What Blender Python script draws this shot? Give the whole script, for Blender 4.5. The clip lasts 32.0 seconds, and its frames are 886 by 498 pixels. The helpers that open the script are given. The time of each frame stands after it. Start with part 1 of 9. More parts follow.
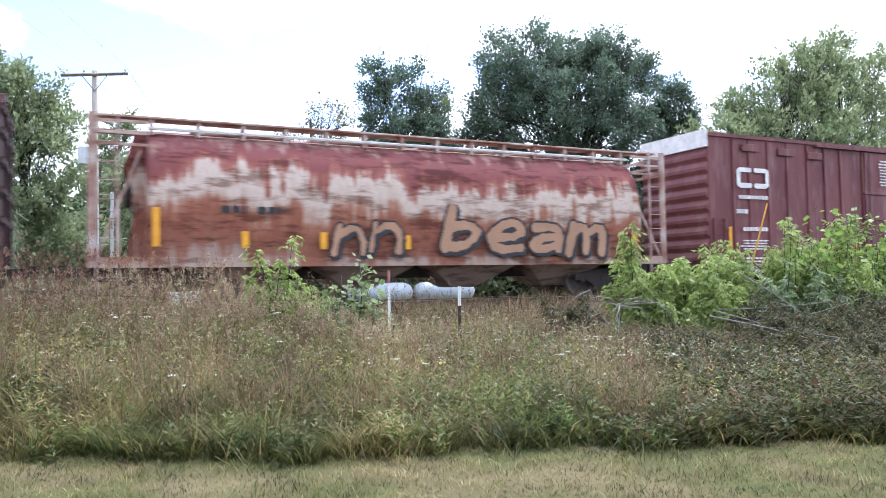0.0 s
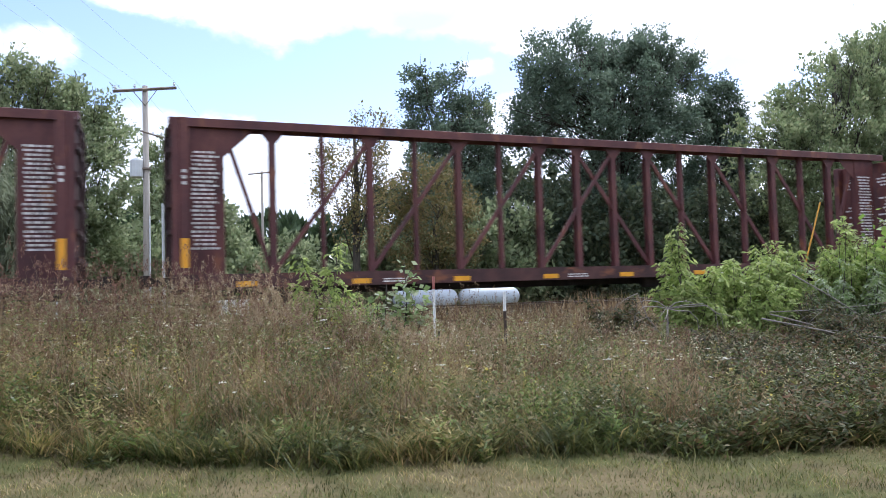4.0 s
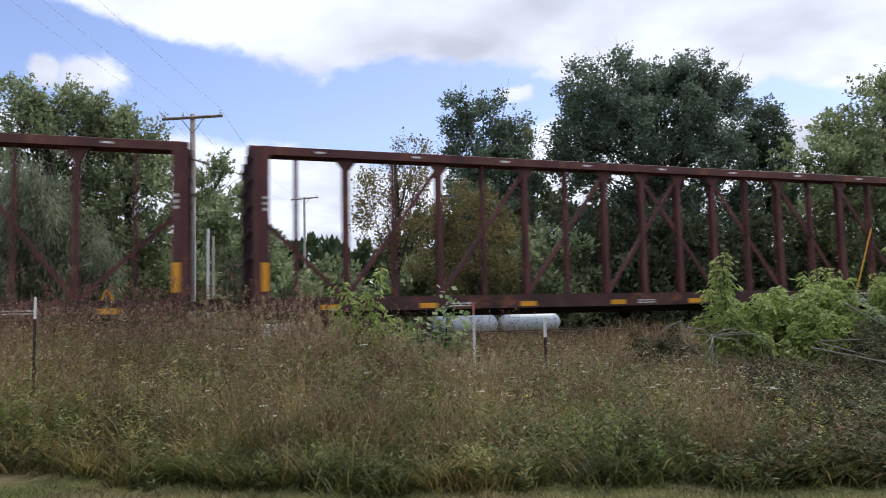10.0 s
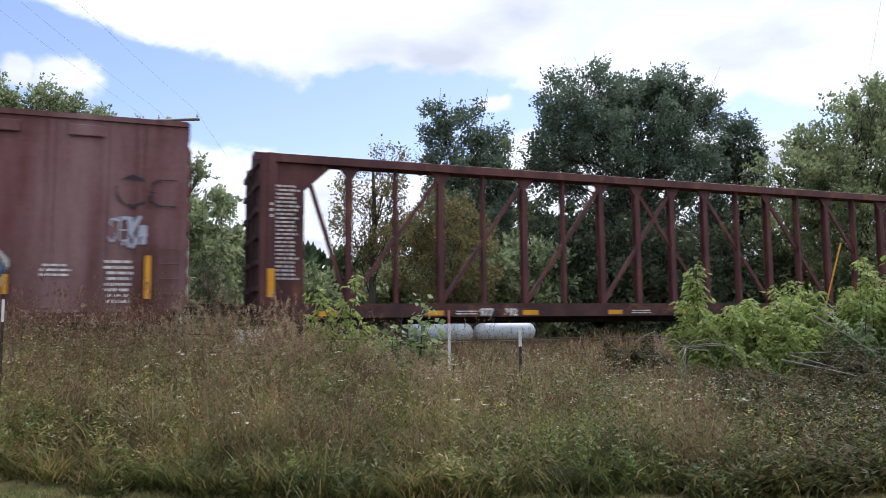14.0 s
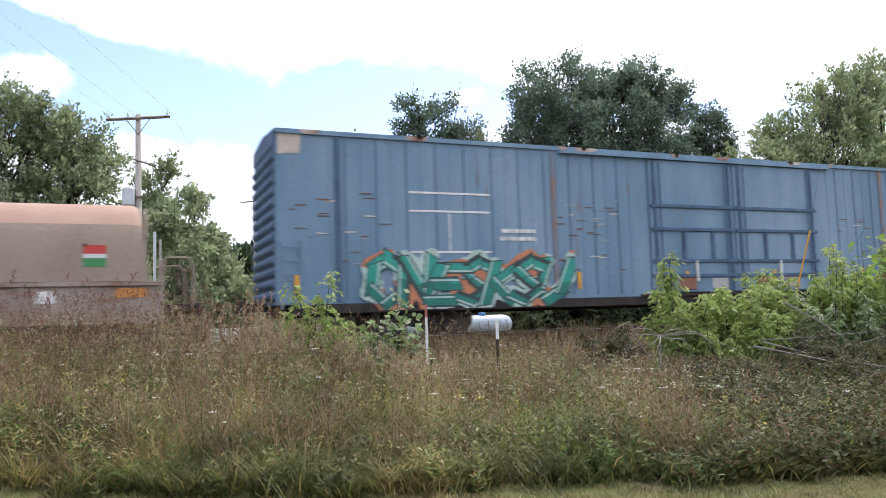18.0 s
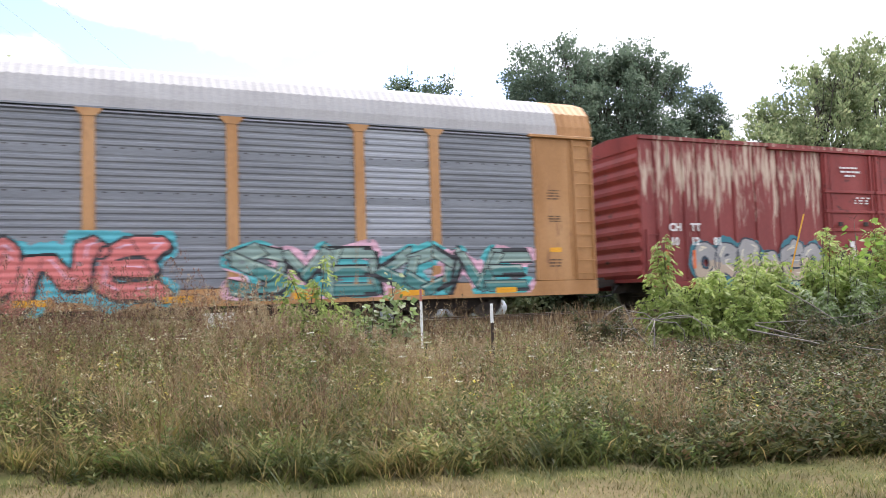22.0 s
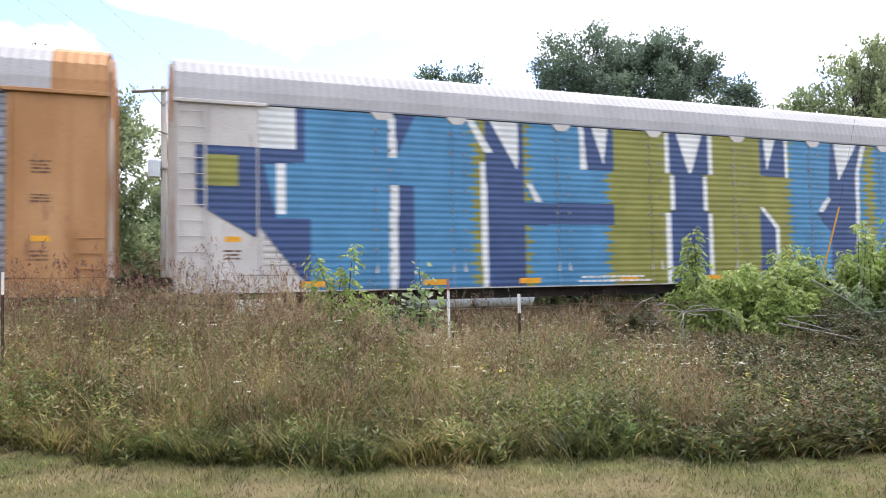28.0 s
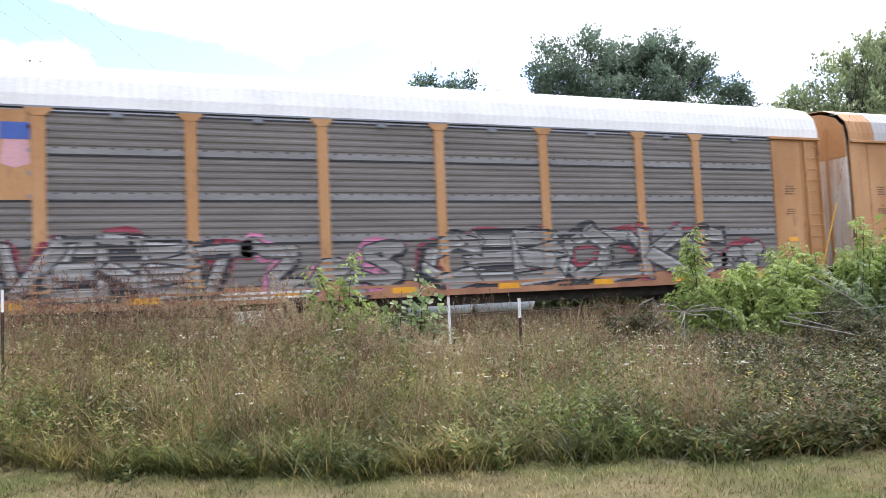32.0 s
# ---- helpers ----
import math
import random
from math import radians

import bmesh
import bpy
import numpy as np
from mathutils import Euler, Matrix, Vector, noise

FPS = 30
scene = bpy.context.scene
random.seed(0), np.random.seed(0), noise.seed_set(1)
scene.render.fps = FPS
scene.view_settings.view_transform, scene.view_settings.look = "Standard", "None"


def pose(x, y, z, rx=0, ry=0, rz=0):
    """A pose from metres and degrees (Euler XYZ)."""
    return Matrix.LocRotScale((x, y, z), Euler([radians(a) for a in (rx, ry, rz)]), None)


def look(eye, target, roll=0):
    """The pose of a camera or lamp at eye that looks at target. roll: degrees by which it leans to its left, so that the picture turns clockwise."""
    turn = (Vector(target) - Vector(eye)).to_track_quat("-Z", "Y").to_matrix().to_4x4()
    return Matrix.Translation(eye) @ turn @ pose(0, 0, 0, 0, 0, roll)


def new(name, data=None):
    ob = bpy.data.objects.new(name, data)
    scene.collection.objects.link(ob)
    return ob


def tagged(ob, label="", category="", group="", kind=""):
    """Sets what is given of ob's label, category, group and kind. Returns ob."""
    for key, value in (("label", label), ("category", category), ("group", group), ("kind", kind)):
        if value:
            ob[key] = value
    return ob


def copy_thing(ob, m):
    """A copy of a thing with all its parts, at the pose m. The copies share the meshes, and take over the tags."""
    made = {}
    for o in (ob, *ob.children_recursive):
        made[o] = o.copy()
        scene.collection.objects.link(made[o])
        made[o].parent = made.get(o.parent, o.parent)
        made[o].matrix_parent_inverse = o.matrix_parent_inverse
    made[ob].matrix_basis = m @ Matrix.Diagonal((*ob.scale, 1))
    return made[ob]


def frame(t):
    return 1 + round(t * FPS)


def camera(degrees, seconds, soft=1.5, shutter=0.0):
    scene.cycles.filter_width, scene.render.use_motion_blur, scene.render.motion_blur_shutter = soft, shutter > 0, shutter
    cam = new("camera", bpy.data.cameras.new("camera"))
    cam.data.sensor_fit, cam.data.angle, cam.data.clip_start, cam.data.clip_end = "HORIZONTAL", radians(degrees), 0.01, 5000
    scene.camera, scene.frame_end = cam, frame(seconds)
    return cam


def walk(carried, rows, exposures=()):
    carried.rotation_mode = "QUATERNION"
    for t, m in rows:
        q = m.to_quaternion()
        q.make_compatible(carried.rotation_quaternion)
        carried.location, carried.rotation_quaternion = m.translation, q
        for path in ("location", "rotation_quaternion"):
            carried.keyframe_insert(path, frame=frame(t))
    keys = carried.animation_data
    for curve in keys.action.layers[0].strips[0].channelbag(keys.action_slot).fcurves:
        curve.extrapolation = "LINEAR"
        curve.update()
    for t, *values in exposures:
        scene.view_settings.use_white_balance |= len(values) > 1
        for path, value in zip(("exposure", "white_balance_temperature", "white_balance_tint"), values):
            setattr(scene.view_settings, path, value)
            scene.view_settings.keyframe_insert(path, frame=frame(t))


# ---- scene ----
cam = camera(61.0, 32.0, soft=0.8, shutter=0.25)
PATH = [
    (0.0, pose(0, 0, 1.6, 92.29, 0.95, -25.58)),
    (0.5, pose(0, 0, 1.6, 92.32, 1.23, -25.77)),
    (1.0, pose(0, 0, 1.6, 92.91, 1.37, -26.02)),
    (1.5, pose(0, 0, 1.6, 94.49, 1.24, -25.24)),
    (2.0, pose(0, 0, 1.6, 94.53, 1.69, -23.18)),
    (2.5, pose(0, 0, 1.6, 93.29, 2.08, -21.03)),
    (3.0, pose(0, 0, 1.6, 92.52, 3.10, -20.38)),
    (3.5, pose(0, 0, 1.6, 92.41, 2.35, -21.45)),
    (5.5, pose(0, 0, 1.6, 94.50, 0.38, -22.80)),
    (6.0, pose(0, 0, 1.6, 94.60, -1.03, -23.30)),
    (6.5, pose(0, 0, 1.6, 95.04, -0.95, -23.63)),
    (7.0, pose(0, 0, 1.6, 95.08, -1.24, -23.61)),
    (7.5, pose(0, 0, 1.6, 95.46, 0.08, -23.37)),
    (8.0, pose(0, 0, 1.6, 96.46, 1.24, -21.65)),
    (8.5, pose(0, 0, 1.6, 96.89, 1.30, -21.78)),
    (9.0, pose(0, 0, 1.6, 96.07, 1.29, -22.09)),
    (9.5, pose(0, 0, 1.6, 95.74, 1.48, -21.96)),
    (10.0, pose(0, 0, 1.6, 94.80, 1.26, -19.15)),
    (10.5, pose(0, 0, 1.6, 94.70, 1.78, -16.19)),
    (11.0, pose(0, 0, 1.6, 95.13, 2.29, -15.80)),
    (11.5, pose(0, 0, 1.6, 95.54, 2.66, -15.56)),
    (12.0, pose(0, 0, 1.6, 95.82, 2.17, -15.41)),
    (12.5, pose(0, 0, 1.6, 95.88, 2.17, -14.72)),
    (13.0, pose(0, 0, 1.6, 96.34, 1.41, -19.09)),
    (13.5, pose(0, 0, 1.6, 95.40, 0.69, -19.63)),
    (14.0, pose(0, 0, 1.6, 95.39, 0.55, -21.01)),
    (14.5, pose(0, 0, 1.6, 96.07, 0.56, -22.98)),
    (15.0, pose(0, 0, 1.6, 95.92, 0.80, -23.26)),
    (15.5, pose(0, 0, 1.6, 95.33, 1.01, -23.27)),
    (17.5, pose(0, 0, 1.6, 95.12, 1.84, -23.33)),
    (18.0, pose(0, 0, 1.6, 94.91, 1.77, -22.75)),
    (18.5, pose(0, 0, 1.6, 94.82, 2.28, -21.72)),
    (19.0, pose(0, 0, 1.6, 94.96, 2.37, -20.24)),
    (19.5, pose(0, 0, 1.6, 94.95, 2.51, -19.44)),
    (20.0, pose(0, 0, 1.6, 94.79, 2.37, -21.27)),
    (20.5, pose(0, 0, 1.6, 94.06, 1.87, -23.19)),
    (21.0, pose(0, 0, 1.6, 93.82, 1.66, -23.64)),
    (21.5, pose(0, 0, 1.6, 93.76, 1.66, -23.52)),
    (22.0, pose(0, 0, 1.6, 93.69, 1.88, -23.15)),
    (22.5, pose(0, 0, 1.6, 93.61, 1.98, -24.10)),
    (23.0, pose(0, 0, 1.6, 93.42, 1.81, -24.81)),
    (23.5, pose(0, 0, 1.6, 93.40, 1.69, -24.95)),
    (24.0, pose(0, 0, 1.6, 93.37, 1.44, -24.59)),
    (24.5, pose(0, 0, 1.6, 93.40, 1.56, -23.83)),
    (25.0, pose(0, 0, 1.6, 93.40, 1.77, -22.90)),
    (25.5, pose(0, 0, 1.6, 93.35, 1.62, -22.29)),
    (27.5, pose(0, 0, 1.6, 92.97, 1.26, -22.18)),
    (28.0, pose(0, 0, 1.6, 92.95, 1.18, -21.07)),
    (28.5, pose(0, 0, 1.6, 92.89, 1.26, -20.51)),
    (29.0, pose(0, 0, 1.6, 93.12, 1.41, -20.33)),
    (29.5, pose(0, 0, 1.6, 93.04, 1.46, -20.99)),
    (30.0, pose(0, 0, 1.6, 92.99, 1.27, -21.50)),
    (30.5, pose(0, 0, 1.6, 92.98, 1.32, -21.74)),
    (31.0, pose(0, 0, 1.6, 92.92, 1.34, -21.80)),
    (31.5, pose(0, 0, 1.6, 92.97, 1.94, -21.60)),
    (32.0, pose(0, 0, 1.6, 93.44, 2.64, -21.07)),
]
EXPO = [(0.0, 1.24, 5600, 10), (1.0, 1.22, 5700, 10), (2.0, 0.8, 5750, 10), (3.0, 0.68, 5800, 10), (6.0, 0.7, 5750, 10), (7.0, 0.6, 5800, 10), (8.0, 0.27, 6000, 10), (9.0, -0.1, 6150, 10), (10.0, 0.02, 6150, 10), (10.5, 0.36, 6050, 10), (11.0, 0.48, 5950, 10), (12.0, 0.52, 5950, 10), (13.0, 0.42, 6000, 10), (14.0, 0.25, 6100, 10), (15.0, 0.22, 6150, 10), (15.5, 0.36, 6150, 10), (18.0, 0.74, 6150, 10), (19.0, 0.4, 6250, 10), (20.0, 0.08, 6450, 10), (20.5, 0.42, 6450, 10), (21.0, 0.88, 6400, 10), (22.0, 1.1, 6400, 10), (23.0, 1.1, 6450, 10), (24.0, 1.08, 6500, 10), (28.0, 1.04, 6250, 10), (32.0, 1.08, 6100, 10)]
CLOUD, SUN = 1.0, 2.5
walk(cam, PATH, exposures=EXPO)

# ---- world and sun ----
SUN_AZ, SUN_EL = 62.0, 58.0          # degrees right of +y, above the horizon
world = bpy.data.worlds.new("world")
scene.world = world
world.use_nodes = True
wn, wl = world.node_tree.nodes, world.node_tree.links
wn.clear()


def wnode(kind, **kw):
    n = wn.new(kind)
    for k, v in kw.items():
        n.inputs[k].default_value = v
    return n


def wmath(op, a, b=None):
    n = wn.new("ShaderNodeMath")
    n.operation = op
    for i, q in enumerate((a, b)):
        if q is None:
            continue
        if isinstance(q, (int, float)):
            n.inputs[i].default_value = q
        else:
            wl.new(q, n.inputs[i])
    return n.outputs[0]


sky = wn.new("ShaderNodeTexSky")
sky.sky_type, sky.sun_disc = "NISHITA", False
sky.sun_elevation, sky.sun_rotation = radians(SUN_EL), radians(SUN_AZ)
sky_bg = wnode("ShaderNodeBackground", Strength=0.165)
tint = wn.new("ShaderNodeVectorMath")            # clear blue between the clouds
tint.operation = "MULTIPLY"
tint.inputs[1].default_value = (1.06, 0.97, 1.08)
wl.new(sky.outputs[0], tint.inputs[0])
wl.new(tint.outputs[0], sky_bg.inputs["Color"])
coord = wn.new("ShaderNodeTexCoord")
sep = wn.new("ShaderNodeSeparateXYZ")
wl.new(coord.outputs["Generated"], sep.inputs[0])
azim = wmath("MULTIPLY", wmath("ARCTAN2", sep.outputs[0], sep.outputs[1]), 180 / math.pi)
elev = wmath("MULTIPLY", wmath("ARCSINE", sep.outputs[2]), 180 / math.pi)
up = wmath("ADD", wmath("MAXIMUM", sep.outputs[2], 0.0), 0.16)
comb = wn.new("ShaderNodeCombineXYZ")
wl.new(wmath("DIVIDE", sep.outputs[0], up), comb.inputs[0])
wl.new(wmath("DIVIDE", sep.outputs[1], up), comb.inputs[1])
comb.inputs[2].default_value = 3.7


def rim(rows):
    """The height in degrees of a cloud's rim, by compass angle."""
    r = wn.new("ShaderNodeValToRGB")
    el = r.color_ramp.elements
    while len(el) < len(rows):
        el.new(0.5)
    for q, (deg, high) in zip(el, rows):
        q.position, q.color = (deg + 180) / 360, (high / 40, high / 40, high / 40, 1)
    wl.new(wmath("DIVIDE", wmath("ADD", azim, 180.0), 360.0), r.inputs[0])
    return wmath("MULTIPLY", r.outputs[0], 40.0)


def billow(scale, swing, z):
    """Noise in degrees that frays a rim into billows."""
    c = wn.new("ShaderNodeCombineXYZ")
    wl.new(azim, c.inputs[0])
    wl.new(wmath("MULTIPLY", elev, 1.5), c.inputs[1])
    c.inputs[2].default_value = z
    q = wnode("ShaderNodeTexNoise", Scale=scale, Detail=7.0, Roughness=0.55)
    wl.new(c.outputs[0], q.inputs["Vector"])
    return wmath("MULTIPLY", wmath("SUBTRACT", q.outputs["Fac"], 0.5), swing)


def puff(deg, high, wide, tall_):
    """How far inside a small cloud, in degrees."""
    a_ = wmath("DIVIDE", wmath("SUBTRACT", azim, deg), wide)
    b_ = wmath("DIVIDE", wmath("SUBTRACT", elev, high), tall_)
    return wmath("MULTIPLY", wmath("SUBTRACT", 1.0, wmath("SQRT", wmath("ADD", wmath("MULTIPLY", a_, a_), wmath("MULTIPLY", b_, b_)))), 1.7)


bank = rim([(-180, 12), (-90, 16), (-40, 23), (-14, 21.6), (-3.3, 20.0), (5.4, 18.6), (10.6, 17.4), (14.2, 19.0), (21, 18.8), (25.5, 18.0), (31, 15.5), (39, 13.5), (44, 15.4), (50, 13), (70, 8), (120, 10), (180, 12)])
haze = rim([(-180, 9), (-90, 11), (-30, 14), (-15, 15.4), (-11.3, 14.2), (-8, 12.6), (1.2, 13.3), (6.2, 12.6), (12.2, 11.5), (18.8, 11.5), (22, 12.4), (27, 14.4), (36, 14), (44, 13.2), (70, 10), (180, 9)])
ragged = wmath("ADD", billow(0.16, 3.6, 2.0), billow(0.62, 1.5, 9.0))
over_head = wmath("SUBTRACT", elev, bank)
low_down = wmath("SUBTRACT", haze, elev)
inner = wmath("MAXIMUM", wmath("MAXIMUM", over_head, low_down), wmath("MAXIMUM", puff(-6.2, 16.9, 2.7, 1.7), wmath("MAXIMUM", puff(-8.9, 16.8, 1.2, 1.2), puff(25.2, 16.2, 1.8, 0.8))))
ramp = wn.new("ShaderNodeMapRange")
ramp.interpolation_type = "SMOOTHSTEP"
ramp.inputs["From Min"].default_value, ramp.inputs["From Max"].default_value = -0.35, 0.85
wl.new(wmath("ADD", inner, ragged), ramp.inputs[0])
body = wnode("ShaderNodeTexNoise", Scale=1.9, Detail=6.0)
wl.new(comb.outputs[0], body.inputs["Vector"])
tone = wn.new("ShaderNodeValToRGB")
tone.color_ramp.elements[0].position, tone.color_ramp.elements[1].position = 0.30, 0.56
tone.color_ramp.elements[0].color, tone.color_ramp.elements[1].color = (0.62, 0.64, 0.73, 1), (1.0, 1.02, 1.13, 1)
wl.new(body.outputs["Fac"], tone.inputs[0])
cloud_bg = wnode("ShaderNodeBackground", Strength=CLOUD)
wl.new(tone.outputs[0], cloud_bg.inputs["Color"])
wmix = wn.new("ShaderNodeMixShader")
wl.new(ramp.outputs[0], wmix.inputs[0])
wl.new(sky_bg.outputs[0], wmix.inputs[1])
wl.new(cloud_bg.outputs[0], wmix.inputs[2])
wout = wn.new("ShaderNodeOutputWorld")
wl.new(wmix.outputs[0], wout.inputs[0])

sun = new("sun", bpy.data.lights.new("sun", "SUN"))
sun.data.energy, sun.data.angle, sun.data.color = SUN, radians(9), (1.0, 0.95, 0.89)
a, e = radians(SUN_AZ), radians(SUN_EL)
sun.matrix_world = look((0, 0, 0), (-math.sin(a) * math.cos(e), -math.cos(a) * math.cos(e), -math.sin(e)))


# ---- materials ----
def shade(name):
    m = bpy.data.materials.new(name)
    m.use_nodes = True
    m.node_tree.nodes.clear()
    return m, m.node_tree.nodes, m.node_tree.links


def ramp_of(nodes, cols, lo=0.3, hi=0.7):
    r = nodes.new("ShaderNodeValToRGB")
    el = r.color_ramp.elements
    while len(el) < len(cols):
        el.new(0.5)
    for i, c in enumerate(cols):
        el[i].position = lo + (hi - lo) * i / max(1, len(cols) - 1)
        el[i].color = (*c, 1)
    return r


def mat(name, cols, rough=0.6, metal=0.0, scale=1.5, fine=25.0, stretch=(1, 1, 1), bump=0.15, over=None, ribs=None, lo=0.3, hi=0.7, spec=0.4):
    """Painted, rusty or plain surface: broad patches between the colours, fine grain, relief.
    over: (colour, threshold, scale, stretch, softness) a second coat such as rust or chalked paint. ribs: pitch of rolled ribs along z."""
    m, n, l = shade(name)
    tc = n.new("ShaderNodeTexCoord")
    mp = n.new("ShaderNodeMapping")
    mp.inputs["Scale"].default_value = stretch
    l.new(tc.outputs["Object"], mp.inputs[0])
    big = n.new("ShaderNodeTexNoise")
    big.inputs["Scale"].default_value, big.inputs["Detail"].default_value = scale, 5
    l.new(mp.outputs[0], big.inputs["Vector"])
    rp = ramp_of(n, cols, lo, hi)
    l.new(big.outputs["Fac"], rp.inputs[0])
    grain = n.new("ShaderNodeTexNoise")
    grain.inputs["Scale"].default_value, grain.inputs["Detail"].default_value = fine, 4
    l.new(mp.outputs[0], grain.inputs["Vector"])
    gm = n.new("ShaderNodeMapRange")
    gm.inputs["To Min"].default_value, gm.inputs["To Max"].default_value = 0.72, 1.28
    l.new(grain.outputs["Fac"], gm.inputs[0])
    mul = n.new("ShaderNodeVectorMath")
    mul.operation = "MULTIPLY"
    l.new(rp.outputs[0], mul.inputs[0])
    l.new(gm.outputs[0], mul.inputs[1])
    colour = mul.outputs[0]
    p = n.new("ShaderNodeBsdfPrincipled")
    if over:
        oc, th, osc, ost, soft, *band = over
        m2 = n.new("ShaderNodeMapping")
        m2.inputs["Scale"].default_value = ost
        m2.inputs["Location"].default_value = (7.3, 2.1, 4.4)
        l.new(tc.outputs["Object"], m2.inputs[0])
        on = n.new("ShaderNodeTexNoise")
        on.inputs["Scale"].default_value, on.inputs["Detail"].default_value, on.inputs["Roughness"].default_value = osc, 7, 0.6
        l.new(m2.outputs[0], on.inputs["Vector"])
        orp = ramp_of(n, [(0, 0, 0), (1, 1, 1)], th - soft, th + soft)
        level = on.outputs["Fac"]
        if band:                                 # the coat is thicker within a band of heights: (middle, half height, amount)
            zc, zs, amt = band[0]
            sz = n.new("ShaderNodeSeparateXYZ")
            l.new(tc.outputs["Object"], sz.inputs[0])
            chain = sz.outputs[2]
            for op, v_ in (("SUBTRACT", zc), ("DIVIDE", zs), ("ABSOLUTE", 0), ("MULTIPLY", -amt), ("ADD", amt)):
                q_ = n.new("ShaderNodeMath")
                q_.operation = op
                q_.inputs[1].default_value = v_
                l.new(chain, q_.inputs[0])
                chain = q_.outputs[0]
            q_ = n.new("ShaderNodeMath")
            q_.operation = "ADD"
            l.new(chain, q_.inputs[0])
            l.new(level, q_.inputs[1])
            level = q_.outputs[0]
        l.new(level, orp.inputs[0])
        mx = n.new("ShaderNodeMix")
        mx.data_type = "RGBA"
        l.new(orp.outputs[0], mx.inputs[0])
        l.new(colour, mx.inputs[6])
        mx.inputs[7].default_value = (*oc, 1)
        colour = mx.outputs[2]
    l.new(colour, p.inputs["Base Color"])
    p.inputs["Roughness"].default_value, p.inputs["Metallic"].default_value = rough, metal
    p.inputs["Specular IOR Level"].default_value = spec
    bp = n.new("ShaderNodeBump")
    bp.inputs["Strength"].default_value, bp.inputs["Distance"].default_value = bump, 0.02
    l.new(grain.outputs["Fac"], bp.inputs["Height"])
    if ribs:
        sp = n.new("ShaderNodeSeparateXYZ")
        l.new(tc.outputs["Object"], sp.inputs[0])
        q = n.new("ShaderNodeMath")
        q.operation = "MULTIPLY"
        q.inputs[1].default_value = 2 * math.pi / ribs
        l.new(sp.outputs[2], q.inputs[0])
        sn = n.new("ShaderNodeMath")
        sn.operation = "SINE"
        l.new(q.outputs[0], sn.inputs[0])
        b2 = n.new("ShaderNodeBump")
        b2.inputs["Strength"].default_value, b2.inputs["Distance"].default_value = 0.5, 0.012
        l.new(sn.outputs[0], b2.inputs["Height"])
        l.new(bp.outputs[0], b2.inputs["Normal"])
        bp = b2
    l.new(bp.outputs[0], p.inputs["Normal"])
    o = n.new("ShaderNodeOutputMaterial")
    l.new(p.outputs[0], o.inputs[0])
    return m


def leaf_mat(name, cols, through_light=0.4, gloss=0.5, patch_scale=0.6, swing=0.3, drift=0.0):
    """Leaves and blades: each one its own tone, some light passes through."""
    m, n, l = shade(name)
    g = n.new("ShaderNodeNewGeometry")
    rp = ramp_of(n, cols, 0.0, 1.0)
    tc = n.new("ShaderNodeTexCoord")
    wide = n.new("ShaderNodeTexNoise")           # drift: patches where the greener or the drier tones prevail
    wide.inputs["Scale"].default_value, wide.inputs["Detail"].default_value = 0.55, 3
    l.new(tc.outputs["Object"], wide.inputs["Vector"])
    lean = n.new("ShaderNodeMapRange")
    lean.inputs["From Min"].default_value, lean.inputs["From Max"].default_value = 0.3, 0.7
    lean.inputs["To Min"].default_value, lean.inputs["To Max"].default_value = -drift, drift
    l.new(wide.outputs["Fac"], lean.inputs[0])
    tot = n.new("ShaderNodeMath")
    l.new(lean.outputs[0], tot.inputs[0])
    l.new(g.outputs["Random Per Island"], tot.inputs[1])
    l.new(tot.outputs[0], rp.inputs[0])
    ns = n.new("ShaderNodeTexNoise")
    ns.inputs["Scale"].default_value, ns.inputs["Detail"].default_value = patch_scale, 3
    l.new(tc.outputs["Object"], ns.inputs["Vector"])
    mr = n.new("ShaderNodeMapRange")
    mr.inputs["From Min"].default_value, mr.inputs["From Max"].default_value = 0.3, 0.7
    mr.inputs["To Min"].default_value, mr.inputs["To Max"].default_value = 1 - swing, 1 + swing
    l.new(ns.outputs["Fac"], mr.inputs[0])
    mul = n.new("ShaderNodeVectorMath")
    mul.operation = "MULTIPLY"
    l.new(rp.outputs[0], mul.inputs[0])
    l.new(mr.outputs[0], mul.inputs[1])
    p = n.new("ShaderNodeBsdfPrincipled")
    p.inputs["Roughness"].default_value, p.inputs["Specular IOR Level"].default_value = gloss, 0.2
    l.new(mul.outputs[0], p.inputs["Base Color"])
    t = n.new("ShaderNodeBsdfTranslucent")
    l.new(mul.outputs[0], t.inputs[0])
    mx = n.new("ShaderNodeMixShader")
    mx.inputs[0].default_value = through_light
    l.new(p.outputs[0], mx.inputs[1])
    l.new(t.outputs[0], mx.inputs[2])
    o = n.new("ShaderNodeOutputMaterial")
    l.new(mx.outputs[0], o.inputs[0])
    return m


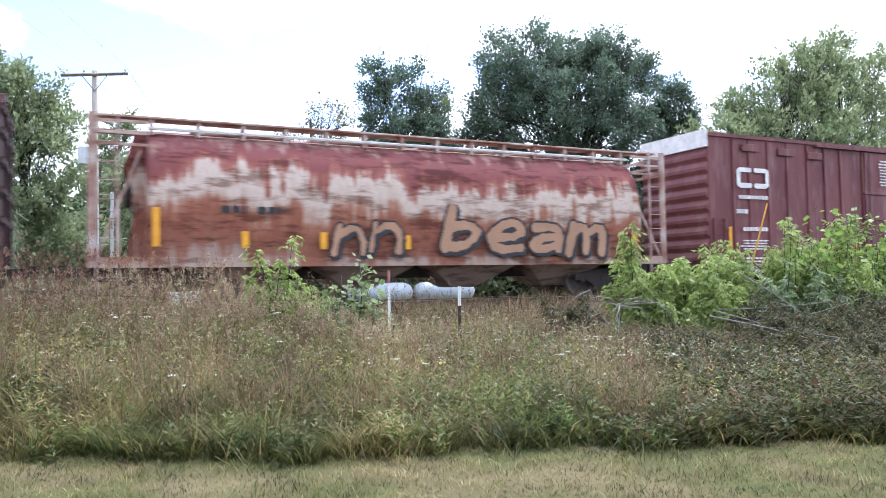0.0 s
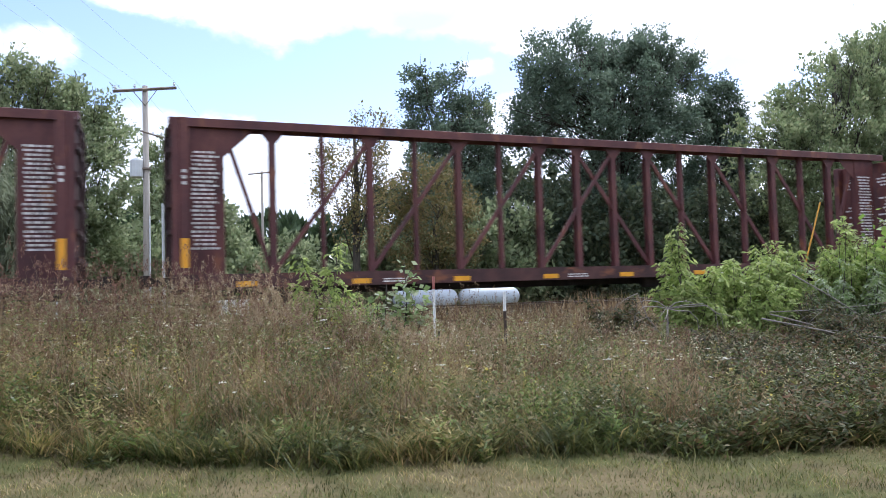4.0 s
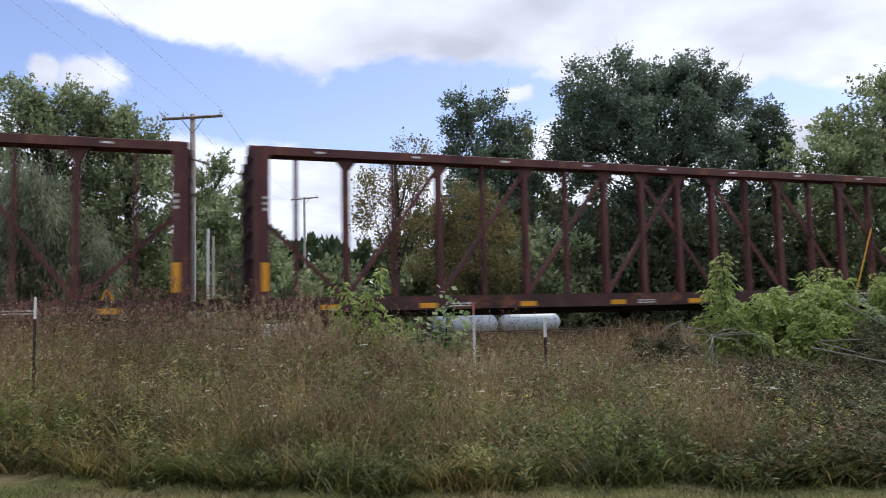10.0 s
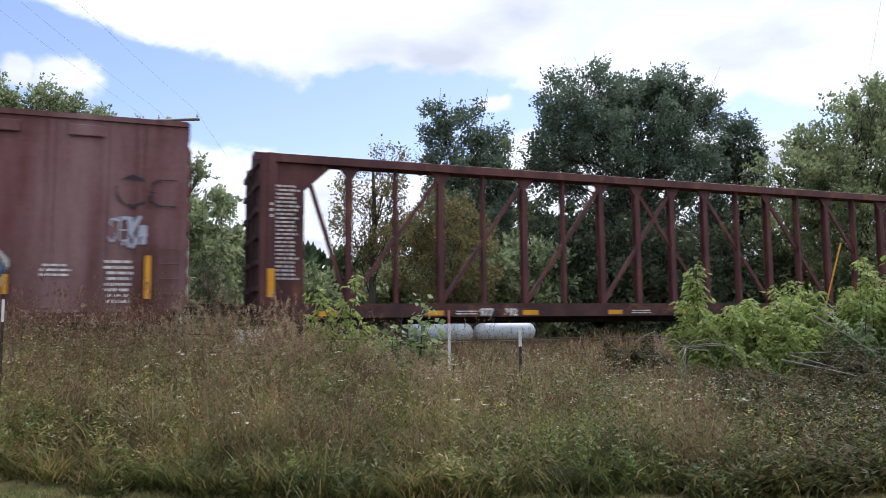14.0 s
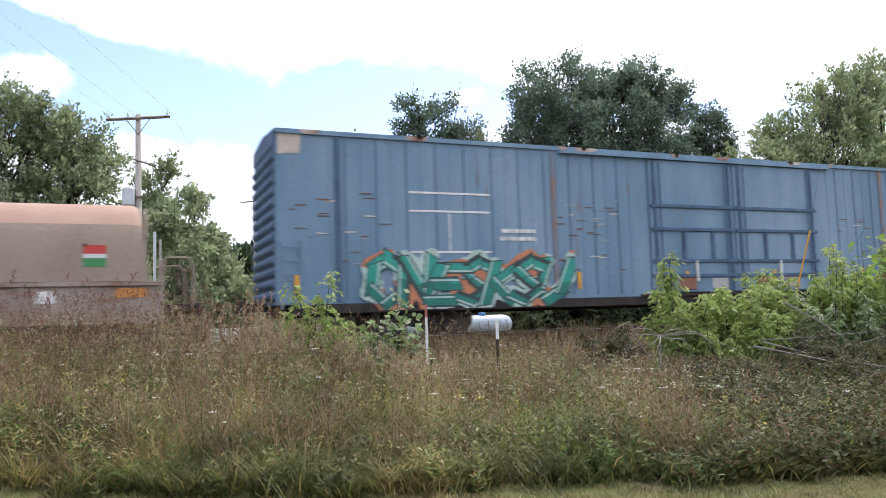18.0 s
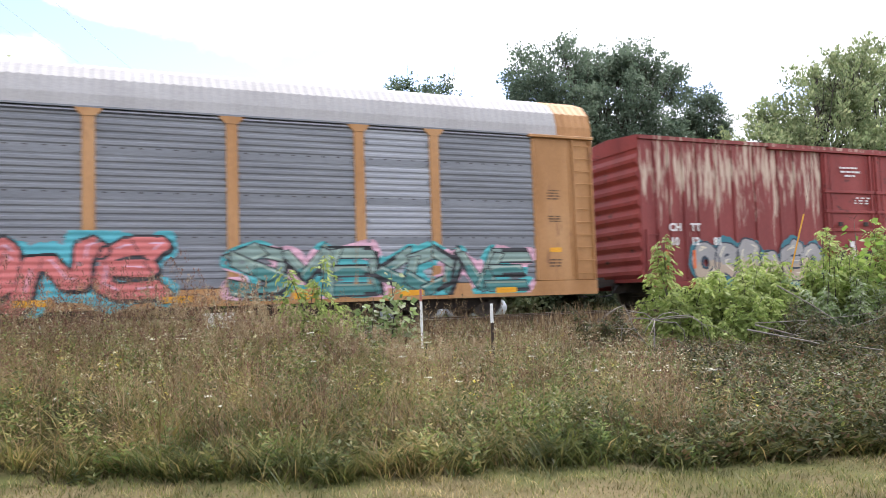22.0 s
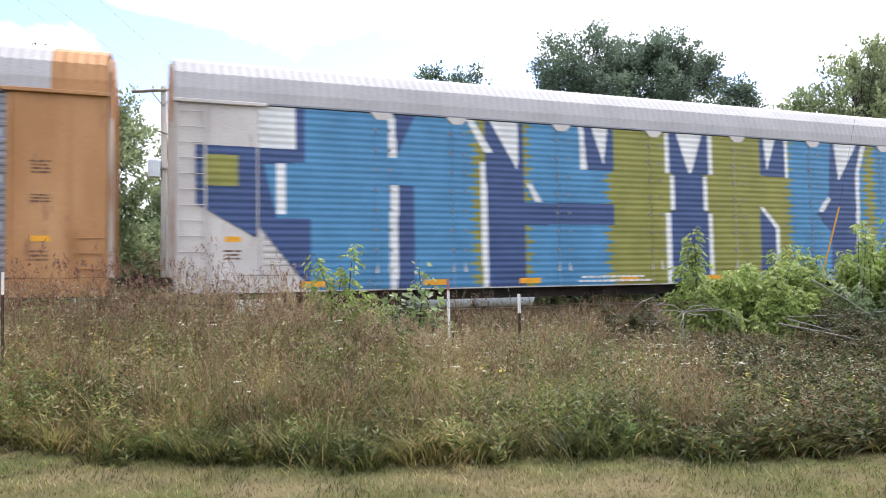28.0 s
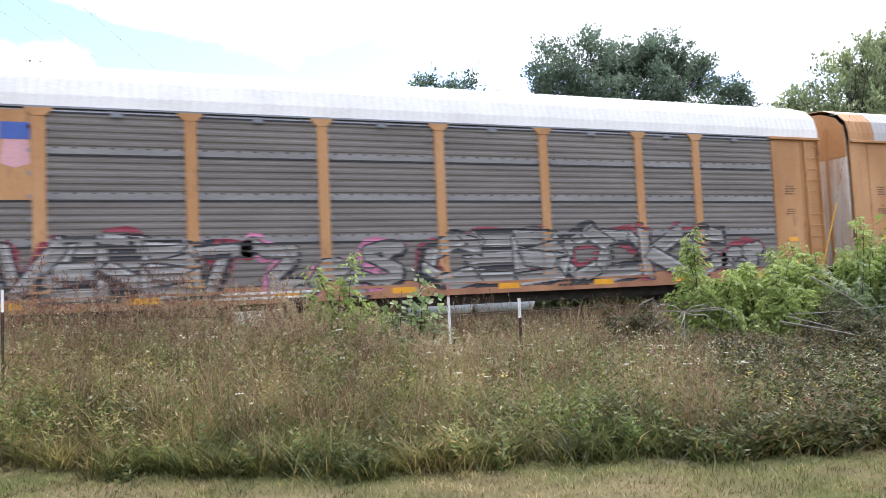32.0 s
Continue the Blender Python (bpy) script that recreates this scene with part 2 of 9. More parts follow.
# ---- mesh tools ----
class Shape:
    """Collects vertices and faces of one mesh."""

    def __init__(self):
        self.v, self.f = [], []

    def add(self, verts, faces):
        k = len(self.v)
        self.v += [tuple(p) for p in verts]
        self.f += [tuple(i + k for i in q) for q in faces]
        return self

    def box(self, x0, x1, y0, y1, z0, z1):
        return self.add([(x, y, z) for x in (x0, x1) for y in (y0, y1) for z in (z0, z1)],
                        [(0, 1, 3, 2), (4, 6, 7, 5), (0, 4, 5, 1), (2, 3, 7, 6), (0, 2, 6, 4), (1, 5, 7, 3)])

    def slab(self, x0, x1, y0, y1, z0, z1, c=0.01):
        """A box with chamfered edges along all its sides."""
        vs, idx = [], {}
        for sx in (0, 1):
            for sy in (0, 1):
                for sz in (0, 1):
                    p = [(x0, x1)[sx], (y0, y1)[sy], (z0, z1)[sz]]
                    d = [(1, -1)[sx] * c, (1, -1)[sy] * c, (1, -1)[sz] * c]
                    for ax in range(3):
                        q = list(p)
                        for o in range(3):
                            if o != ax:
                                q[o] += d[o]
                        idx[sx, sy, sz, ax] = len(vs)
                        vs.append(q)
        fs = []
        for ax in range(3):
            o1, o2 = [i for i in range(3) if i != ax]
            for sg in (0, 1):
                ring = []
                for a1, a2 in ((0, 0), (1, 0), (1, 1), (0, 1)):
                    key = [0, 0, 0]
                    key[ax], key[o1], key[o2] = sg, a1, a2
                    ring.append(idx[(*key, ax)])
                fs.append(ring if (sg == 1) != (ax == 1) else ring[::-1])
        for ax in range(3):                     # chamfer strips along axis ax
            o1, o2 = [i for i in range(3) if i != ax]
            for a1 in (0, 1):
                for a2 in (0, 1):
                    k0, k1 = [0, 0, 0], [0, 0, 0]
                    k0[o1], k0[o2], k1[o1], k1[o2] = a1, a2, a1, a2
                    k1[ax] = 1
                    fs.append([idx[(*k0, o1)], idx[(*k1, o1)], idx[(*k1, o2)], idx[(*k0, o2)]])
        for sx in (0, 1):
            for sy in (0, 1):
                for sz in (0, 1):
                    fs.append([idx[sx, sy, sz, 0], idx[sx, sy, sz, 1], idx[sx, sy, sz, 2]])
        return self.add(vs, fs)

    def prism(self, outline, x0, x1):
        """The outline of (y, z) points, swept along x, with closed ends."""
        n = len(outline)
        vs = [(x0, y, z) for y, z in outline] + [(x1, y, z) for y, z in outline]
        fs = [(i, (i + 1) % n, n + (i + 1) % n, n + i) for i in range(n)]
        return self.add(vs, fs + [tuple(range(n))[::-1], tuple(range(n, 2 * n))])

    def plate(self, outline, y0, y1):
        """The outline of (x, z) points, swept along y."""
        n = len(outline)
        vs = [(x, y0, z) for x, z in outline] + [(x, y1, z) for x, z in outline]
        fs = [(i, (i + 1) % n, n + (i + 1) % n, n + i) for i in range(n)]
        return self.add(vs, fs + [tuple(range(n)), tuple(range(n, 2 * n))[::-1]])

    def column(self, outline, z0, z1):
        """The outline of (x, y) points, raised from z0 to z1."""
        n = len(outline)
        vs = [(x, y, z0) for x, y in outline] + [(x, y, z1) for x, y in outline]
        fs = [(i, (i + 1) % n, n + (i + 1) % n, n + i) for i in range(n)]
        return self.add(vs, fs + [tuple(range(n))[::-1], tuple(range(n, 2 * n))])

    def tube(self, points, r, sides=6, r1=None):
        """A round bar through the points, from radius r to r1."""
        pts = [Vector(p) for p in points]
        r1 = r if r1 is None else r1
        k, n = len(self.v), len(pts)
        vs, fs = [], []
        ref = Vector((0.31, 0.17, 0.93)).normalized()
        for i, p in enumerate(pts):
            d = (pts[min(i + 1, n - 1)] - pts[max(i - 1, 0)]).normalized()
            u = d.cross(ref if abs(d.dot(ref)) < 0.95 else Vector((1, 0, 0))).normalized()
            w = d.cross(u)
            rr = r + (r1 - r) * i / max(1, n - 1)
            vs += [p + rr * (math.cos(2 * math.pi * j / sides) * u + math.sin(2 * math.pi * j / sides) * w) for j in range(sides)]
        for i in range(n - 1):
            for j in range(sides):
                fs.append((i * sides + j, i * sides + (j + 1) % sides, (i + 1) * sides + (j + 1) % sides, (i + 1) * sides + j))
        fs += [tuple(range(sides))[::-1], tuple((n - 1) * sides + j for j in range(sides))]
        return self.add(vs, fs)

    def turned(self, profile, axis, c, sides=16):
        """A turned body: (along, radius) pairs about an axis ('x', 'y' or 'z') through c."""
        vs, fs = [], []
        for s, r in profile:
            for j in range(sides):
                p, q = r * math.cos(2 * math.pi * j / sides), r * math.sin(2 * math.pi * j / sides)
                o = {"x": (s, p, q), "y": (p, s, q), "z": (p, q, s)}[axis]
                vs.append((c[0] + o[0], c[1] + o[1], c[2] + o[2]))
        for i in range(len(profile) - 1):
            for j in range(sides):
                fs.append((i * sides + j, i * sides + (j + 1) % sides, (i + 1) * sides + (j + 1) % sides, (i + 1) * sides + j))
        fs += [tuple(range(sides))[::-1], tuple((len(profile) - 1) * sides + j for j in range(sides))]
        return self.add(vs, fs)

    def mesh(self, name, material, smooth=False):
        me = bpy.data.meshes.new(name)
        me.from_pydata(self.v, [], self.f)
        bm = bmesh.new()
        bm.from_mesh(me)
        if len(bm.faces) < 60000:
            bmesh.ops.recalc_face_normals(bm, faces=bm.faces)
        bm.to_mesh(me)
        bm.free()
        me.materials.append(material)
        if smooth:
            me.polygons.foreach_set("use_smooth", [True] * len(me.polygons))
        return me


def part(name, shape, material, parent, label="", smooth=False):
    me = shape.mesh(name, material, smooth) if isinstance(shape, Shape) else shape
    ob = new(name, me)
    ob.parent = parent
    return tagged(ob, label)


def thing(name, label, category, group="", at=(0, 0, 0), turn=0):
    ob = new(name)
    ob.matrix_basis = pose(*at, 0, 0, turn)
    return tagged(ob, label, category, group)


def np_mesh(name, v, f, material):
    """A mesh from arrays of corners and of faces with equal corner counts."""
    me = bpy.data.meshes.new(name)
    k = f.shape[1]
    me.vertices.add(len(v))
    me.vertices.foreach_set("co", np.ascontiguousarray(v, dtype=np.float32).ravel())
    me.loops.add(f.size)
    me.loops.foreach_set("vertex_index", np.ascontiguousarray(f, dtype=np.int32).ravel())
    me.polygons.add(len(f))
    me.polygons.foreach_set("loop_start", np.arange(0, f.size, k, dtype=np.int32))
    me.update(calc_edges=True)
    me.materials.append(material)
    return me


def unit(a):
    return a / np.maximum(np.linalg.norm(a, axis=-1, keepdims=True), 1e-9)


def leaf_quads(P, D, N, length, width):
    """Pointed leaves at P along D, facing N: arrays of corners and faces."""
    n = len(P)
    length, width = np.broadcast_to(length, n)[:, None], np.broadcast_to(width, n)[:, None]
    D = unit(D)
    S = unit(np.cross(D, N))
    v = np.empty((n, 4, 3))
    v[:, 0], v[:, 2] = P, P + D * length
    v[:, 1], v[:, 3] = P + D * length * 0.45 + S * width * 0.5, P + D * length * 0.45 - S * width * 0.5
    return v.reshape(-1, 3), np.arange(4 * n).reshape(n, 4)


def blades(P, lean, height, width, bend):
    """Grass blades rooted at P: two quads and a tip in one strip, five corners wide to narrow."""
    n = len(P)
    height, width, bend = height[:, None], width[:, None], bend[:, None]
    side_ = unit(np.stack([-lean[:, 1], lean[:, 0], np.zeros(n)], 1))
    upv = np.array([0, 0, 1.0])
    m = P + upv * height * 0.55 + lean * bend * 0.35
    t = P + upv * height + lean * bend
    v = np.empty((n, 5, 3))
    v[:, 0], v[:, 1] = P - side_ * width * 0.5, P + side_ * width * 0.5
    v[:, 2], v[:, 3] = m + side_ * width * 0.4, m - side_ * width * 0.4
    v[:, 4] = t
    b = np.arange(n)[:, None] * 5
    f = np.concatenate([b + np.array([[0, 1, 2]]), b + np.array([[0, 2, 3]]), b + np.array([[3, 2, 4]])])
    return v.reshape(-1, 3), f


def joined(chunks):
    vs, fs, k = [], [], 0
    for v, f in chunks:
        vs.append(v)
        fs.append(f + k)
        k += len(v)
    return np.concatenate(vs), np.concatenate(fs)
# ---- nature: materials ----
M_LAWN = mat("lawn_turf", [(0.050, 0.056, 0.020), (0.085, 0.085, 0.032), (0.110, 0.090, 0.045), (0.150, 0.118, 0.065)], rough=0.95, scale=0.9, fine=22, bump=0.6, spec=0.1, lo=0.32, hi=0.68)
M_BALLAST = mat("ballast_stone", [(0.07, 0.06, 0.05), (0.16, 0.14, 0.12)], rough=0.95, scale=3, fine=14, bump=1.0)
M_RAIL = mat("rail_steel", [(0.22, 0.17, 0.14), (0.45, 0.43, 0.41)], rough=0.45, metal=0.6, scale=2)
M_RAILSIDE = mat("rail_rust", [(0.05, 0.035, 0.025), (0.10, 0.065, 0.045)], rough=0.9, scale=2)
M_TIE = mat("old_timber_tie", [(0.06, 0.05, 0.04), (0.12, 0.10, 0.08)], rough=0.9, stretch=(6, 1, 1))
M_BARK = mat("bark", [(0.035, 0.030, 0.024), (0.085, 0.073, 0.058)], rough=0.95, scale=4, stretch=(3, 3, 0.6), bump=0.8)
M_DEAD = mat("bleached_wood", [(0.12, 0.10, 0.085), (0.27, 0.245, 0.215)], rough=0.9, scale=5, stretch=(1, 1, 0.3))
# paler and bluer than bare leaf: distance haze is put into this colour
M_OAK = leaf_mat("oak_leaf", [(0.092, 0.132, 0.090), (0.132, 0.180, 0.122), (0.188, 0.235, 0.168)], 0.45)
M_COPSE = leaf_mat("copse_leaf", [(0.052, 0.072, 0.042), (0.080, 0.102, 0.058), (0.125, 0.138, 0.074)], 0.4)
M_MAPLE = leaf_mat("maple_leaf", [(0.160, 0.210, 0.105), (0.235, 0.285, 0.140), (0.340, 0.365, 0.205)], 0.55)
M_ELM = leaf_mat("elm_leaf", [(0.165, 0.210, 0.110), (0.245, 0.290, 0.155), (0.350, 0.380, 0.220)], 0.58)
M_WILLOW = leaf_mat("willow_leaf", [(0.14, 0.17, 0.10), (0.20, 0.225, 0.145), (0.28, 0.30, 0.20)], 0.5)
M_GOLD = leaf_mat("turning_leaf", [(0.11, 0.12, 0.05), (0.19, 0.165, 0.07), (0.27, 0.20, 0.09)], 0.45)
M_FAR = leaf_mat("distant_leaf", [(0.045, 0.075, 0.035), (0.08, 0.115, 0.055)], 0.2)
M_BUSH = leaf_mat("boxelder_leaf", [(0.205, 0.28, 0.075), (0.32, 0.40, 0.12), (0.47, 0.52, 0.20)], 0.58)
M_SHRUB = leaf_mat("shrub_leaf", [(0.032, 0.043, 0.015), (0.060, 0.071, 0.024), (0.105, 0.102, 0.036), (0.150, 0.083, 0.048)], 0.35, 0.6, 1.2, 0.4)
M_GRASS = leaf_mat("meadow_grass", [(0.060, 0.075, 0.020), (0.118, 0.124, 0.034), (0.198, 0.165, 0.055), (0.332, 0.235, 0.112)], 0.45, 0.5, 1.6, 0.5, 0.35)
M_STRAW = leaf_mat("dry_stalk", [(0.150, 0.100, 0.058), (0.230, 0.170, 0.098), (0.310, 0.245, 0.155)], 0.3)
M_SEED = leaf_mat("brown_seed", [(0.085, 0.042, 0.024), (0.165, 0.100, 0.056), (0.260, 0.185, 0.105), (0.420, 0.335, 0.215)], 0.25)
M_UMBEL = leaf_mat("white_umbel", [(0.45, 0.45, 0.36), (0.65, 0.64, 0.55)], 0.3)
M_YELLOW = leaf_mat("goldenrod", [(0.40, 0.32, 0.04), (0.5, 0.42, 0.08)], 0.3)


# ---- ground ----
def ground_z(y):
    """Lawn, a slight rise to the track bed, and the flat beyond it."""
    return float(np.interp(y, [-1e4, 8, 15.5, 16.3, 17.3, 20.2, 21.4, 24, 1e4], [0, 0, 0.45, 0.55, 0.80, 0.80, 0.45, 0.3, 0.3]))


g_sh = Shape()
ys = [-3000, -300, -60, -20, -8, -3, 0, 2, 4, 6, 8, 10, 12, 14, 15.5, 16.3, 17.3, 18.2, 19.2, 20.2, 21.4, 24, 30, 45, 80, 200, 600, 3000]
xs = [-3000, -400, -80, -30, -15, -5, 5, 15, 25, 35, 60, 120, 400, 3000]
g_sh.v = [(x, y, ground_z(y)) for y in ys for x in xs]
nx = len(xs)
g_sh.f = [(j * nx + i, j * nx + i + 1, (j + 1) * nx + i + 1, (j + 1) * nx + i) for j in range(len(ys) - 1) for i in range(nx - 1)]
tagged(new("ground", g_sh.mesh("ground", M_LAWN)), "mown dry lawn and rough ground running to the horizon", "ground", kind="structure")

track = tagged(new("track_bed", Shape().prism([(16.35, 0.5), (17.4, 0.87), (20.1, 0.87), (21.2, 0.5)], -700, 700).mesh("track_bed", M_BALLAST)),
               "grey crushed stone ballast under the railway track", "track bed", kind="structure")
for k, y in enumerate((18.75 - 0.7525, 18.75 + 0.7525)):
    prof = [(-0.07, 0), (0.07, 0), (0.07, 0.02), (0.012, 0.04), (0.012, 0.11), (0.037, 0.12), (0.035, 0.155), (-0.035, 0.155), (-0.037, 0.12), (-0.012, 0.11), (-0.012, 0.04), (-0.07, 0.02)]
    rail = part("rail", Shape().prism([(y + p, 0.895 + q) for p, q in prof], -700, 700), M_RAILSIDE, track, "rust brown steel rail")
    part("rail_head", Shape().box(-700, 700, y - 0.036, y + 0.036, 1.042, 1.053), M_RAIL, rail, "worn bright rail head")
tie_me = Shape().slab(-0.115, 0.115, 17.45, 20.05, 0.80, 0.895, 0.012).mesh("tie", M_TIE)
for i in range(150):
    ob = part("tie", tie_me, M_TIE, track)
    ob.location.x = -22 + i * 0.53


M_TAN = leaf_mat("tan_grass", [(0.095, 0.056, 0.032), (0.172, 0.110, 0.058), (0.250, 0.170, 0.088), (0.390, 0.300, 0.178)], 0.4, 0.5, 1.6, 0.5, 0.3)
M_FORB = leaf_mat("forb_leaf", [(0.066, 0.104, 0.026), (0.122, 0.172, 0.043), (0.205, 0.225, 0.070), (0.350, 0.290, 0.130)], 0.45, 0.45, 1.5, 0.55, 0.35)
M_TURF = leaf_mat("turf_blade", [(0.070, 0.092, 0.024), (0.120, 0.132, 0.036), (0.185, 0.160, 0.060), (0.290, 0.228, 0.115)], 0.35, 0.5, 2.4, 0.6, 0.45)
M_POPLAR = leaf_mat("poplar_leaf", [(0.16, 0.24, 0.08), (0.26, 0.33, 0.14), (0.42, 0.45, 0.34)], 0.45)
M_VINE = leaf_mat("vine_leaf", [(0.16, 0.27, 0.05), (0.25, 0.36, 0.08), (0.34, 0.42, 0.12)], 0.5)
M_POLE = mat("weathered_pole_wood", [(0.28, 0.25, 0.22), (0.42, 0.39, 0.35)], rough=0.9, scale=2, stretch=(4, 4, 0.5))
M_ARM = mat("crossarm_wood", [(0.14, 0.11, 0.09), (0.24, 0.20, 0.16)], rough=0.9, scale=3)
M_GREY = mat("grey_enamel", [(0.45, 0.47, 0.48), (0.58, 0.60, 0.61)], rough=0.5, scale=2)
M_TANK = mat("pale_tank_enamel", [(0.370, 0.414, 0.465), (0.444, 0.488, 0.540)], rough=0.45, scale=0.8, over=((0.40, 0.42, 0.42), 0.66, 3, (1, 1, 0.5), 0.08))
M_TPOST = mat("dark_post_paint", [(0.03, 0.025, 0.022), (0.08, 0.05, 0.035)], rough=0.8, scale=6)
M_POSTWHITE = mat("white_post_tip", [(0.62, 0.62, 0.60), (0.75, 0.75, 0.73)], rough=0.7, scale=6)
M_POSTRED = mat("red_post_tip", [(0.30, 0.09, 0.07), (0.46, 0.20, 0.17)], rough=0.6, scale=6)
M_GUARD = mat("yellow_guy_guard", [(0.46, 0.21, 0.02), (0.56, 0.28, 0.03)], rough=0.6, scale=3)
M_WIRE = mat("dull_wire", [(0.35, 0.36, 0.38), (0.48, 0.49, 0.5)], rough=0.6)


# ---- trees ----
def lobed_points(rng, centre, radii, lobes, lobe_r, n, hollow=0.12, spiky=0.0):
    """Points on leafy shoots that stand out from many small clumps, spread over an uneven crown."""
    d = unit(rng.normal(size=(lobes, 3)))
    rad = rng.uniform(hollow, 1.0, (lobes, 1)) ** 0.5
    c = np.asarray(centre) + d * rad * np.asarray(radii)
    shoots = 11
    t = unit(rng.normal(size=(lobes * shoots, 3)) + np.repeat(d, shoots, 0) * 0.7 + np.array([0, 0, 0.25 + spiky]))
    reach = lobe_r * rng.uniform(0.5, 1.35, lobes * shoots) * (1 + 0.45 * spiky)
    pick = rng.choice(lobes * shoots, n, p=reach / np.sum(reach))
    s = rng.uniform(0.0, 1.0, (n, 1)) ** 0.75
    spread_ = lobe_r * (0.29 - 0.15 * min(spiky, 1.0)) * (1.15 - 0.7 * s)
    P = c[pick // shoots] + t[pick] * reach[pick][:, None] * s + rng.normal(size=(n, 3)) * spread_
    return c, P, t[pick]


def tree(name, label, x, y, crowns, leaf, leaf_size, n, trunk_r=0.2, seed=1, lobe_r=1.1, lobes=40, spiky=0.0, droop=0.0, group=""):
    """A tapered trunk with limbs and a crown of clumped leaves. crowns: (dx, dy, z, rx, ry, rz) each."""
    rng = np.random.default_rng(seed)
    z0 = ground_z(y)
    root = thing(name, label, "tree", group, (x, y, z0 - 0.1))
    top = max(c[2] for c in crowns)
    wood = Shape()
    wood.tube([(0, 0, 0), (0.05 * rng.normal(), 0.05 * rng.normal(), top * 0.35), (0.2 * rng.normal(), 0.2 * rng.normal(), top * 0.7), (crowns[0][0], crowns[0][1], top)],
              trunk_r, 8, trunk_r * 0.25)
    vol = [(c[3] * c[4] * c[5]) ** 0.8 for c in crowns]
    chunks = []
    for (dx, dy, cz, rx, ry, rz), w in zip(crowns, vol):
        k = max(8, int(lobes * w / sum(vol)))
        cs, P, off = lobed_points(rng, (dx, dy, cz), (rx, ry, rz), k, lobe_r, int(n * w / sum(vol)), spiky=spiky)
        for c in cs[: min(k, 16)]:
            a = Vector((0.1 * rng.normal(), 0.1 * rng.normal(), max(0.6, min(c[2] - 0.6, top * rng.uniform(0.25, 0.8)))))
            b = Vector(c)
            mid = a.lerp(b, 0.5) + Vector((0.2 * rng.normal(), 0.2 * rng.normal(), 0.25 - droop))
            wood.tube([a, mid, b], trunk_r * 0.16, 5, trunk_r * 0.03)
            for q in range(3):
                wood.tube([mid.lerp(b, 0.5), b + Vector(rng.normal(size=3)) * lobe_r * 0.8], trunk_r * 0.08, 4, 0.008)
        if droop:
            P = P - np.array([0, 0, 1.0]) * rng.uniform(0, 1.6, (len(P), 1))
        keep = P[:, 2] > 0.1
        P, off = P[keep], off[keep]
        D = unit(off * 0.8 + rng.normal(size=off.shape) * 0.8 + np.array([0, 0, spiky - droop * 3]))
        N = unit(off * 0.5 + rng.normal(size=off.shape) * 0.7 + np.array([0, 0, 0.6]))
        s = leaf_size * rng.uniform(0.55, 1.35, len(P))
        chunks.append(leaf_quads(P, D, N, s, s * (0.62 if droop == 0 else 0.16)))
    part("trunk", wood, M_BARK, root, smooth=True)
    v, f = joined(chunks)
    part("crown", np_mesh("crown", v, f, leaf), leaf, root)
    return root


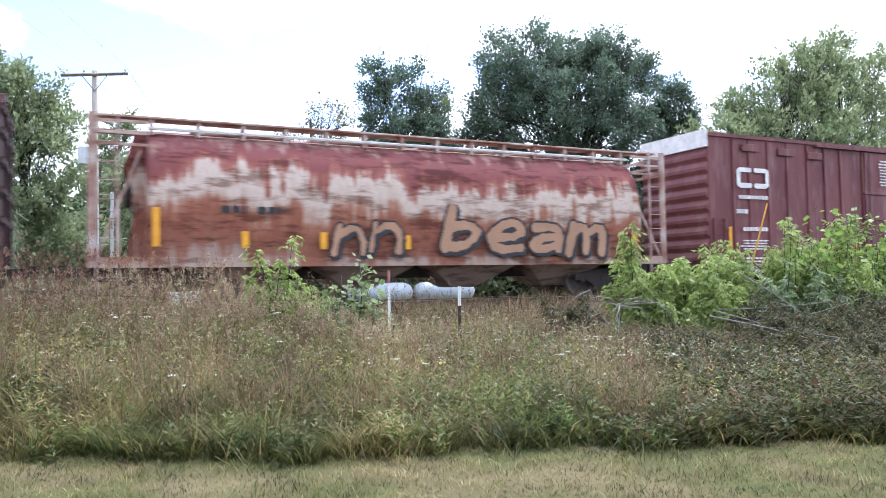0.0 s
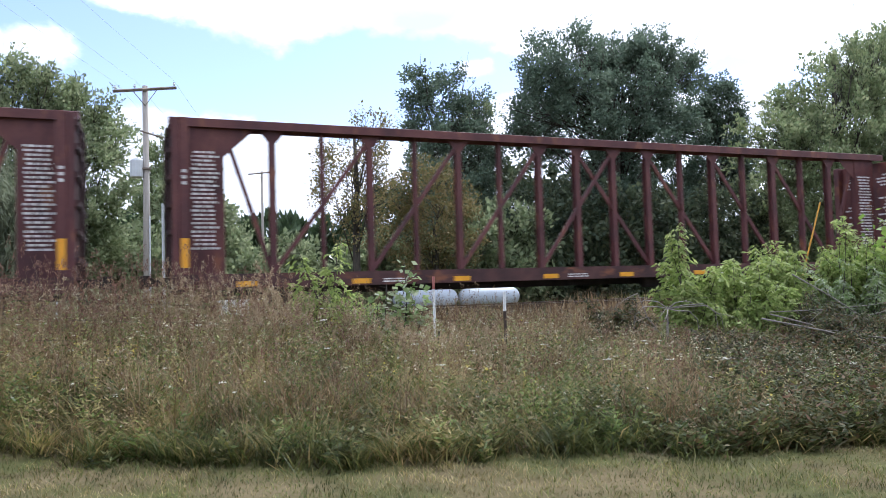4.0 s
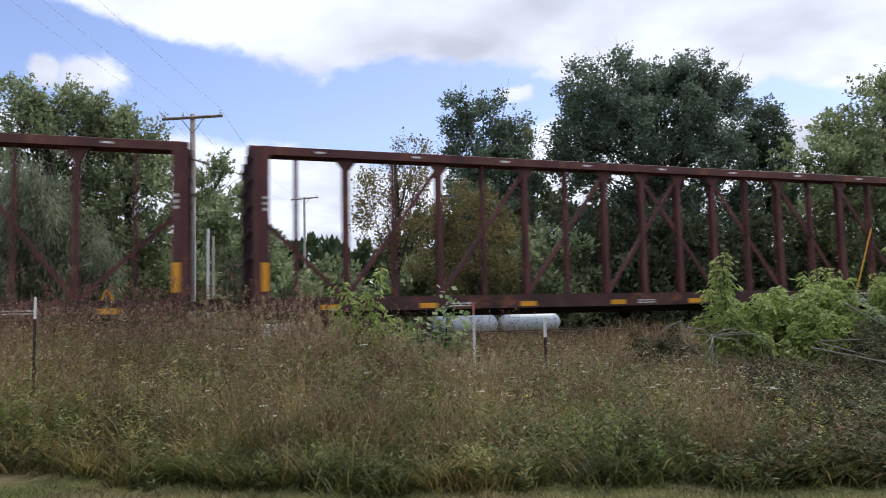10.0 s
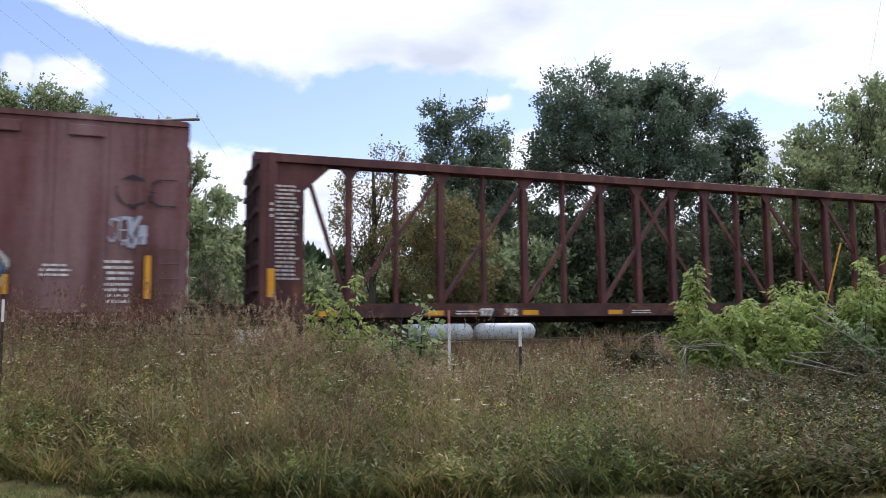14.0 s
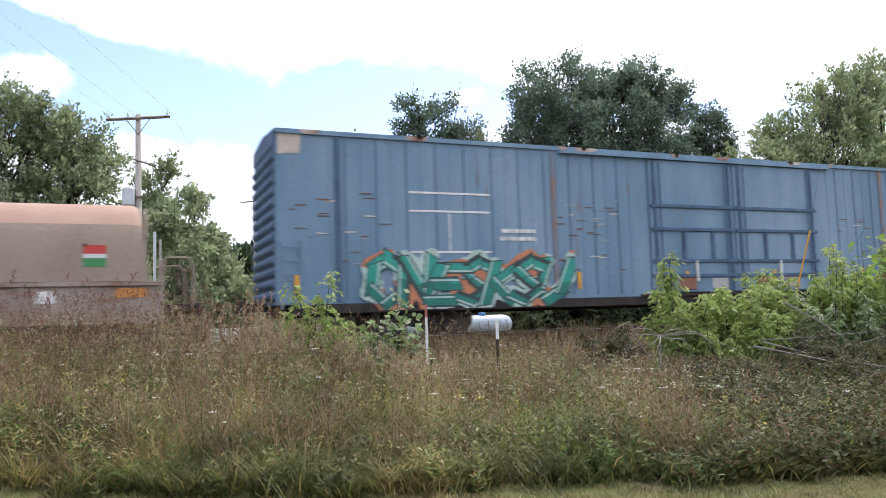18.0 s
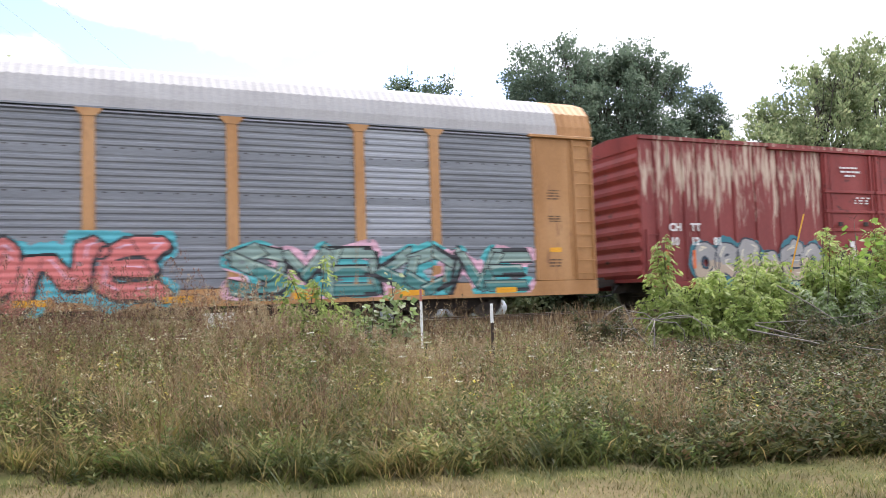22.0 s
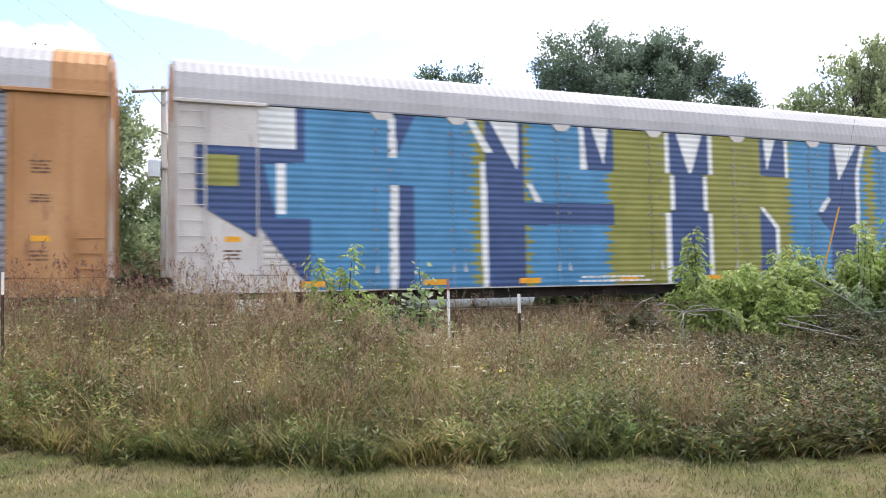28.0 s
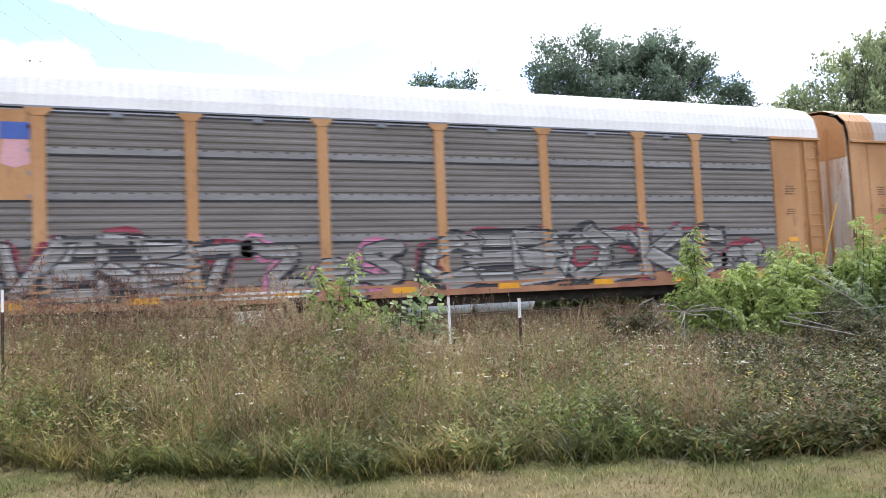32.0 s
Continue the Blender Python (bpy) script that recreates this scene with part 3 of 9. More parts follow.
TREES = [
    ("oak_tree", "broad dark green oak with a dense crown", 32.7, 46, [(0, 0, 13.6, 6.9, 5.2, 5.4), (-5.6, 0, 16.3, 2.3, 2.6, 2.3), (-3.0, 0, 17.8, 2.0, 2.4, 1.6), (0.6, 0, 18.2, 2.2, 2.6, 1.6), (3.9, 0, 18.5, 2.2, 2.6, 1.7), (6.3, 0, 17.3, 1.6, 2.2, 1.9), (-6.4, 0, 13.0, 2.2, 2.6, 2.4), (0, 0, 5.5, 6.5, 5, 4.5)], M_OAK, 0.235, 104000, 0.45, 3, 1.0, 420),
    ("oak_tree", "slim dark green oak beside the broad one", 41.6, 45, [(0, 0, 14.4, 1.7, 1.7, 2.6), (-0.4, 0, 10.5, 2.6, 2.2, 4.0)], M_OAK, 0.235, 21000, 0.25, 4, 0.85, 90),
    ("oak_tree", "young dark green oak with a forked open crown", 20.1, 48, [(-2.0, 0, 15.0, 1.3, 1.5, 1.3), (0.6, 0, 15.2, 1.3, 1.5, 1.2), (3.0, 0, 14.0, 0.9, 1.1, 1.2), (-0.6, 0, 12.4, 2.9, 2.4, 2.4), (2.6, 0, 11.5, 1.6, 1.6, 2.2), (0, 0, 6.5, 3.8, 3.2, 4.6)], M_OAK, 0.22, 42000, 0.25, 5, 0.85, 190),
    ("ash_tree", "thin pale green tree between two oaks", 23.6, 50, [(0, 0, 13.0, 1.3, 1.4, 2.0), (-0.6, 0, 9.5, 1.6, 1.6, 2.4)], M_MAPLE, 0.22, 5500, 0.16, 55, 0.7, 40, 0.5),
    ("maple_tree", "light green maple with upright feathery branches", 43.5, 36, [(0, 0, 8.0, 5.8, 5, 5.8), (-5.2, 0, 9.6, 2.6, 2.4, 2.4), (-2.8, 0, 12.6, 1.8, 1.8, 2.2), (0.4, 0, 13.8, 1.8, 2, 2.2), (3.6, 0, 15.4, 2.0, 2, 2.6)], M_MAPLE, 0.24, 44000, 0.35, 6, 0.95, 230, 0.85),
    ("maple_tree", "tall green maple with upright feathery branches", 50.5, 37, [(0, 0, 9.0, 4.6, 4, 7.4), (-2.4, 0, 15.6, 1.8, 2, 2.4), (0.6, 0, 16.2, 1.7, 2, 2.2), (3.6, 0, 15.8, 2.0, 2, 2.4)], M_MAPLE, 0.24, 30000, 0.35, 66, 0.95, 170, 0.85),
    ("elm_tree", "tall leafy green tree behind the utility pole", -2.4, 40, [(0, 0, 6.0, 2.3, 2.6, 5.0), (-0.4, 0, 10.3, 1.7, 1.6, 1.5), (0.9, 0, 9.2, 1.0, 1.2, 1.6)], M_ELM, 0.20, 26000, 0.25, 7, 0.75, 140, 0.35),
    ("elm_tree", "tall spreading green tree at the field edge", -5.9, 39.5, [(0, 0, 7.0, 2.6, 2.8, 4.8), (0.4, 0, 11.2, 1.5, 1.6, 1.3), (-1.1, 0, 11.3, 1.0, 1.3, 1.2), (1.9, 0, 10.9, 1.0, 1.2, 1.2)], M_ELM, 0.20, 30000, 0.3, 8, 0.75, 160, 0.35),
    ("spruce_tree", "pointed dark green tree in the row", -11.0, 42, [(0, 0, 5.5, 2.4, 2.2, 4.6), (0, 0, 10.3, 0.9, 0.9, 1.9)], M_OAK, 0.22, 14000, 0.25, 9, 0.7, 90, 0.7),
    ("elm_tree", "tall green tree in the row beside the track", -16.0, 41, [(0, 0, 7.5, 4.0, 3.6, 5.6)], M_ELM, 0.24, 16000, 0.3, 19, 0.95, 100, 0.3),
    ("willow_tree", "grey green willow with drooping twigs", -5.2, 34, [(0, 0, 6.2, 1.9, 1.8, 1.8), (-1.4, 0, 4.4, 1.7, 1.6, 2.2), (1.5, 0, 4.1, 1.5, 1.5, 2.2)], M_WILLOW, 0.30, 40000, 0.25, 10, 0.6, 90, 0.0, 0.7),
    ("poplar_tree", "pale green pointed tree beyond the utility pole", 2.3, 58, [(0, 0, 6.0, 2.2, 2.0, 5.0), (0.3, 0, 11.2, 0.8, 0.9, 1.6), (-1.0, 0, 10.2, 0.8, 0.9, 1.6)], M_MAPLE, 0.24, 17000, 0.2, 11, 0.75, 90, 0.9),
    ("poplar_tree", "pale green pointed tree beyond the utility pole", 4.7, 59, [(0, 0, 5.0, 2.0, 1.8, 4.4), (0, 0, 10.0, 0.9, 0.9, 1.6)], M_ELM, 0.24, 14000, 0.2, 112, 0.75, 60, 0.9),
    ("poplar_tree", "green pointed tree in the far hedge", 7.0, 64, [(0, 0, 4.4, 2.2, 2.0, 3.6)], M_ELM, 0.26, 9000, 0.2, 111, 0.75, 60, 0.8),
    ("willow_tree", "small pale grey green willow in the thicket", 2.9, 45, [(0, 0, 3.2, 1.5, 1.4, 1.9)], M_WILLOW, 0.26, 9000, 0.12, 113, 0.55, 40, 0.0, 0.5),
    ("crab_apple_tree", "half bare tree with turning leaves", 10.4, 37, [(0, 0, 6.4, 2.3, 2.2, 3.0), (1.0, 0, 9.6, 0.9, 0.9, 0.8)], M_GOLD, 0.15, 6500, 0.24, 12, 0.6, 80),
    ("crab_apple_tree", "yellowing tree with a thin crown", 15.0, 38, [(0, 0, 5.0, 3.0, 2.6, 3.2)], M_GOLD, 0.17, 14000, 0.22, 13, 0.65, 110),
]
for row in TREES:
    tree(row[0], row[1], row[2], row[3], row[4], row[5], row[6], row[7], row[8], row[9], row[10], row[11], row[12] if len(row) > 12 else 0.0, row[13] if len(row) > 13 else 0.0)
THICKET = [(2.6, 46, 1.7, 9.2, M_ELM), (5.0, 50, 1.8, 7.8, M_ELM), (18.0, 41, 2.6, 5.6, M_ELM), (21.0, 42, 3.0, 7.2, M_ELM), (24.5, 43, 3.2, 8.4, M_COPSE), (28.0, 41, 3.2, 7.6, M_COPSE), (31.5, 40, 3.0, 6.8, M_COPSE), (35, 41, 3.4, 8.4, M_COPSE), (38.5, 41, 3.2, 8.0, M_COPSE),
           (42, 42, 3.2, 8.4, M_ELM), (46.5, 41, 3.4, 9.0, M_ELM), (56, 39, 4.0, 10.0, M_ELM), (62, 37, 4, 9, M_ELM), (25, 52, 4, 10.5, M_COPSE), (48, 31, 2.6, 6.4, M_MAPLE), (54, 32, 3, 7, M_MAPLE), (13.2, 42, 2.2, 4.4, M_ELM),
           (6.6, 46, 1.8, 3.6, M_ELM), (-0.4, 43, 1.8, 5.0, M_ELM), (-9.2, 39, 2.2, 6.0, M_COPSE), (9.4, 50, 2.2, 4.6, M_ELM), (-13.5, 37, 2.4, 5, M_ELM), (18.5, 55, 3.0, 8.5, M_COPSE), (23, 56, 3.2, 11, M_COPSE), (27.5, 58, 4.0, 13, M_COPSE), (33, 57, 4.2, 13, M_COPSE), (38.5, 56, 4.2, 13, M_COPSE), (43.5, 54, 4.2, 12.5, M_COPSE), (48.5, 50, 4.2, 12, M_COPSE)]
for i, (x, y, r, h, m_) in enumerate(THICKET):
    tree("thicket_tree", "low bushy green tree in the thicket behind the track", x, y, [(0, 0, h * 0.5, r, r, h * 0.52), (0.3 * r, 0, h * 0.22, r * 0.9, r, h * 0.26)], m_, 0.34 if y < 53 else 0.5, 7500, 0.12, 140 + i, 0.8, 80, group="thicket behind the track")
# far wood: one joined belt of crowns
rng = np.random.default_rng(77)
P, OFF = [], []
for i in range(100):
    x = -40 + i * 1.8 + rng.uniform(-1, 1)
    h = rng.uniform(9.5, 13.5) + (2.0 if x < 24 else 0)
    for q in range(5):
        c, p, o = lobed_points(rng, (x, 122 + rng.uniform(-7, 7), h * (0.1 + 0.18 * q)), (3.0 - 0.5 * q, 2.4 - 0.45 * q, h * 0.12), 7, 0.9, 130, spiky=0.8)
        P.append(p), OFF.append(o)
P, OFF = np.concatenate(P), np.concatenate(OFF)
v, f = leaf_quads(P, unit(OFF + [0, 0, 0.9]), unit(OFF + rng.normal(size=OFF.shape) * 0.5), rng.uniform(0.9, 1.8, len(P)), 0.9)
tagged(new("far_wood", np_mesh("far_wood", v, f, M_FAR)), "distant belt of dark green woodland", "woodland", kind="stuff")


# ---- meadow ----
EDGE_X, EDGE_Y = [-20, -1.2, -0.6, 0.3, 1.2, 2.0, 3.0, 4.2, 5.3, 6.1, 6.9, 10, 60], [13.5, 8.8, 8.3, 7.6, 6.95, 6.75, 6.35, 6.0, 5.4, 5.05, 4.7, 3.5, 1.5]
M_DEEP = leaf_mat("deep_green_weed", [(0.048, 0.063, 0.019), (0.084, 0.104, 0.031), (0.145, 0.147, 0.046), (0.235, 0.188, 0.080)], 0.35, 0.5, 1.5, 0.5, 0.3)
M_THATCH = leaf_mat("dead_thatch", [(0.05, 0.045, 0.02), (0.09, 0.075, 0.035), (0.14, 0.11, 0.06)], 0.2, 0.7)
M_PLUME = leaf_mat("pale_plume", [(0.22, 0.155, 0.09), (0.33, 0.245, 0.15), (0.44, 0.35, 0.24)], 0.4)
M_BUD = leaf_mat("pale_seed_ball", [(0.30, 0.27, 0.16), (0.42, 0.40, 0.25), (0.55, 0.50, 0.38)], 0.3)
M_DOCK = leaf_mat("red_brown_dock", [(0.090, 0.040, 0.028), (0.160, 0.080, 0.056), (0.250, 0.155, 0.110)], 0.25)


def ground_of(y):
    return np.interp(y, [-1e4, 8, 15.5, 16.3, 17.3, 20.2, 21.4, 24, 1e4], [0, 0, 0.45, 0.55, 0.80, 0.80, 0.45, 0.3, 0.3])


def meadow_points(n, rng, y_lo=0.0, y_hi=16.7, x_lo=-9, x_hi=30, power=1.0):
    """Random roots between the lawn's edge and the ballast."""
    x = rng.uniform(x_lo, x_hi, n * 4)
    e = np.interp(x, EDGE_X, EDGE_Y) + y_lo + 0.12 * np.sin(2.3 * x) + 0.10 * np.sin(6.1 * x + 1) + rng.normal(size=len(x)) * 0.10
    y = e + (y_hi - e) * rng.uniform(0, 1, len(x)) ** power
    keep = (x > -0.37 * y - 0.5) & (x < 1.6 * y + 0.8)
    x, y = x[keep][:n], y[keep][:n]
    return np.stack([x, y, ground_of(y) - 0.01], 1)


def patch(P, s, seed):
    """Smooth noise over the ground, 0 to 1."""
    return np.array([0.5 + 0.5 * noise.noise((px * s, py * s, seed)) for px, py, _ in P])


def tall(P):
    """How high the growth stands: high to the left at the back, low by the bushes, uneven in tufts."""
    x, y = P[:, 0], P[:, 1]
    e = np.interp(x, EDGE_X, EDGE_Y)
    front = np.clip(0.62 + 0.25 * (y - e), 0.5, 1)
    back = np.interp(y, [10, 13, 16.5], [1.0, 0.84, 0.70]) + np.clip((4.8 - x) / 2.5, 0, 1) * np.interp(y, [10.5, 14, 16.5], [0, 0.6, 0.35])
    right = np.interp(x - 0.25 * (y - 8), [6.0, 8.5], [1, 0.62])
    return front * back * right * np.interp(x, [1.5, 4.5], [1.0, 0.80])


def spread(rng, n):
    a_ = rng.uniform(0, 2 * math.pi, n)
    return np.stack([np.cos(a_), np.sin(a_), 0 * a_], 1)


def tufts(rng, n, each, r, seed, want, power=1.0, y_lo=0.0, y_hi=16.7, gate=0.5, x_lo=-9, x_hi=30):
    """Roots gathered in tufts, the tufts gathered in patches. Gives roots and each one's tuft height factor."""
    C = meadow_points(n, rng, y_lo, y_hi, x_lo, x_hi, power)
    pn = patch(C, 0.45, seed) * 0.6 + patch(C, 1.4, seed + 3) * 0.4
    C = C[rng.uniform(gate - 0.16, gate + 0.16, len(C)) < (pn if want > 0 else 1 - pn)]
    own = rng.uniform(0.42, 1.38, len(C)) * tall(C)
    k = np.repeat(np.arange(len(C)), each)
    rad = rng.uniform(*r, len(C))[k] * rng.uniform(0, 1, len(k)) ** 0.6
    off = spread(rng, len(k)) * rad[:, None]
    P = C[k] + off
    P[:, 2] = ground_of(P[:, 1]) - 0.01
    return P, own[k] * (1.05 - 0.35 * rad / r[1]), unit(off + 1e-4)


def grass(name, label, material, P, hf, out, lo, hi, w, bend, rng, outward=0.5):
    h = rng.uniform(lo, hi, len(P)) * hf
    lean = unit(spread(rng, len(P)) + out * outward)
    v, f = blades(P, lean, h, rng.uniform(*w, len(P)), rng.uniform(*bend, len(P)) * h)
    tagged(new(name, np_mesh(name, v, f, material)), label, "grass", kind="stuff")
    return h


def leafy(name, label, material, P, h, k, leaf, ratio, rng):
    """Upright leafy stems: k leaves up each one."""
    Q = np.repeat(P, k, 0)
    lean = np.repeat(spread(rng, len(P)) * rng.uniform(0, 0.25, (len(P), 1)), k, 0)
    u = np.tile(np.linspace(0.15, 1.0, k), len(P)) * rng.uniform(0.92, 1.08, len(Q))
    hh = np.repeat(h, k) * u
    out = unit(np.concatenate([spread(rng, len(Q))[:, :2], rng.uniform(-0.1, 0.9, (len(Q), 1))], 1))
    Q = Q + np.array([0, 0, 1.0]) * hh[:, None] + lean * hh[:, None]
    L = rng.uniform(*leaf, len(Q)) * (1.15 - 0.6 * u)
    v, f = leaf_quads(Q, out, unit(rng.normal(size=Q.shape) * 0.4 + [0, 0, 1]), L, L * ratio)
    tagged(new(name, np_mesh(name, v, f, material)), label, "weeds", kind="stuff")


def plumes(name, label, material, P, h, k, size, droop, rng):
    """Seed heads: k grains along the top part of each stalk."""
    lean = spread(rng, len(P)) * rng.uniform(0.02, 0.3, (len(P), 1))
    Q = np.repeat(P + lean * h[:, None] + np.array([0, 0, 1.0]) * h[:, None], k, 0)
    u = np.tile(np.linspace(0, 1, k), len(P))
    ln = np.repeat(rng.uniform(0.08, 0.2, len(P)), k)
    Q = Q - np.array([0, 0, 1.0]) * (u * ln)[:, None] + rng.normal(size=Q.shape) * np.array([1, 1, 0.6]) * (0.006 + 0.016 * u)[:, None]
    D = unit(rng.normal(size=Q.shape) * 0.6 + [0, 0, 0.9 - droop])
    v, f = leaf_quads(Q, D, unit(rng.normal(size=Q.shape)), rng.uniform(*size, len(Q)), rng.uniform(0.25, 0.5, len(Q)) * size[0])
    chunk = blades(P, unit(lean + 1e-5), h, rng.uniform(0.004, 0.008, len(P)), np.linalg.norm(lean, axis=1) * h)
    tagged(new(name, np_mesh(name, v, f, material)), label, "seed heads", kind="stuff")
    return chunk


rng = np.random.default_rng(21)
P = meadow_points(48000, rng, -0.05)
h = rng.uniform(0.08, 0.26, len(P)) * np.clip(tall(P), 0.5, 1)
v, f = blades(P, spread(rng, len(P)), h, rng.uniform(0.014, 0.034, len(P)), rng.uniform(0.5, 2.0, len(P)) * h)
tagged(new("thatch", np_mesh("thatch", v, f, M_THATCH)), "brown matted thatch under the meadow growth", "grass", kind="stuff")

P, hf, out = tufts(rng, 3400, 34, (0.08, 0.26), 1.5, 1, 1.2, gate=0.41)
grass("meadow_grass", "tufts of green meadow grass beside the track", M_GRASS, P, hf, out, 0.22, 0.58, (0.008, 0.018), (0.7, 2.4), rng)
P, hf, out = tufts(rng, 2050, 36, (0.08, 0.24), 7.5, 1, 1.45, gate=0.46)
grass("dark_grass", "dark green rank grass along the meadow edge", M_DEEP, P, hf, out, 0.22, 0.55, (0.009, 0.020), (0.6, 2.2), rng)
P, hf, out = tufts(rng, 2300, 26, (0.06, 0.22), 1.5, -1, 0.95, 0.3, gate=0.48)
grass("dry_grass", "tan and reddish tufts of dry grass", M_TAN, P, hf, out, 0.35, 0.92, (0.005, 0.010), (0.3, 1.5), rng, 0.4)

P, hf, out = tufts(rng, 3700, 6, (0.06, 0.24), 12.5, 1, 0.95, 0.05, gate=0.44)
leafy("meadow_forbs", "leafy green and yellowish weeds in the meadow", M_FORB, P, rng.uniform(0.4, 0.95, len(P)) * hf, 15, (0.05, 0.13), 0.28, rng)
P, hf, out = tufts(rng, 2300, 6, (0.06, 0.2), 17.5, 1, 1.35, 0.0, gate=0.45)
leafy("dark_weeds", "dark green leafy weeds at the meadow front", M_DEEP, P, rng.uniform(0.3, 0.75, len(P)) * hf, 14, (0.055, 0.14), 0.33, rng)

P, hf, out = tufts(rng, 900, 5, (0.06, 0.24), 47.5, -1, 1.1, 0.1, gate=0.47)
leafy("withered_weeds", "withered tan weeds with curled leaves in the meadow", M_PLUME, P, rng.uniform(0.35, 0.85, len(P)) * hf, 9, (0.045, 0.10), 0.24, rng)

P = meadow_points(6500, rng, 0.0, 11.5, 4.6, 16.0, 1.3)
hf = rng.uniform(0.45, 1.25, len(P)) * np.interp(P[:, 0] - 0.3 * (P[:, 1] - 6), [5.0, 7.5], [0.45, 1.0])
leafy("thicket_weeds", "dark green leafy weeds below the brambles", M_SHRUB, P, rng.uniform(0.25, 0.66, len(P)) * hf, 14, (0.06, 0.15), 0.36, rng)

stems = []
P, hf, out = tufts(rng, 2000, 5, (0.05, 0.25), 23.5, 1, 0.95, 0.4, gate=0.48)
stems.append(plumes("seed_heads", "tan seed heads on the dry stalks", M_SEED, P, rng.uniform(0.5, 1.05, len(P)) * hf, 9, (0.028, 0.058), 0.0, rng))
P, hf, out = tufts(rng, 620, 6, (0.06, 0.25), 29.5, 1, 0.85, 1.6, gate=0.5)
stems.append(plumes("dock_stalks", "red brown dock seed stalks", M_DOCK, P, rng.uniform(0.6, 1.05, len(P)) * hf, 13, (0.028, 0.052), 0.3, rng))
P, hf, out = tufts(rng, 240, 6, (0.06, 0.3), 33.5, 1, 1.0, 4.4, 15.6, 0.44, 0.0, 5.2)
stems.append(plumes("pale_plumes", "pale feathery plumes of tall grass", M_PLUME, P, rng.uniform(0.75, 1.1, len(P)) * hf, 26, (0.03, 0.06), 0.2, rng))
P, hf, out = tufts(rng, 1300, 5, (0.05, 0.25), 37.5, 1, 0.8, 6.0, 16.9, 0.42)
stems.append(plumes("brown_weed_heads", "dark brown dead weed heads near the ballast", M_SEED, P, rng.uniform(0.62, 1.15, len(P)) * np.clip(hf * 1.5, 0.6, 1.15) * np.interp(P[:, 0], [6.5, 8.5], [1, 0.7]), 10, (0.032, 0.062), 0.1, rng))
P, hf, out = tufts(rng, 420, 5, (0.06, 0.3), 41.5, 1, 1.0, 4.2, 15.6, 0.40, -6, 2.4)
stems.append(plumes("tall_dock_stalks", "tall red brown dead weeds near the track", M_DOCK, P, rng.uniform(0.8, 1.3, len(P)) * hf, 14, (0.034, 0.068), 0.2, rng))
P = meadow_points(70, rng, 5.0, 15.8, -6, 3.6)                 # tall dead umbels that stand out before the cars
h = rng.uniform(0.95, 1.4, len(P)) * np.clip(tall(P), 0.7, 1.1)
lean = unit(spread(rng, len(P)))
stems.append(blades(P, lean, h, rng.uniform(0.006, 0.010, len(P)), np.full(len(P), 0.05) * h))
Q = np.repeat(P + (np.array([0, 0, 1.0]) + lean * 0.05) * h[:, None], 22, 0)
Q = Q + rng.normal(size=Q.shape) * [0.022, 0.022, 0.016]
v, f = leaf_quads(Q, unit(rng.normal(size=Q.shape) + [0, 0, 0.6]), unit(rng.normal(size=Q.shape)), np.full(len(Q), 0.03), np.full(len(Q), 0.02))
tagged(new("dead_umbels", np_mesh("dead_umbels", v, f, M_PLUME)), "tall pinkish brown dead umbels", "seed heads", kind="stuff")
v, f = joined(stems)
tagged(new("dry_stalks", np_mesh("dry_stalks", v, f, M_STRAW)), "dry tan stalks standing in the meadow", "grass", kind="stuff")


def flower_heads(name, label, n, material, r, seed, lo, hi, petals, y_lo=0.5, flat=0.1):
    g = np.random.default_rng(seed)
    P = meadow_points(n, g, y_lo)
    h = g.uniform(lo, hi, len(P)) * np.clip(tall(P), 0.25, 1.2)
    P = P + np.array([0, 0, 1.0]) * h[:, None]
    rr = g.uniform(0.5, 1.3, len(P)) * r
    Q = np.repeat(P, petals, 0) + g.normal(size=(len(P) * petals, 3)) * np.repeat(rr, petals)[:, None] * [0.6, 0.6, flat]
    v, f = leaf_quads(Q, spread(g, len(Q)), unit(g.normal(size=Q.shape) * 0.35 + [0, 0, 1]), np.repeat(rr, petals) * 0.9, np.repeat(rr, petals) * 0.7)
    tagged(new(name, np_mesh(name, v, f, material)), label, "flowers", kind="stuff")


flower_heads("white_umbels", "small white umbel flowers above the meadow", 110, M_UMBEL, 0.036, 51, 0.6, 1.05, 16)
flower_heads("white_daisies", "tiny white flowers low in the meadow", 1300, M_UMBEL, 0.017, 54, 0.5, 0.95, 7, 0.2, 0.4)
flower_heads("grey_seed_umbels", "dry tan umbels and seed balls on weeds", 3000, M_BUD, 0.026, 52, 0.7, 1.2, 9, 1.5, 0.7)
flower_heads("goldenrod_heads", "yellow goldenrod plumes in the meadow", 420, M_YELLOW, 0.030, 53, 0.5, 0.95, 12, 0.6, 1.4)

P = np.stack([rng.uniform(-3.5, 10.5, 100000), rng.uniform(3.2, 9.2, 100000), np.zeros(100000)], 1)     # mown turf
P = P[(P[:, 1] < np.interp(P[:, 0], EDGE_X, EDGE_Y) + 0.5) & (P[:, 0] > -0.5 * P[:, 1] - 0.5) & (P[:, 0] < 1.8 * P[:, 1] + 1)]
pn = patch(P, 0.9, 63.0) * 0.6 + patch(P, 3.0, 66.0) * 0.4
h = rng.uniform(0.02, 0.075, len(P)) * np.clip(2.6 * pn - 0.55, 0.25, 2.0)
v, f = blades(P, spread(rng, len(P)), h, rng.uniform(0.004, 0.009, len(P)), rng.uniform(0.4, 2.2, len(P)) * h)
tagged(new("mown_turf", np_mesh("mown_turf", v, f, M_TURF)), "short mown lawn grass with dry straw patches", "grass", kind="stuff")
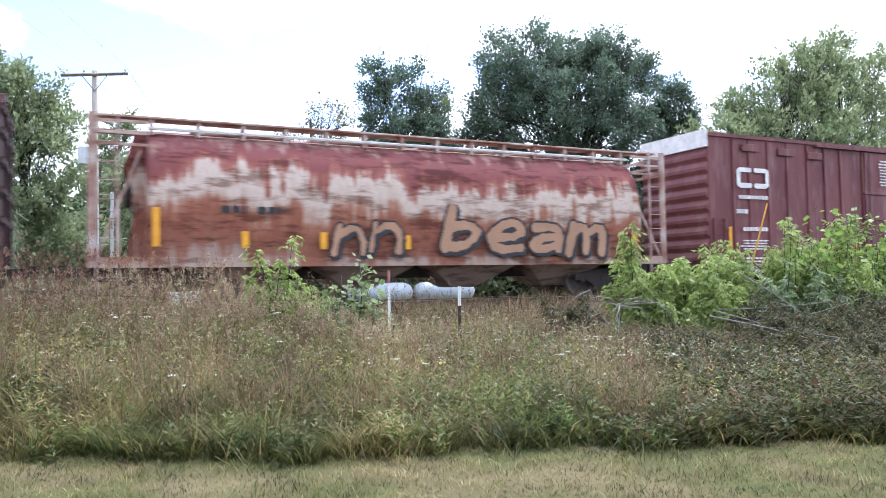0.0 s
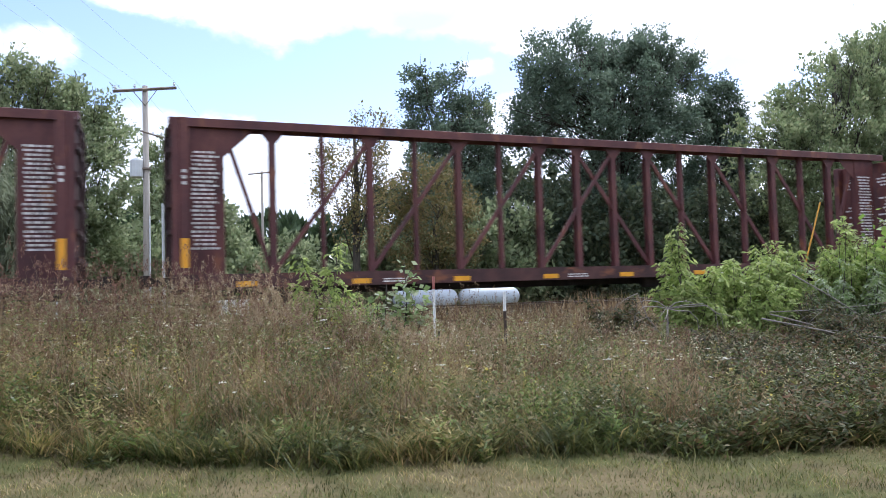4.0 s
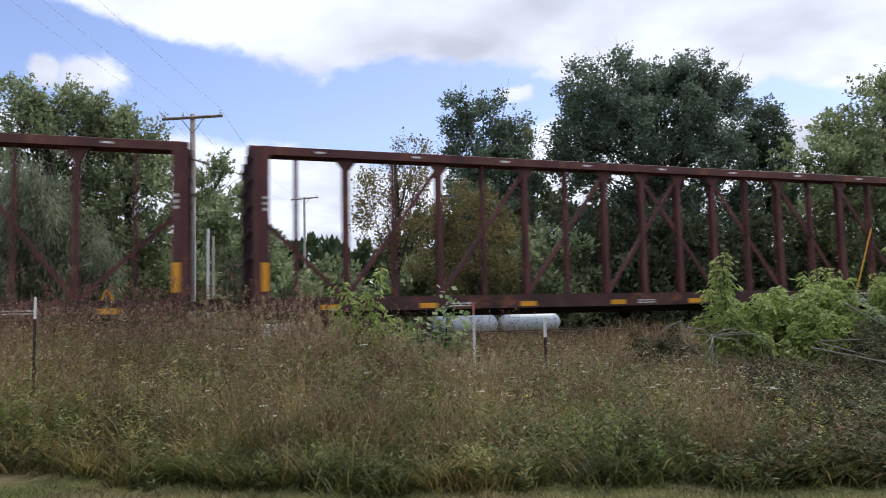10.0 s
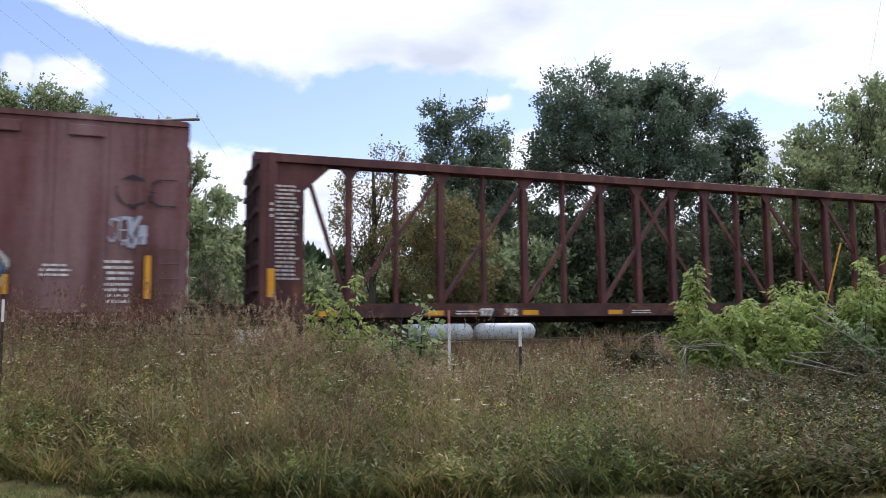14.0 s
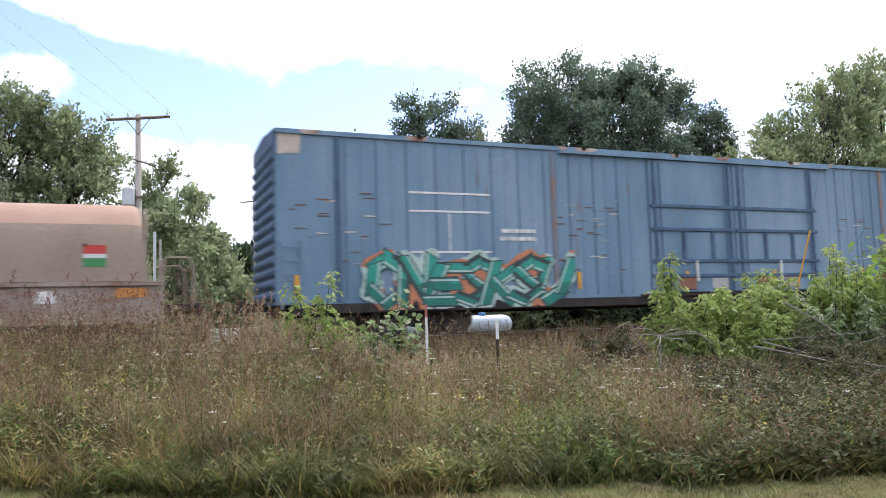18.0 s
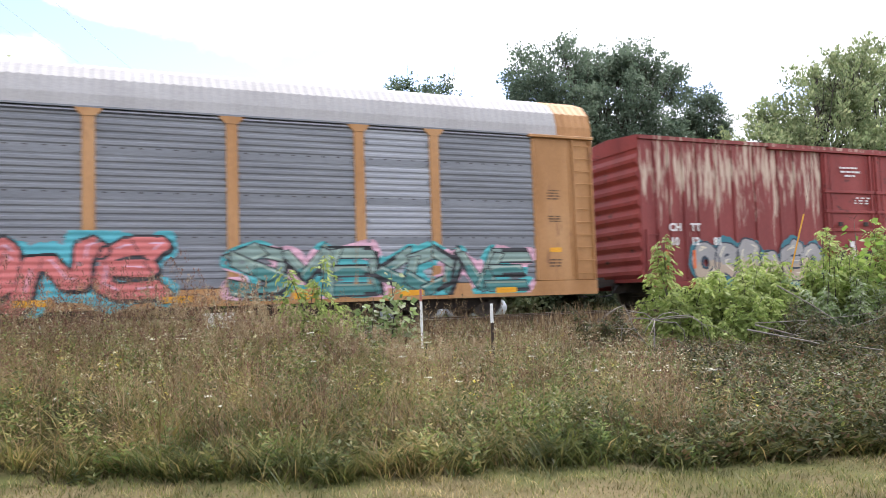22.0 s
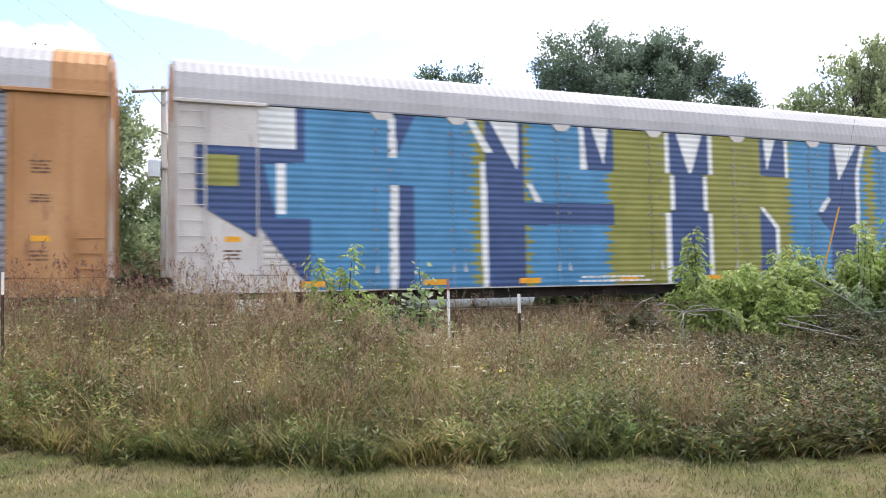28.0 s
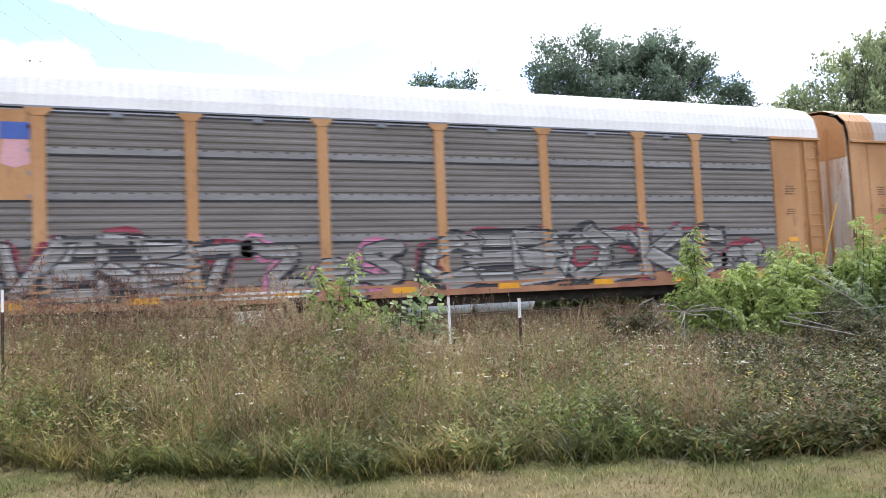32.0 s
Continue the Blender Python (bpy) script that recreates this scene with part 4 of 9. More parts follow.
P = np.stack([rng.uniform(-16, 62, 26000), rng.uniform(21.3, 44, 26000), np.zeros(26000)], 1)           # rough growth beyond the track
P[:, 2] = ground_of(P[:, 1])
h = rng.uniform(0.15, 0.5, len(P)) * np.where((P[:, 0] > 3) & (P[:, 0] < 26) & (P[:, 1] < 41), 0.5, 1.2)
v, f = blades(P, spread(rng, len(P)), h, rng.uniform(0.04, 0.09, len(P)), rng.uniform(0.2, 0.9, len(P)) * h)
tagged(new("rough_grass", np_mesh("rough_grass", v, f, M_FORB)), "rough weeds and grass beyond the railway track", "grass", kind="stuff")
P = np.stack([rng.uniform(-16, 45, 26000), 16.0 + rng.uniform(0, 1, 26000) ** 1.3 * 1.25, np.zeros(26000)], 1)  # weeds on the ballast shoulder
P[:, 2] = ground_of(P[:, 1])
P = P[patch(P, 0.7, 71.0) * 0.5 + patch(P, 2.2, 74.0) * 0.5 > 0.42]
h = rng.uniform(0.14, 0.58, len(P)) * (0.45 + patch(P, 0.5, 71.0))
v, f = blades(P, spread(rng, len(P)), h, rng.uniform(0.008, 0.02, len(P)), rng.uniform(0.2, 0.9, len(P)) * h)
tagged(new("ballast_weeds", np_mesh("ballast_weeds", v, f, M_TAN)), "dry weeds along the ballast shoulder", "weeds", kind="stuff")


C = np.stack([rng.uniform(6.8, 11.5, 18), rng.uniform(13.6, 16.2, 18), np.zeros(18)], 1)                # drooping clumps of dead grass by the track
k = np.repeat(np.arange(18), 60)
P = C[k] + spread(rng, len(k)) * rng.uniform(0, 0.18, (len(k), 1))
P[:, 2] = ground_of(P[:, 1])
h = rng.uniform(0.12, 0.42, len(P)) * rng.uniform(0.5, 1.25, 18)[k]
v, f = blades(P, unit(P - C[k] + 1e-4), h, rng.uniform(0.008, 0.016, len(P)), rng.uniform(0.5, 1.9, len(P)) * h)
tagged(new("dead_grass_clumps", np_mesh("dead_grass_clumps", v, f, M_TAN)), "drooping brown clumps of dead grass beside the track", "grass", kind="stuff")


# ---- shrubs and saplings ----
def shrub(name, label, x, y, stems, leaf, leaf_len, sprays, seed, round_leaf=False, bare=0.0, cat="shrub", lean_x=0.0):
    """Thin stems with hanging compound leaf sprays. stems: (dx, dy, height) of each stem's tip."""
    g = np.random.default_rng(seed)
    root = thing(name, label, cat, "", (x, y, float(ground_of(y)) - 0.03))
    wood, chunks = Shape(), []
    for dx, dy, hh in stems:
        b = np.array([dx * 0.35 + 0.06 * g.normal(), dy * 0.35 + 0.06 * g.normal(), 0])
        t_ = np.array([dx, dy, hh])
        m = (b + t_) / 2 + np.array([0.08 * g.normal(), 0.08 * g.normal(), 0.1])
        wood.tube([b, m, t_], 0.018, 5, 0.004)
        n = sprays
        u = g.uniform(bare, 1.02, n)[:, None]
        base = b * (1 - u) ** 2 + 2 * m * u * (1 - u) + t_ * u ** 2
        out = unit(np.concatenate([g.normal(size=(n, 2)), g.uniform(-0.1, 0.7, (n, 1))], 1))
        reach = g.uniform(0.10, 0.34, (n, 1)) * (1.25 - 0.6 * u)
        for q in range(0, n, 4):
            wood.tube([base[q], base[q] + out[q] * reach[q]], 0.005, 3, 0.002)
        k = 1 if round_leaf else 7
        s = np.linspace(0.35, 1.0, k) if k > 1 else np.array([1.0])
        for j in range(k):
            sag = np.array([0, 0, -1.0]) * (s[j] ** 2) * 0.14
            P = base + out * reach * s[j] + sag * g.uniform(0.5, 1.4, (n, 1))
            side_ = unit(np.cross(out, [0, 0, 1.0])) * (0 if j == k - 1 else (1 if j % 2 else -1))
            D = unit(out * 0.6 + side_ * 0.9 + np.array([0, 0, -0.75 if not round_leaf else -0.3]) + g.normal(size=P.shape) * 0.25)
            L = leaf_len * g.uniform(0.65, 1.25, n)
            chunks.append(leaf_quads(P, D, unit(g.normal(size=P.shape) * 0.45 + [0, -0.3, 0.9]), L, L * (0.85 if round_leaf else 0.36)))
    part("stem", wood, M_BARK, root, smooth=True)
    v, f = joined(chunks)
    part("foliage", np_mesh("foliage", v, f, leaf), leaf, root)
    return root


def fan(g, n, x0, x1, dy, h0, h1):
    return [(g.uniform(x0, x1), g.uniform(-dy, dy), g.uniform(h0, h1)) for _ in range(n)]


g = np.random.default_rng(5)
BOX = "bright green boxelder bush with drooping leaflets"
shrub("boxelder_bush", BOX, 10.2, 12.2, fan(g, 13, -0.8, 0.9, 0.5, 1.1, 1.8) + [(-0.1, 0, 2.42), (-0.2, 0.1, 2.15), (0.05, 0.1, 2.0)], M_BUSH, 0.13, 74, 61)
shrub("boxelder_bush", BOX, 11.6, 12.0, fan(g, 18, -0.9, 0.9, 0.6, 1.2, 1.85), M_BUSH, 0.13, 70, 62)
shrub("boxelder_bush", BOX, 12.9, 11.9, fan(g, 16, -0.8, 0.9, 0.6, 1.3, 2.2), M_BUSH, 0.13, 70, 63)
shrub("boxelder_bush", BOX, 11.0, 11.3, fan(g, 12, -0.9, 1.2, 0.4, 0.6, 1.3), M_BUSH, 0.115, 80, 73)
TANGLE = "tall tangled green shrub full of vines"
shrub("tangled_shrub", TANGLE, 14.2, 11.5, fan(g, 22, -0.9, 1.1, 0.7, 1.5, 2.7), M_BUSH, 0.115, 64, 64)
shrub("tangled_shrub", TANGLE, 16.0, 11.6, fan(g, 22, -1.0, 1.2, 0.8, 1.5, 2.9), M_BUSH, 0.115, 66, 65)
shrub("tangled_shrub", TANGLE, 13.4, 10.9, fan(g, 16, -0.9, 1.1, 0.5, 0.9, 1.8), M_POPLAR, 0.10, 70, 74)
shrub("tangled_shrub", TANGLE, 15.2, 10.6, fan(g, 16, -0.9, 1.1, 0.5, 0.9, 1.9), M_BUSH, 0.10, 70, 75)
VINE = "climbing vine with large round light green leaves"
shrub("vine", VINE, 14.0, 11.2, fan(g, 8, -0.4, 0.7, 0.3, 1.9, 3.0), M_VINE, 0.17, 38, 66, True, 0.4, "vine")
shrub("vine", VINE, 15.6, 11.0, fan(g, 13, -0.7, 1.4, 0.3, 1.6, 2.9), M_VINE, 0.16, 36, 67, True, 0.3, "vine")
shrub("low_shrub", "low dull green shrub at the meadow edge", 9.0, 12.6, fan(g, 10, -0.8, 0.5, 0.4, 0.6, 1.05), M_SHRUB, 0.09, 60, 68)
for i, (x, y, h) in enumerate([(11.3, 9.8, 0.85), (12.3, 9.2, 0.9), (10.2, 9.6, 0.7), (13.2, 9.5, 1.1), (12.0, 10.5, 1.15), (9.2, 8.6, 0.55), (10.2, 7.8, 0.6), (11.4, 7.6, 0.75), (8.4, 7.4, 0.5), (13.8, 10.1, 1.2), (15.2, 9.9, 1.3),
                                (9.6, 10.4, 0.6), (8.6, 9.4, 0.5), (7.6, 8.2, 0.5), (12.6, 8.2, 0.9), (10.9, 8.7, 0.75), (7.2, 6.6, 0.45), (9.0, 6.8, 0.5), (14.2, 8.8, 1.0)]):
    shrub("bramble", "dark green and brownish bramble thicket", x, y, fan(g, 11, -0.75, 0.75, 0.5, h * 0.6, h), M_SHRUB, 0.075, 60, 80 + i)
shrub("boxelder_sapling", "slender bright green boxelder sapling", 3.1, 14.0, [(-0.28, 0, 1.98), (0.47, 0, 2.15), (0.1, 0.1, 1.5), (-0.15, 0, 1.2), (0.6, 0, 1.3), (0.25, 0, 1.7), (0.3, -0.1, 1.1), (-0.35, 0, 1.4), (0.75, 0, 0.95)], M_BUSH, 0.125, 48, 69)
shrub("poplar_sapling", "ragged poplar sapling with pale undersides", 4.6, 13.6, [(0.15, 0, 1.85), (0.3, 0.1, 1.6), (-0.2, 0, 1.4), (0.0, 0, 1.2), (0.4, 0, 1.3), (-0.4, 0, 1.0), (0.55, 0, 0.95)], M_POPLAR, 0.15, 60, 70, True, 0.1)
shrub("boxelder_sapling", "slender bright green boxelder sapling", 3.9, 14.3, [(0.1, 0, 1.2), (0.4, 0, 1.0), (-0.3, 0, 1.1)], M_BUSH, 0.11, 44, 71)


# ---- dead wood ----
def limb(label, pts, r, twigs, seed):
    g_ = np.random.default_rng(seed)
    root = thing("dead_branch", label, "branch", "fallen branches", pts[0])
    o = Vector(pts[0])
    loc = [Vector(p) - o for p in pts]
    part("bough", Shape().tube(loc, r, 6, r * 0.4), M_DEAD, root, smooth=True)
    for i in range(twigs):
        a_ = loc[g_.integers(1, len(loc))]
        d_ = Vector((g_.normal() * 0.5, g_.normal() * 0.3, g_.normal() * 0.25 - 0.1))
        part("twig", Shape().tube([a_, a_ + d_ * 0.5 + Vector((0, 0, 0.05)), a_ + d_ * g_.uniform(0.7, 1.2)], r * 0.4, 5, r * 0.12), M_DEAD, root, smooth=True)


ARC = "bleached dead branch arching over the weeds"
for i, (dx, dy, rise, drop) in enumerate([(-0.66, 0.1, 0.05, -0.42), (1.12, 0.0, 0.06, -0.50), (-0.30, -0.3, -0.12, -0.55), (0.45, -0.25, -0.05, -0.42), (0.75, 0.2, 0.12, -0.12), (1.35, 0.1, 0.02, -0.62), (-0.5, 0.25, 0.16, -0.15)]):
    c = (8.66, 10.8, 1.08)
    limb(ARC, [c, (c[0] + dx * 0.3, c[1] + dy * 0.3, c[2] + rise * 0.8), (c[0] + dx * 0.7, c[1] + dy * 0.7, c[2] + rise), (c[0] + dx * 0.95, c[1] + dy, c[2] + rise + drop * 0.35), (c[0] + dx, c[1] + dy, c[2] + drop)], 0.011, 1, 90 + i)
limb("bleached dead stem standing in the weeds", [(8.66, 10.8, 0.1), (8.64, 10.8, 0.6), (8.66, 10.8, 1.12)], 0.02, 2, 97)
FALL = "grey fallen branch lying across the brambles"
limb(FALL, [(10.5, 10.3, 0.92), (11.2, 10.1, 0.72), (11.8, 9.9, 0.45), (12.4, 9.7, 0.08)], 0.014, 8, 98)
limb(FALL, [(9.6, 9.6, 0.90), (10.5, 9.2, 0.68), (11.1, 8.4, 0.42), (11.4, 7.6, 0.05)], 0.015, 9, 104)
limb(FALL, [(10.9, 9.0, 0.62), (11.4, 8.4, 0.50), (11.6, 7.8, 0.30), (11.8, 7.3, 0.02)], 0.012, 6, 105)
limb(FALL, [(11.4, 10.6, 1.62), (12.1, 10.4, 1.2), (12.8, 10.2, 0.72), (13.6, 10.0, 0.3)], 0.014, 6, 99)
limb(FALL, [(10.6, 10.4, 0.95), (11.8, 10.3, 0.95), (13.0, 10.2, 1.0), (14.5, 10.2, 1.15)], 0.010, 6, 100)
limb(FALL, [(11.8, 10.0, 0.3), (12.2, 9.8, 0.8), (12.9, 9.7, 0.95), (13.8, 9.6, 1.15)], 0.009, 5, 101)
limb(FALL, [(12.0, 9.3, 0.2), (12.5, 9.2, 0.5), (13.4, 9.2, 0.4), (14.2, 9.1, 0.1)], 0.009, 5, 102)
limb("dark dead sapling leaning out of the bush", [(9.3, 11.6, 0.35), (8.9, 11.7, 0.9), (8.7, 11.7, 1.35)], 0.014, 4, 103)


# ---- fence, posts, poles and tanks ----
def fence_post(label, x, y, z0, z1, tip, tip_m, w=0.035, post_m=None, lean_=0.0):
    root = thing("fence_post", label, "fence post", "fence posts", (x, y, z0))
    root.matrix_basis = pose(x, y, z0, 0, lean_, 0)
    hgt = z1 - z0
    s = Shape().box(-w / 2, w / 2, -0.004, 0.004, 0, hgt - tip).box(-0.004, 0.004, -0.03, 0.0, 0, hgt - tip)
    for i in range(int((hgt - tip) / 0.06)):
        s.box(-0.008, 0.008, -0.012, -0.004, 0.05 + i * 0.06, 0.075 + i * 0.06)
    part("stake", s, post_m or M_TPOST, root)
    part("tip", Shape().box(-w / 2, w / 2, -0.004, 0.004, hgt - tip, hgt).box(-0.004, 0.004, -0.03, 0.0, hgt - tip, hgt), tip_m, root, "white painted tip" if tip_m is M_POSTWHITE else "red painted tip")
    return root


fence_post("dark steel fence post with white painted tip", 5.81, 11.5, 0.2, 1.47, 0.33, M_POSTWHITE, 0.055)
fence_post("dark steel fence post with white painted tip", -1.87, 11.5, 0.2, 1.93, 0.3, M_POSTWHITE, 0.034)
fence_post("white fibreglass marker stake with red tip", 5.19, 13.2, 0.3, 1.78, 0.24, M_POSTRED, 0.05, M_POSTWHITE)
fence_post("dark leaning steel stake in the grass", 4.50, 11.5, 0.15, 0.86, 0.05, M_TPOST, 0.03, None, 8)
wires = thing("fence_wire", "thin sagging rusty fence wire between the posts", "fence wire", "", (0, 0, 0))
for z in (0.72, 1.0, 1.25):
    part("strand", Shape().tube([(-8, 11.5, z + 0.35), (-1.87, 11.5, z + 0.35), (2, 11.5, z + 0.08), (5.81, 11.5, z), (14, 11.5, z - 0.05)], 0.0018, 4), M_TPOST, wires)

guard = thing("guy_guard", "leaning yellow plastic guy wire guard", "guy guard", "", (14.15, 13.0, 0.3))
part("sleeve", Shape().tube([(0.0, 0, 0.9), (0.83, 0, 3.0)], 0.019, 8), M_GUARD, guard)
part("guy_wire", Shape().tube([(-0.36, 0, 0), (0.83, 0, 3.0), (3.6, 0.6, 10.0)], 0.003, 4), M_TPOST, guard)

box_ = thing("relay_box", "small cream metal box beside the track", "utility box", "", (1.88, 16.2, 0.5))
part("cabinet", Shape().slab(-0.3, 0.3, -0.15, 0.15, 0.62, 0.90, 0.015), M_POSTWHITE, box_)
part("lid", Shape().slab(-0.32, 0.32, -0.17, 0.17, 0.90, 0.93, 0.008), M_POSTWHITE, box_)
for x in (-0.2, 0.2):
    part("leg", Shape().box(x - 0.025, x + 0.025, -0.025, 0.025, 0, 0.62), M_GREY, box_)
flag = thing("orange_marker", "orange arched marker on a stake beyond the track", "marker", "", (-2.1, 24, 0.3))
part("stick", Shape().tube([(0, 0, 0), (0.02, 0, 2.0)], 0.02, 6), M_GREY, flag)
arch = [(-0.16, 1.86), (-0.10, 1.90), (-0.04, 2.08), (0.03, 2.2), (0.12, 2.16), (0.2, 2.02), (0.26, 1.86), (0.18, 1.86), (0.13, 1.98), (0.06, 2.05), (0.0, 1.96), (-0.04, 1.86)]
part("ribbon", Shape().plate(arch, -0.03, 0.03), M_GUARD, flag)


def utility_pole(label, x, y, top, arm_len, arm_turn, box=False):
    p = thing("utility_pole", label, "utility pole", "utility poles", (x, y, ground_z(y)))
    h = top - ground_z(y)
    part("pole", Shape().tube([(0, 0, -0.2), (0.02, 0, h * 0.5), (0.0, 0, h)], 0.16, 10, 0.11), M_POLE, p, smooth=True)
    u = Vector((math.cos(radians(arm_turn)), math.sin(radians(arm_turn)), 0.13))
    a_, b_ = Vector((0, -0.14, h - 0.18)) - u * arm_len / 2, Vector((0, -0.14, h - 0.18)) + u * arm_len / 2
    part("crossarm", Shape().tube([a_, b_], 0.07, 4), M_ARM, p)
    for q in (0.04, 0.34, 0.96):
        c = a_.lerp(b_, q)
        part("insulator", Shape().turned([(0.04, 0.02), (0.1, 0.02), (0.12, 0.05), (0.17, 0.05), (0.2, 0.03), (0.24, 0.03)], "z", c, 8), M_GREY, p)
    for q in (0.3, 0.7):
        part("brace", Shape().tube([a_.lerp(b_, q), (0, -0.13, h - 0.85)], 0.018, 4), M_ARM, p)
    if box:
        part("transformer", Shape().turned([(-0.38, 0.2), (-0.36, 0.25), (0.30, 0.25), (0.34, 0.22), (0.40, 0.1)], "z", (-0.36, -0.1, 6.45), 14), M_GREY, p, "grey pole transformer can")
        part("bracket", Shape().box(-0.2, 0.2, -0.2, 0.0, 6.4, 6.48), M_ARM, p)
        part("side_arm", Shape().tube([(-0.2, -0.14, h - 1.9), (0.65, -0.14, h - 2.15)], 0.04, 4), M_ARM, p)
        for xx in (0.3, 0.62):
            part("insulator", Shape().turned([(0.02, 0.02), (0.07, 0.05), (0.16, 0.04)], "z", (xx, -0.14, h - 2.1), 8), M_GREY, p)
        part("conduit", Shape().tube([(0.13, -0.12, 0), (0.13, -0.12, 4.5)], 0.03, 6), M_GREY, p)
    return p


utility_pole("weathered wooden utility pole with crossarm and transformer", 0.42, 33, 10.2, 2.45, 0, True)
utility_pole("distant wooden utility pole with crossarm", 11.6, 75, 13.4, 2.7, 0)
stub = thing("riser_post", "short grey double riser post near the pole", "post", "", (1.0, 31, 0.3))
part("pipe", Shape().tube([(0, 0, 0), (0, 0, 4.8)], 0.06, 8), M_GREY, stub)
part("pipe", Shape().tube([(0.2, 0, 0), (0.2, 0, 4.5)], 0.05, 8), M_POLE, stub)


def span(label, a_, b_, sag, r=0.012):
    a_, b_ = Vector(a_), Vector(b_)
    root = thing("power_line", label, "power line", "power lines", a_)
    pts = [(a_.lerp(b_, q / 12) - a_ - Vector((0, 0, sag * 4 * (q / 12) * (1 - q / 12)))) for q in range(13)]
    part("conductor", Shape().tube(pts, r, 4), M_WIRE, root)


for dx, dz in ((-1.15, 0.0), (-0.35, 0.1), (1.1, 0.28)):
    span("thin overhead power line", (0.42 + dx, 32.9, 10.25 + dz), (-13.0 + dx * 0.8, -6, 12.0 + dz), 0.7, 0.004)
    span("thin overhead power line", (0.42 + dx, 32.9, 10.25 + dz), (11.6 + dx, 75, 13.4 + dz), 1.6, 0.006)
for dx in (0.0, 1.8):
    span("thin overhead power line", (52.0 + dx, 34.0, 16.0), (17.0 + dx * 0.5, 3.0, 17.0), 0.9, 0.004)


def propane_tank(label, x, y):
    t_ = thing("propane_tank", label, "propane tank", "propane tanks", (x, y, 0.3))
    part("vessel", Shape().turned([(-1.72, 0.05), (-1.70, 0.22), (-1.58, 0.38), (-1.38, 0.47), (-1.2, 0.5), (1.2, 0.5), (1.38, 0.47), (1.58, 0.38), (1.70, 0.22), (1.72, 0.05)], "x", (0, 0, 0.66), 24), M_TANK, t_, smooth=True)
    part("valve_dome", Shape().turned([(1.12, 0.2), (1.26, 0.2), (1.33, 0.14), (1.35, 0.04)], "z", (0, 0, 0), 14), spray_blue, t_, "blue valve dome")
    for xx in (-0.95, 0.95):
        part("saddle", Shape().plate([(xx - 0.08, 0), (xx + 0.08, 0), (xx + 0.08, 0.3), (xx - 0.08, 0.3)], -0.35, 0.35), M_GREY, t_)
    for xx in (-1.2, 1.2):
        part("weld_band", Shape().turned([(xx - 0.02, 0.503), (xx + 0.02, 0.503)], "x", (0, 0, 0.66), 24), M_TANK, t_)


spray_blue = mat("blue_dome_enamel", [(0.06, 0.20, 0.40), (0.10, 0.28, 0.50)], rough=0.5, scale=3)
propane_tank("pale blue horizontal propane tank beyond the track", 13.7, 36)
propane_tank("pale blue horizontal propane tank beyond the track", 17.3, 36)
# ---- train: materials ----
TRACK_Y, RAIL_Z = 18.75, 1.05
TRAIN, WHEELS = [], []
RUST = (0.20, 0.075, 0.035)
M_MAROON = mat("maroon_paint", [(0.085, 0.020, 0.024), (0.125, 0.032, 0.034), (0.16, 0.05, 0.05)], rough=0.55, scale=0.8, stretch=(1.5, 1, 0.35), over=((0.20, 0.10, 0.09), 0.62, 2.2, (2.5, 1, 0.4), 0.12))
M_BEAM = mat("beam_maroon_paint", [(0.05, 0.016, 0.017), (0.085, 0.026, 0.025), (0.125, 0.042, 0.034)], rough=0.6, scale=1.6, stretch=(1, 1, 0.5), over=(RUST, 0.66, 3.0, (1, 1, 0.4), 0.08))
M_GRIMY = mat("grimy_maroon_end", [(0.022, 0.012, 0.013), (0.045, 0.022, 0.022), (0.07, 0.034, 0.03)], rough=0.8, scale=1.8, stretch=(1, 1, 0.5))
M_SILL = mat("dirty_maroon_sill", [(0.032, 0.014, 0.014), (0.058, 0.024, 0.022), (0.09, 0.038, 0.032)], rough=0.7, scale=2.2, over=(RUST, 0.64, 3.0, (0.5, 1, 1), 0.08))
M_DARKSTEEL = mat("grimy_underframe", [(0.022, 0.018, 0.016), (0.05, 0.038, 0.032)], rough=0.85, scale=4)
M_WHEEL = mat("worn_wheel_steel", [(0.05, 0.04, 0.035), (0.12, 0.10, 0.09)], rough=0.5, metal=0.5, scale=5)
M_YELLOW_TAPE = mat("reflective_yellow_tape", [(0.62, 0.27, 0.01), (0.75, 0.36, 0.015)], rough=0.4, scale=4)
M_WHITE = mat("white_stencil_paint", [(0.55, 0.53, 0.50), (0.75, 0.73, 0.70)], rough=0.6, scale=5)
M_BLACK = mat("black_spray_paint", [(0.012, 0.012, 0.014), (0.03, 0.03, 0.034)], rough=0.55, scale=5)
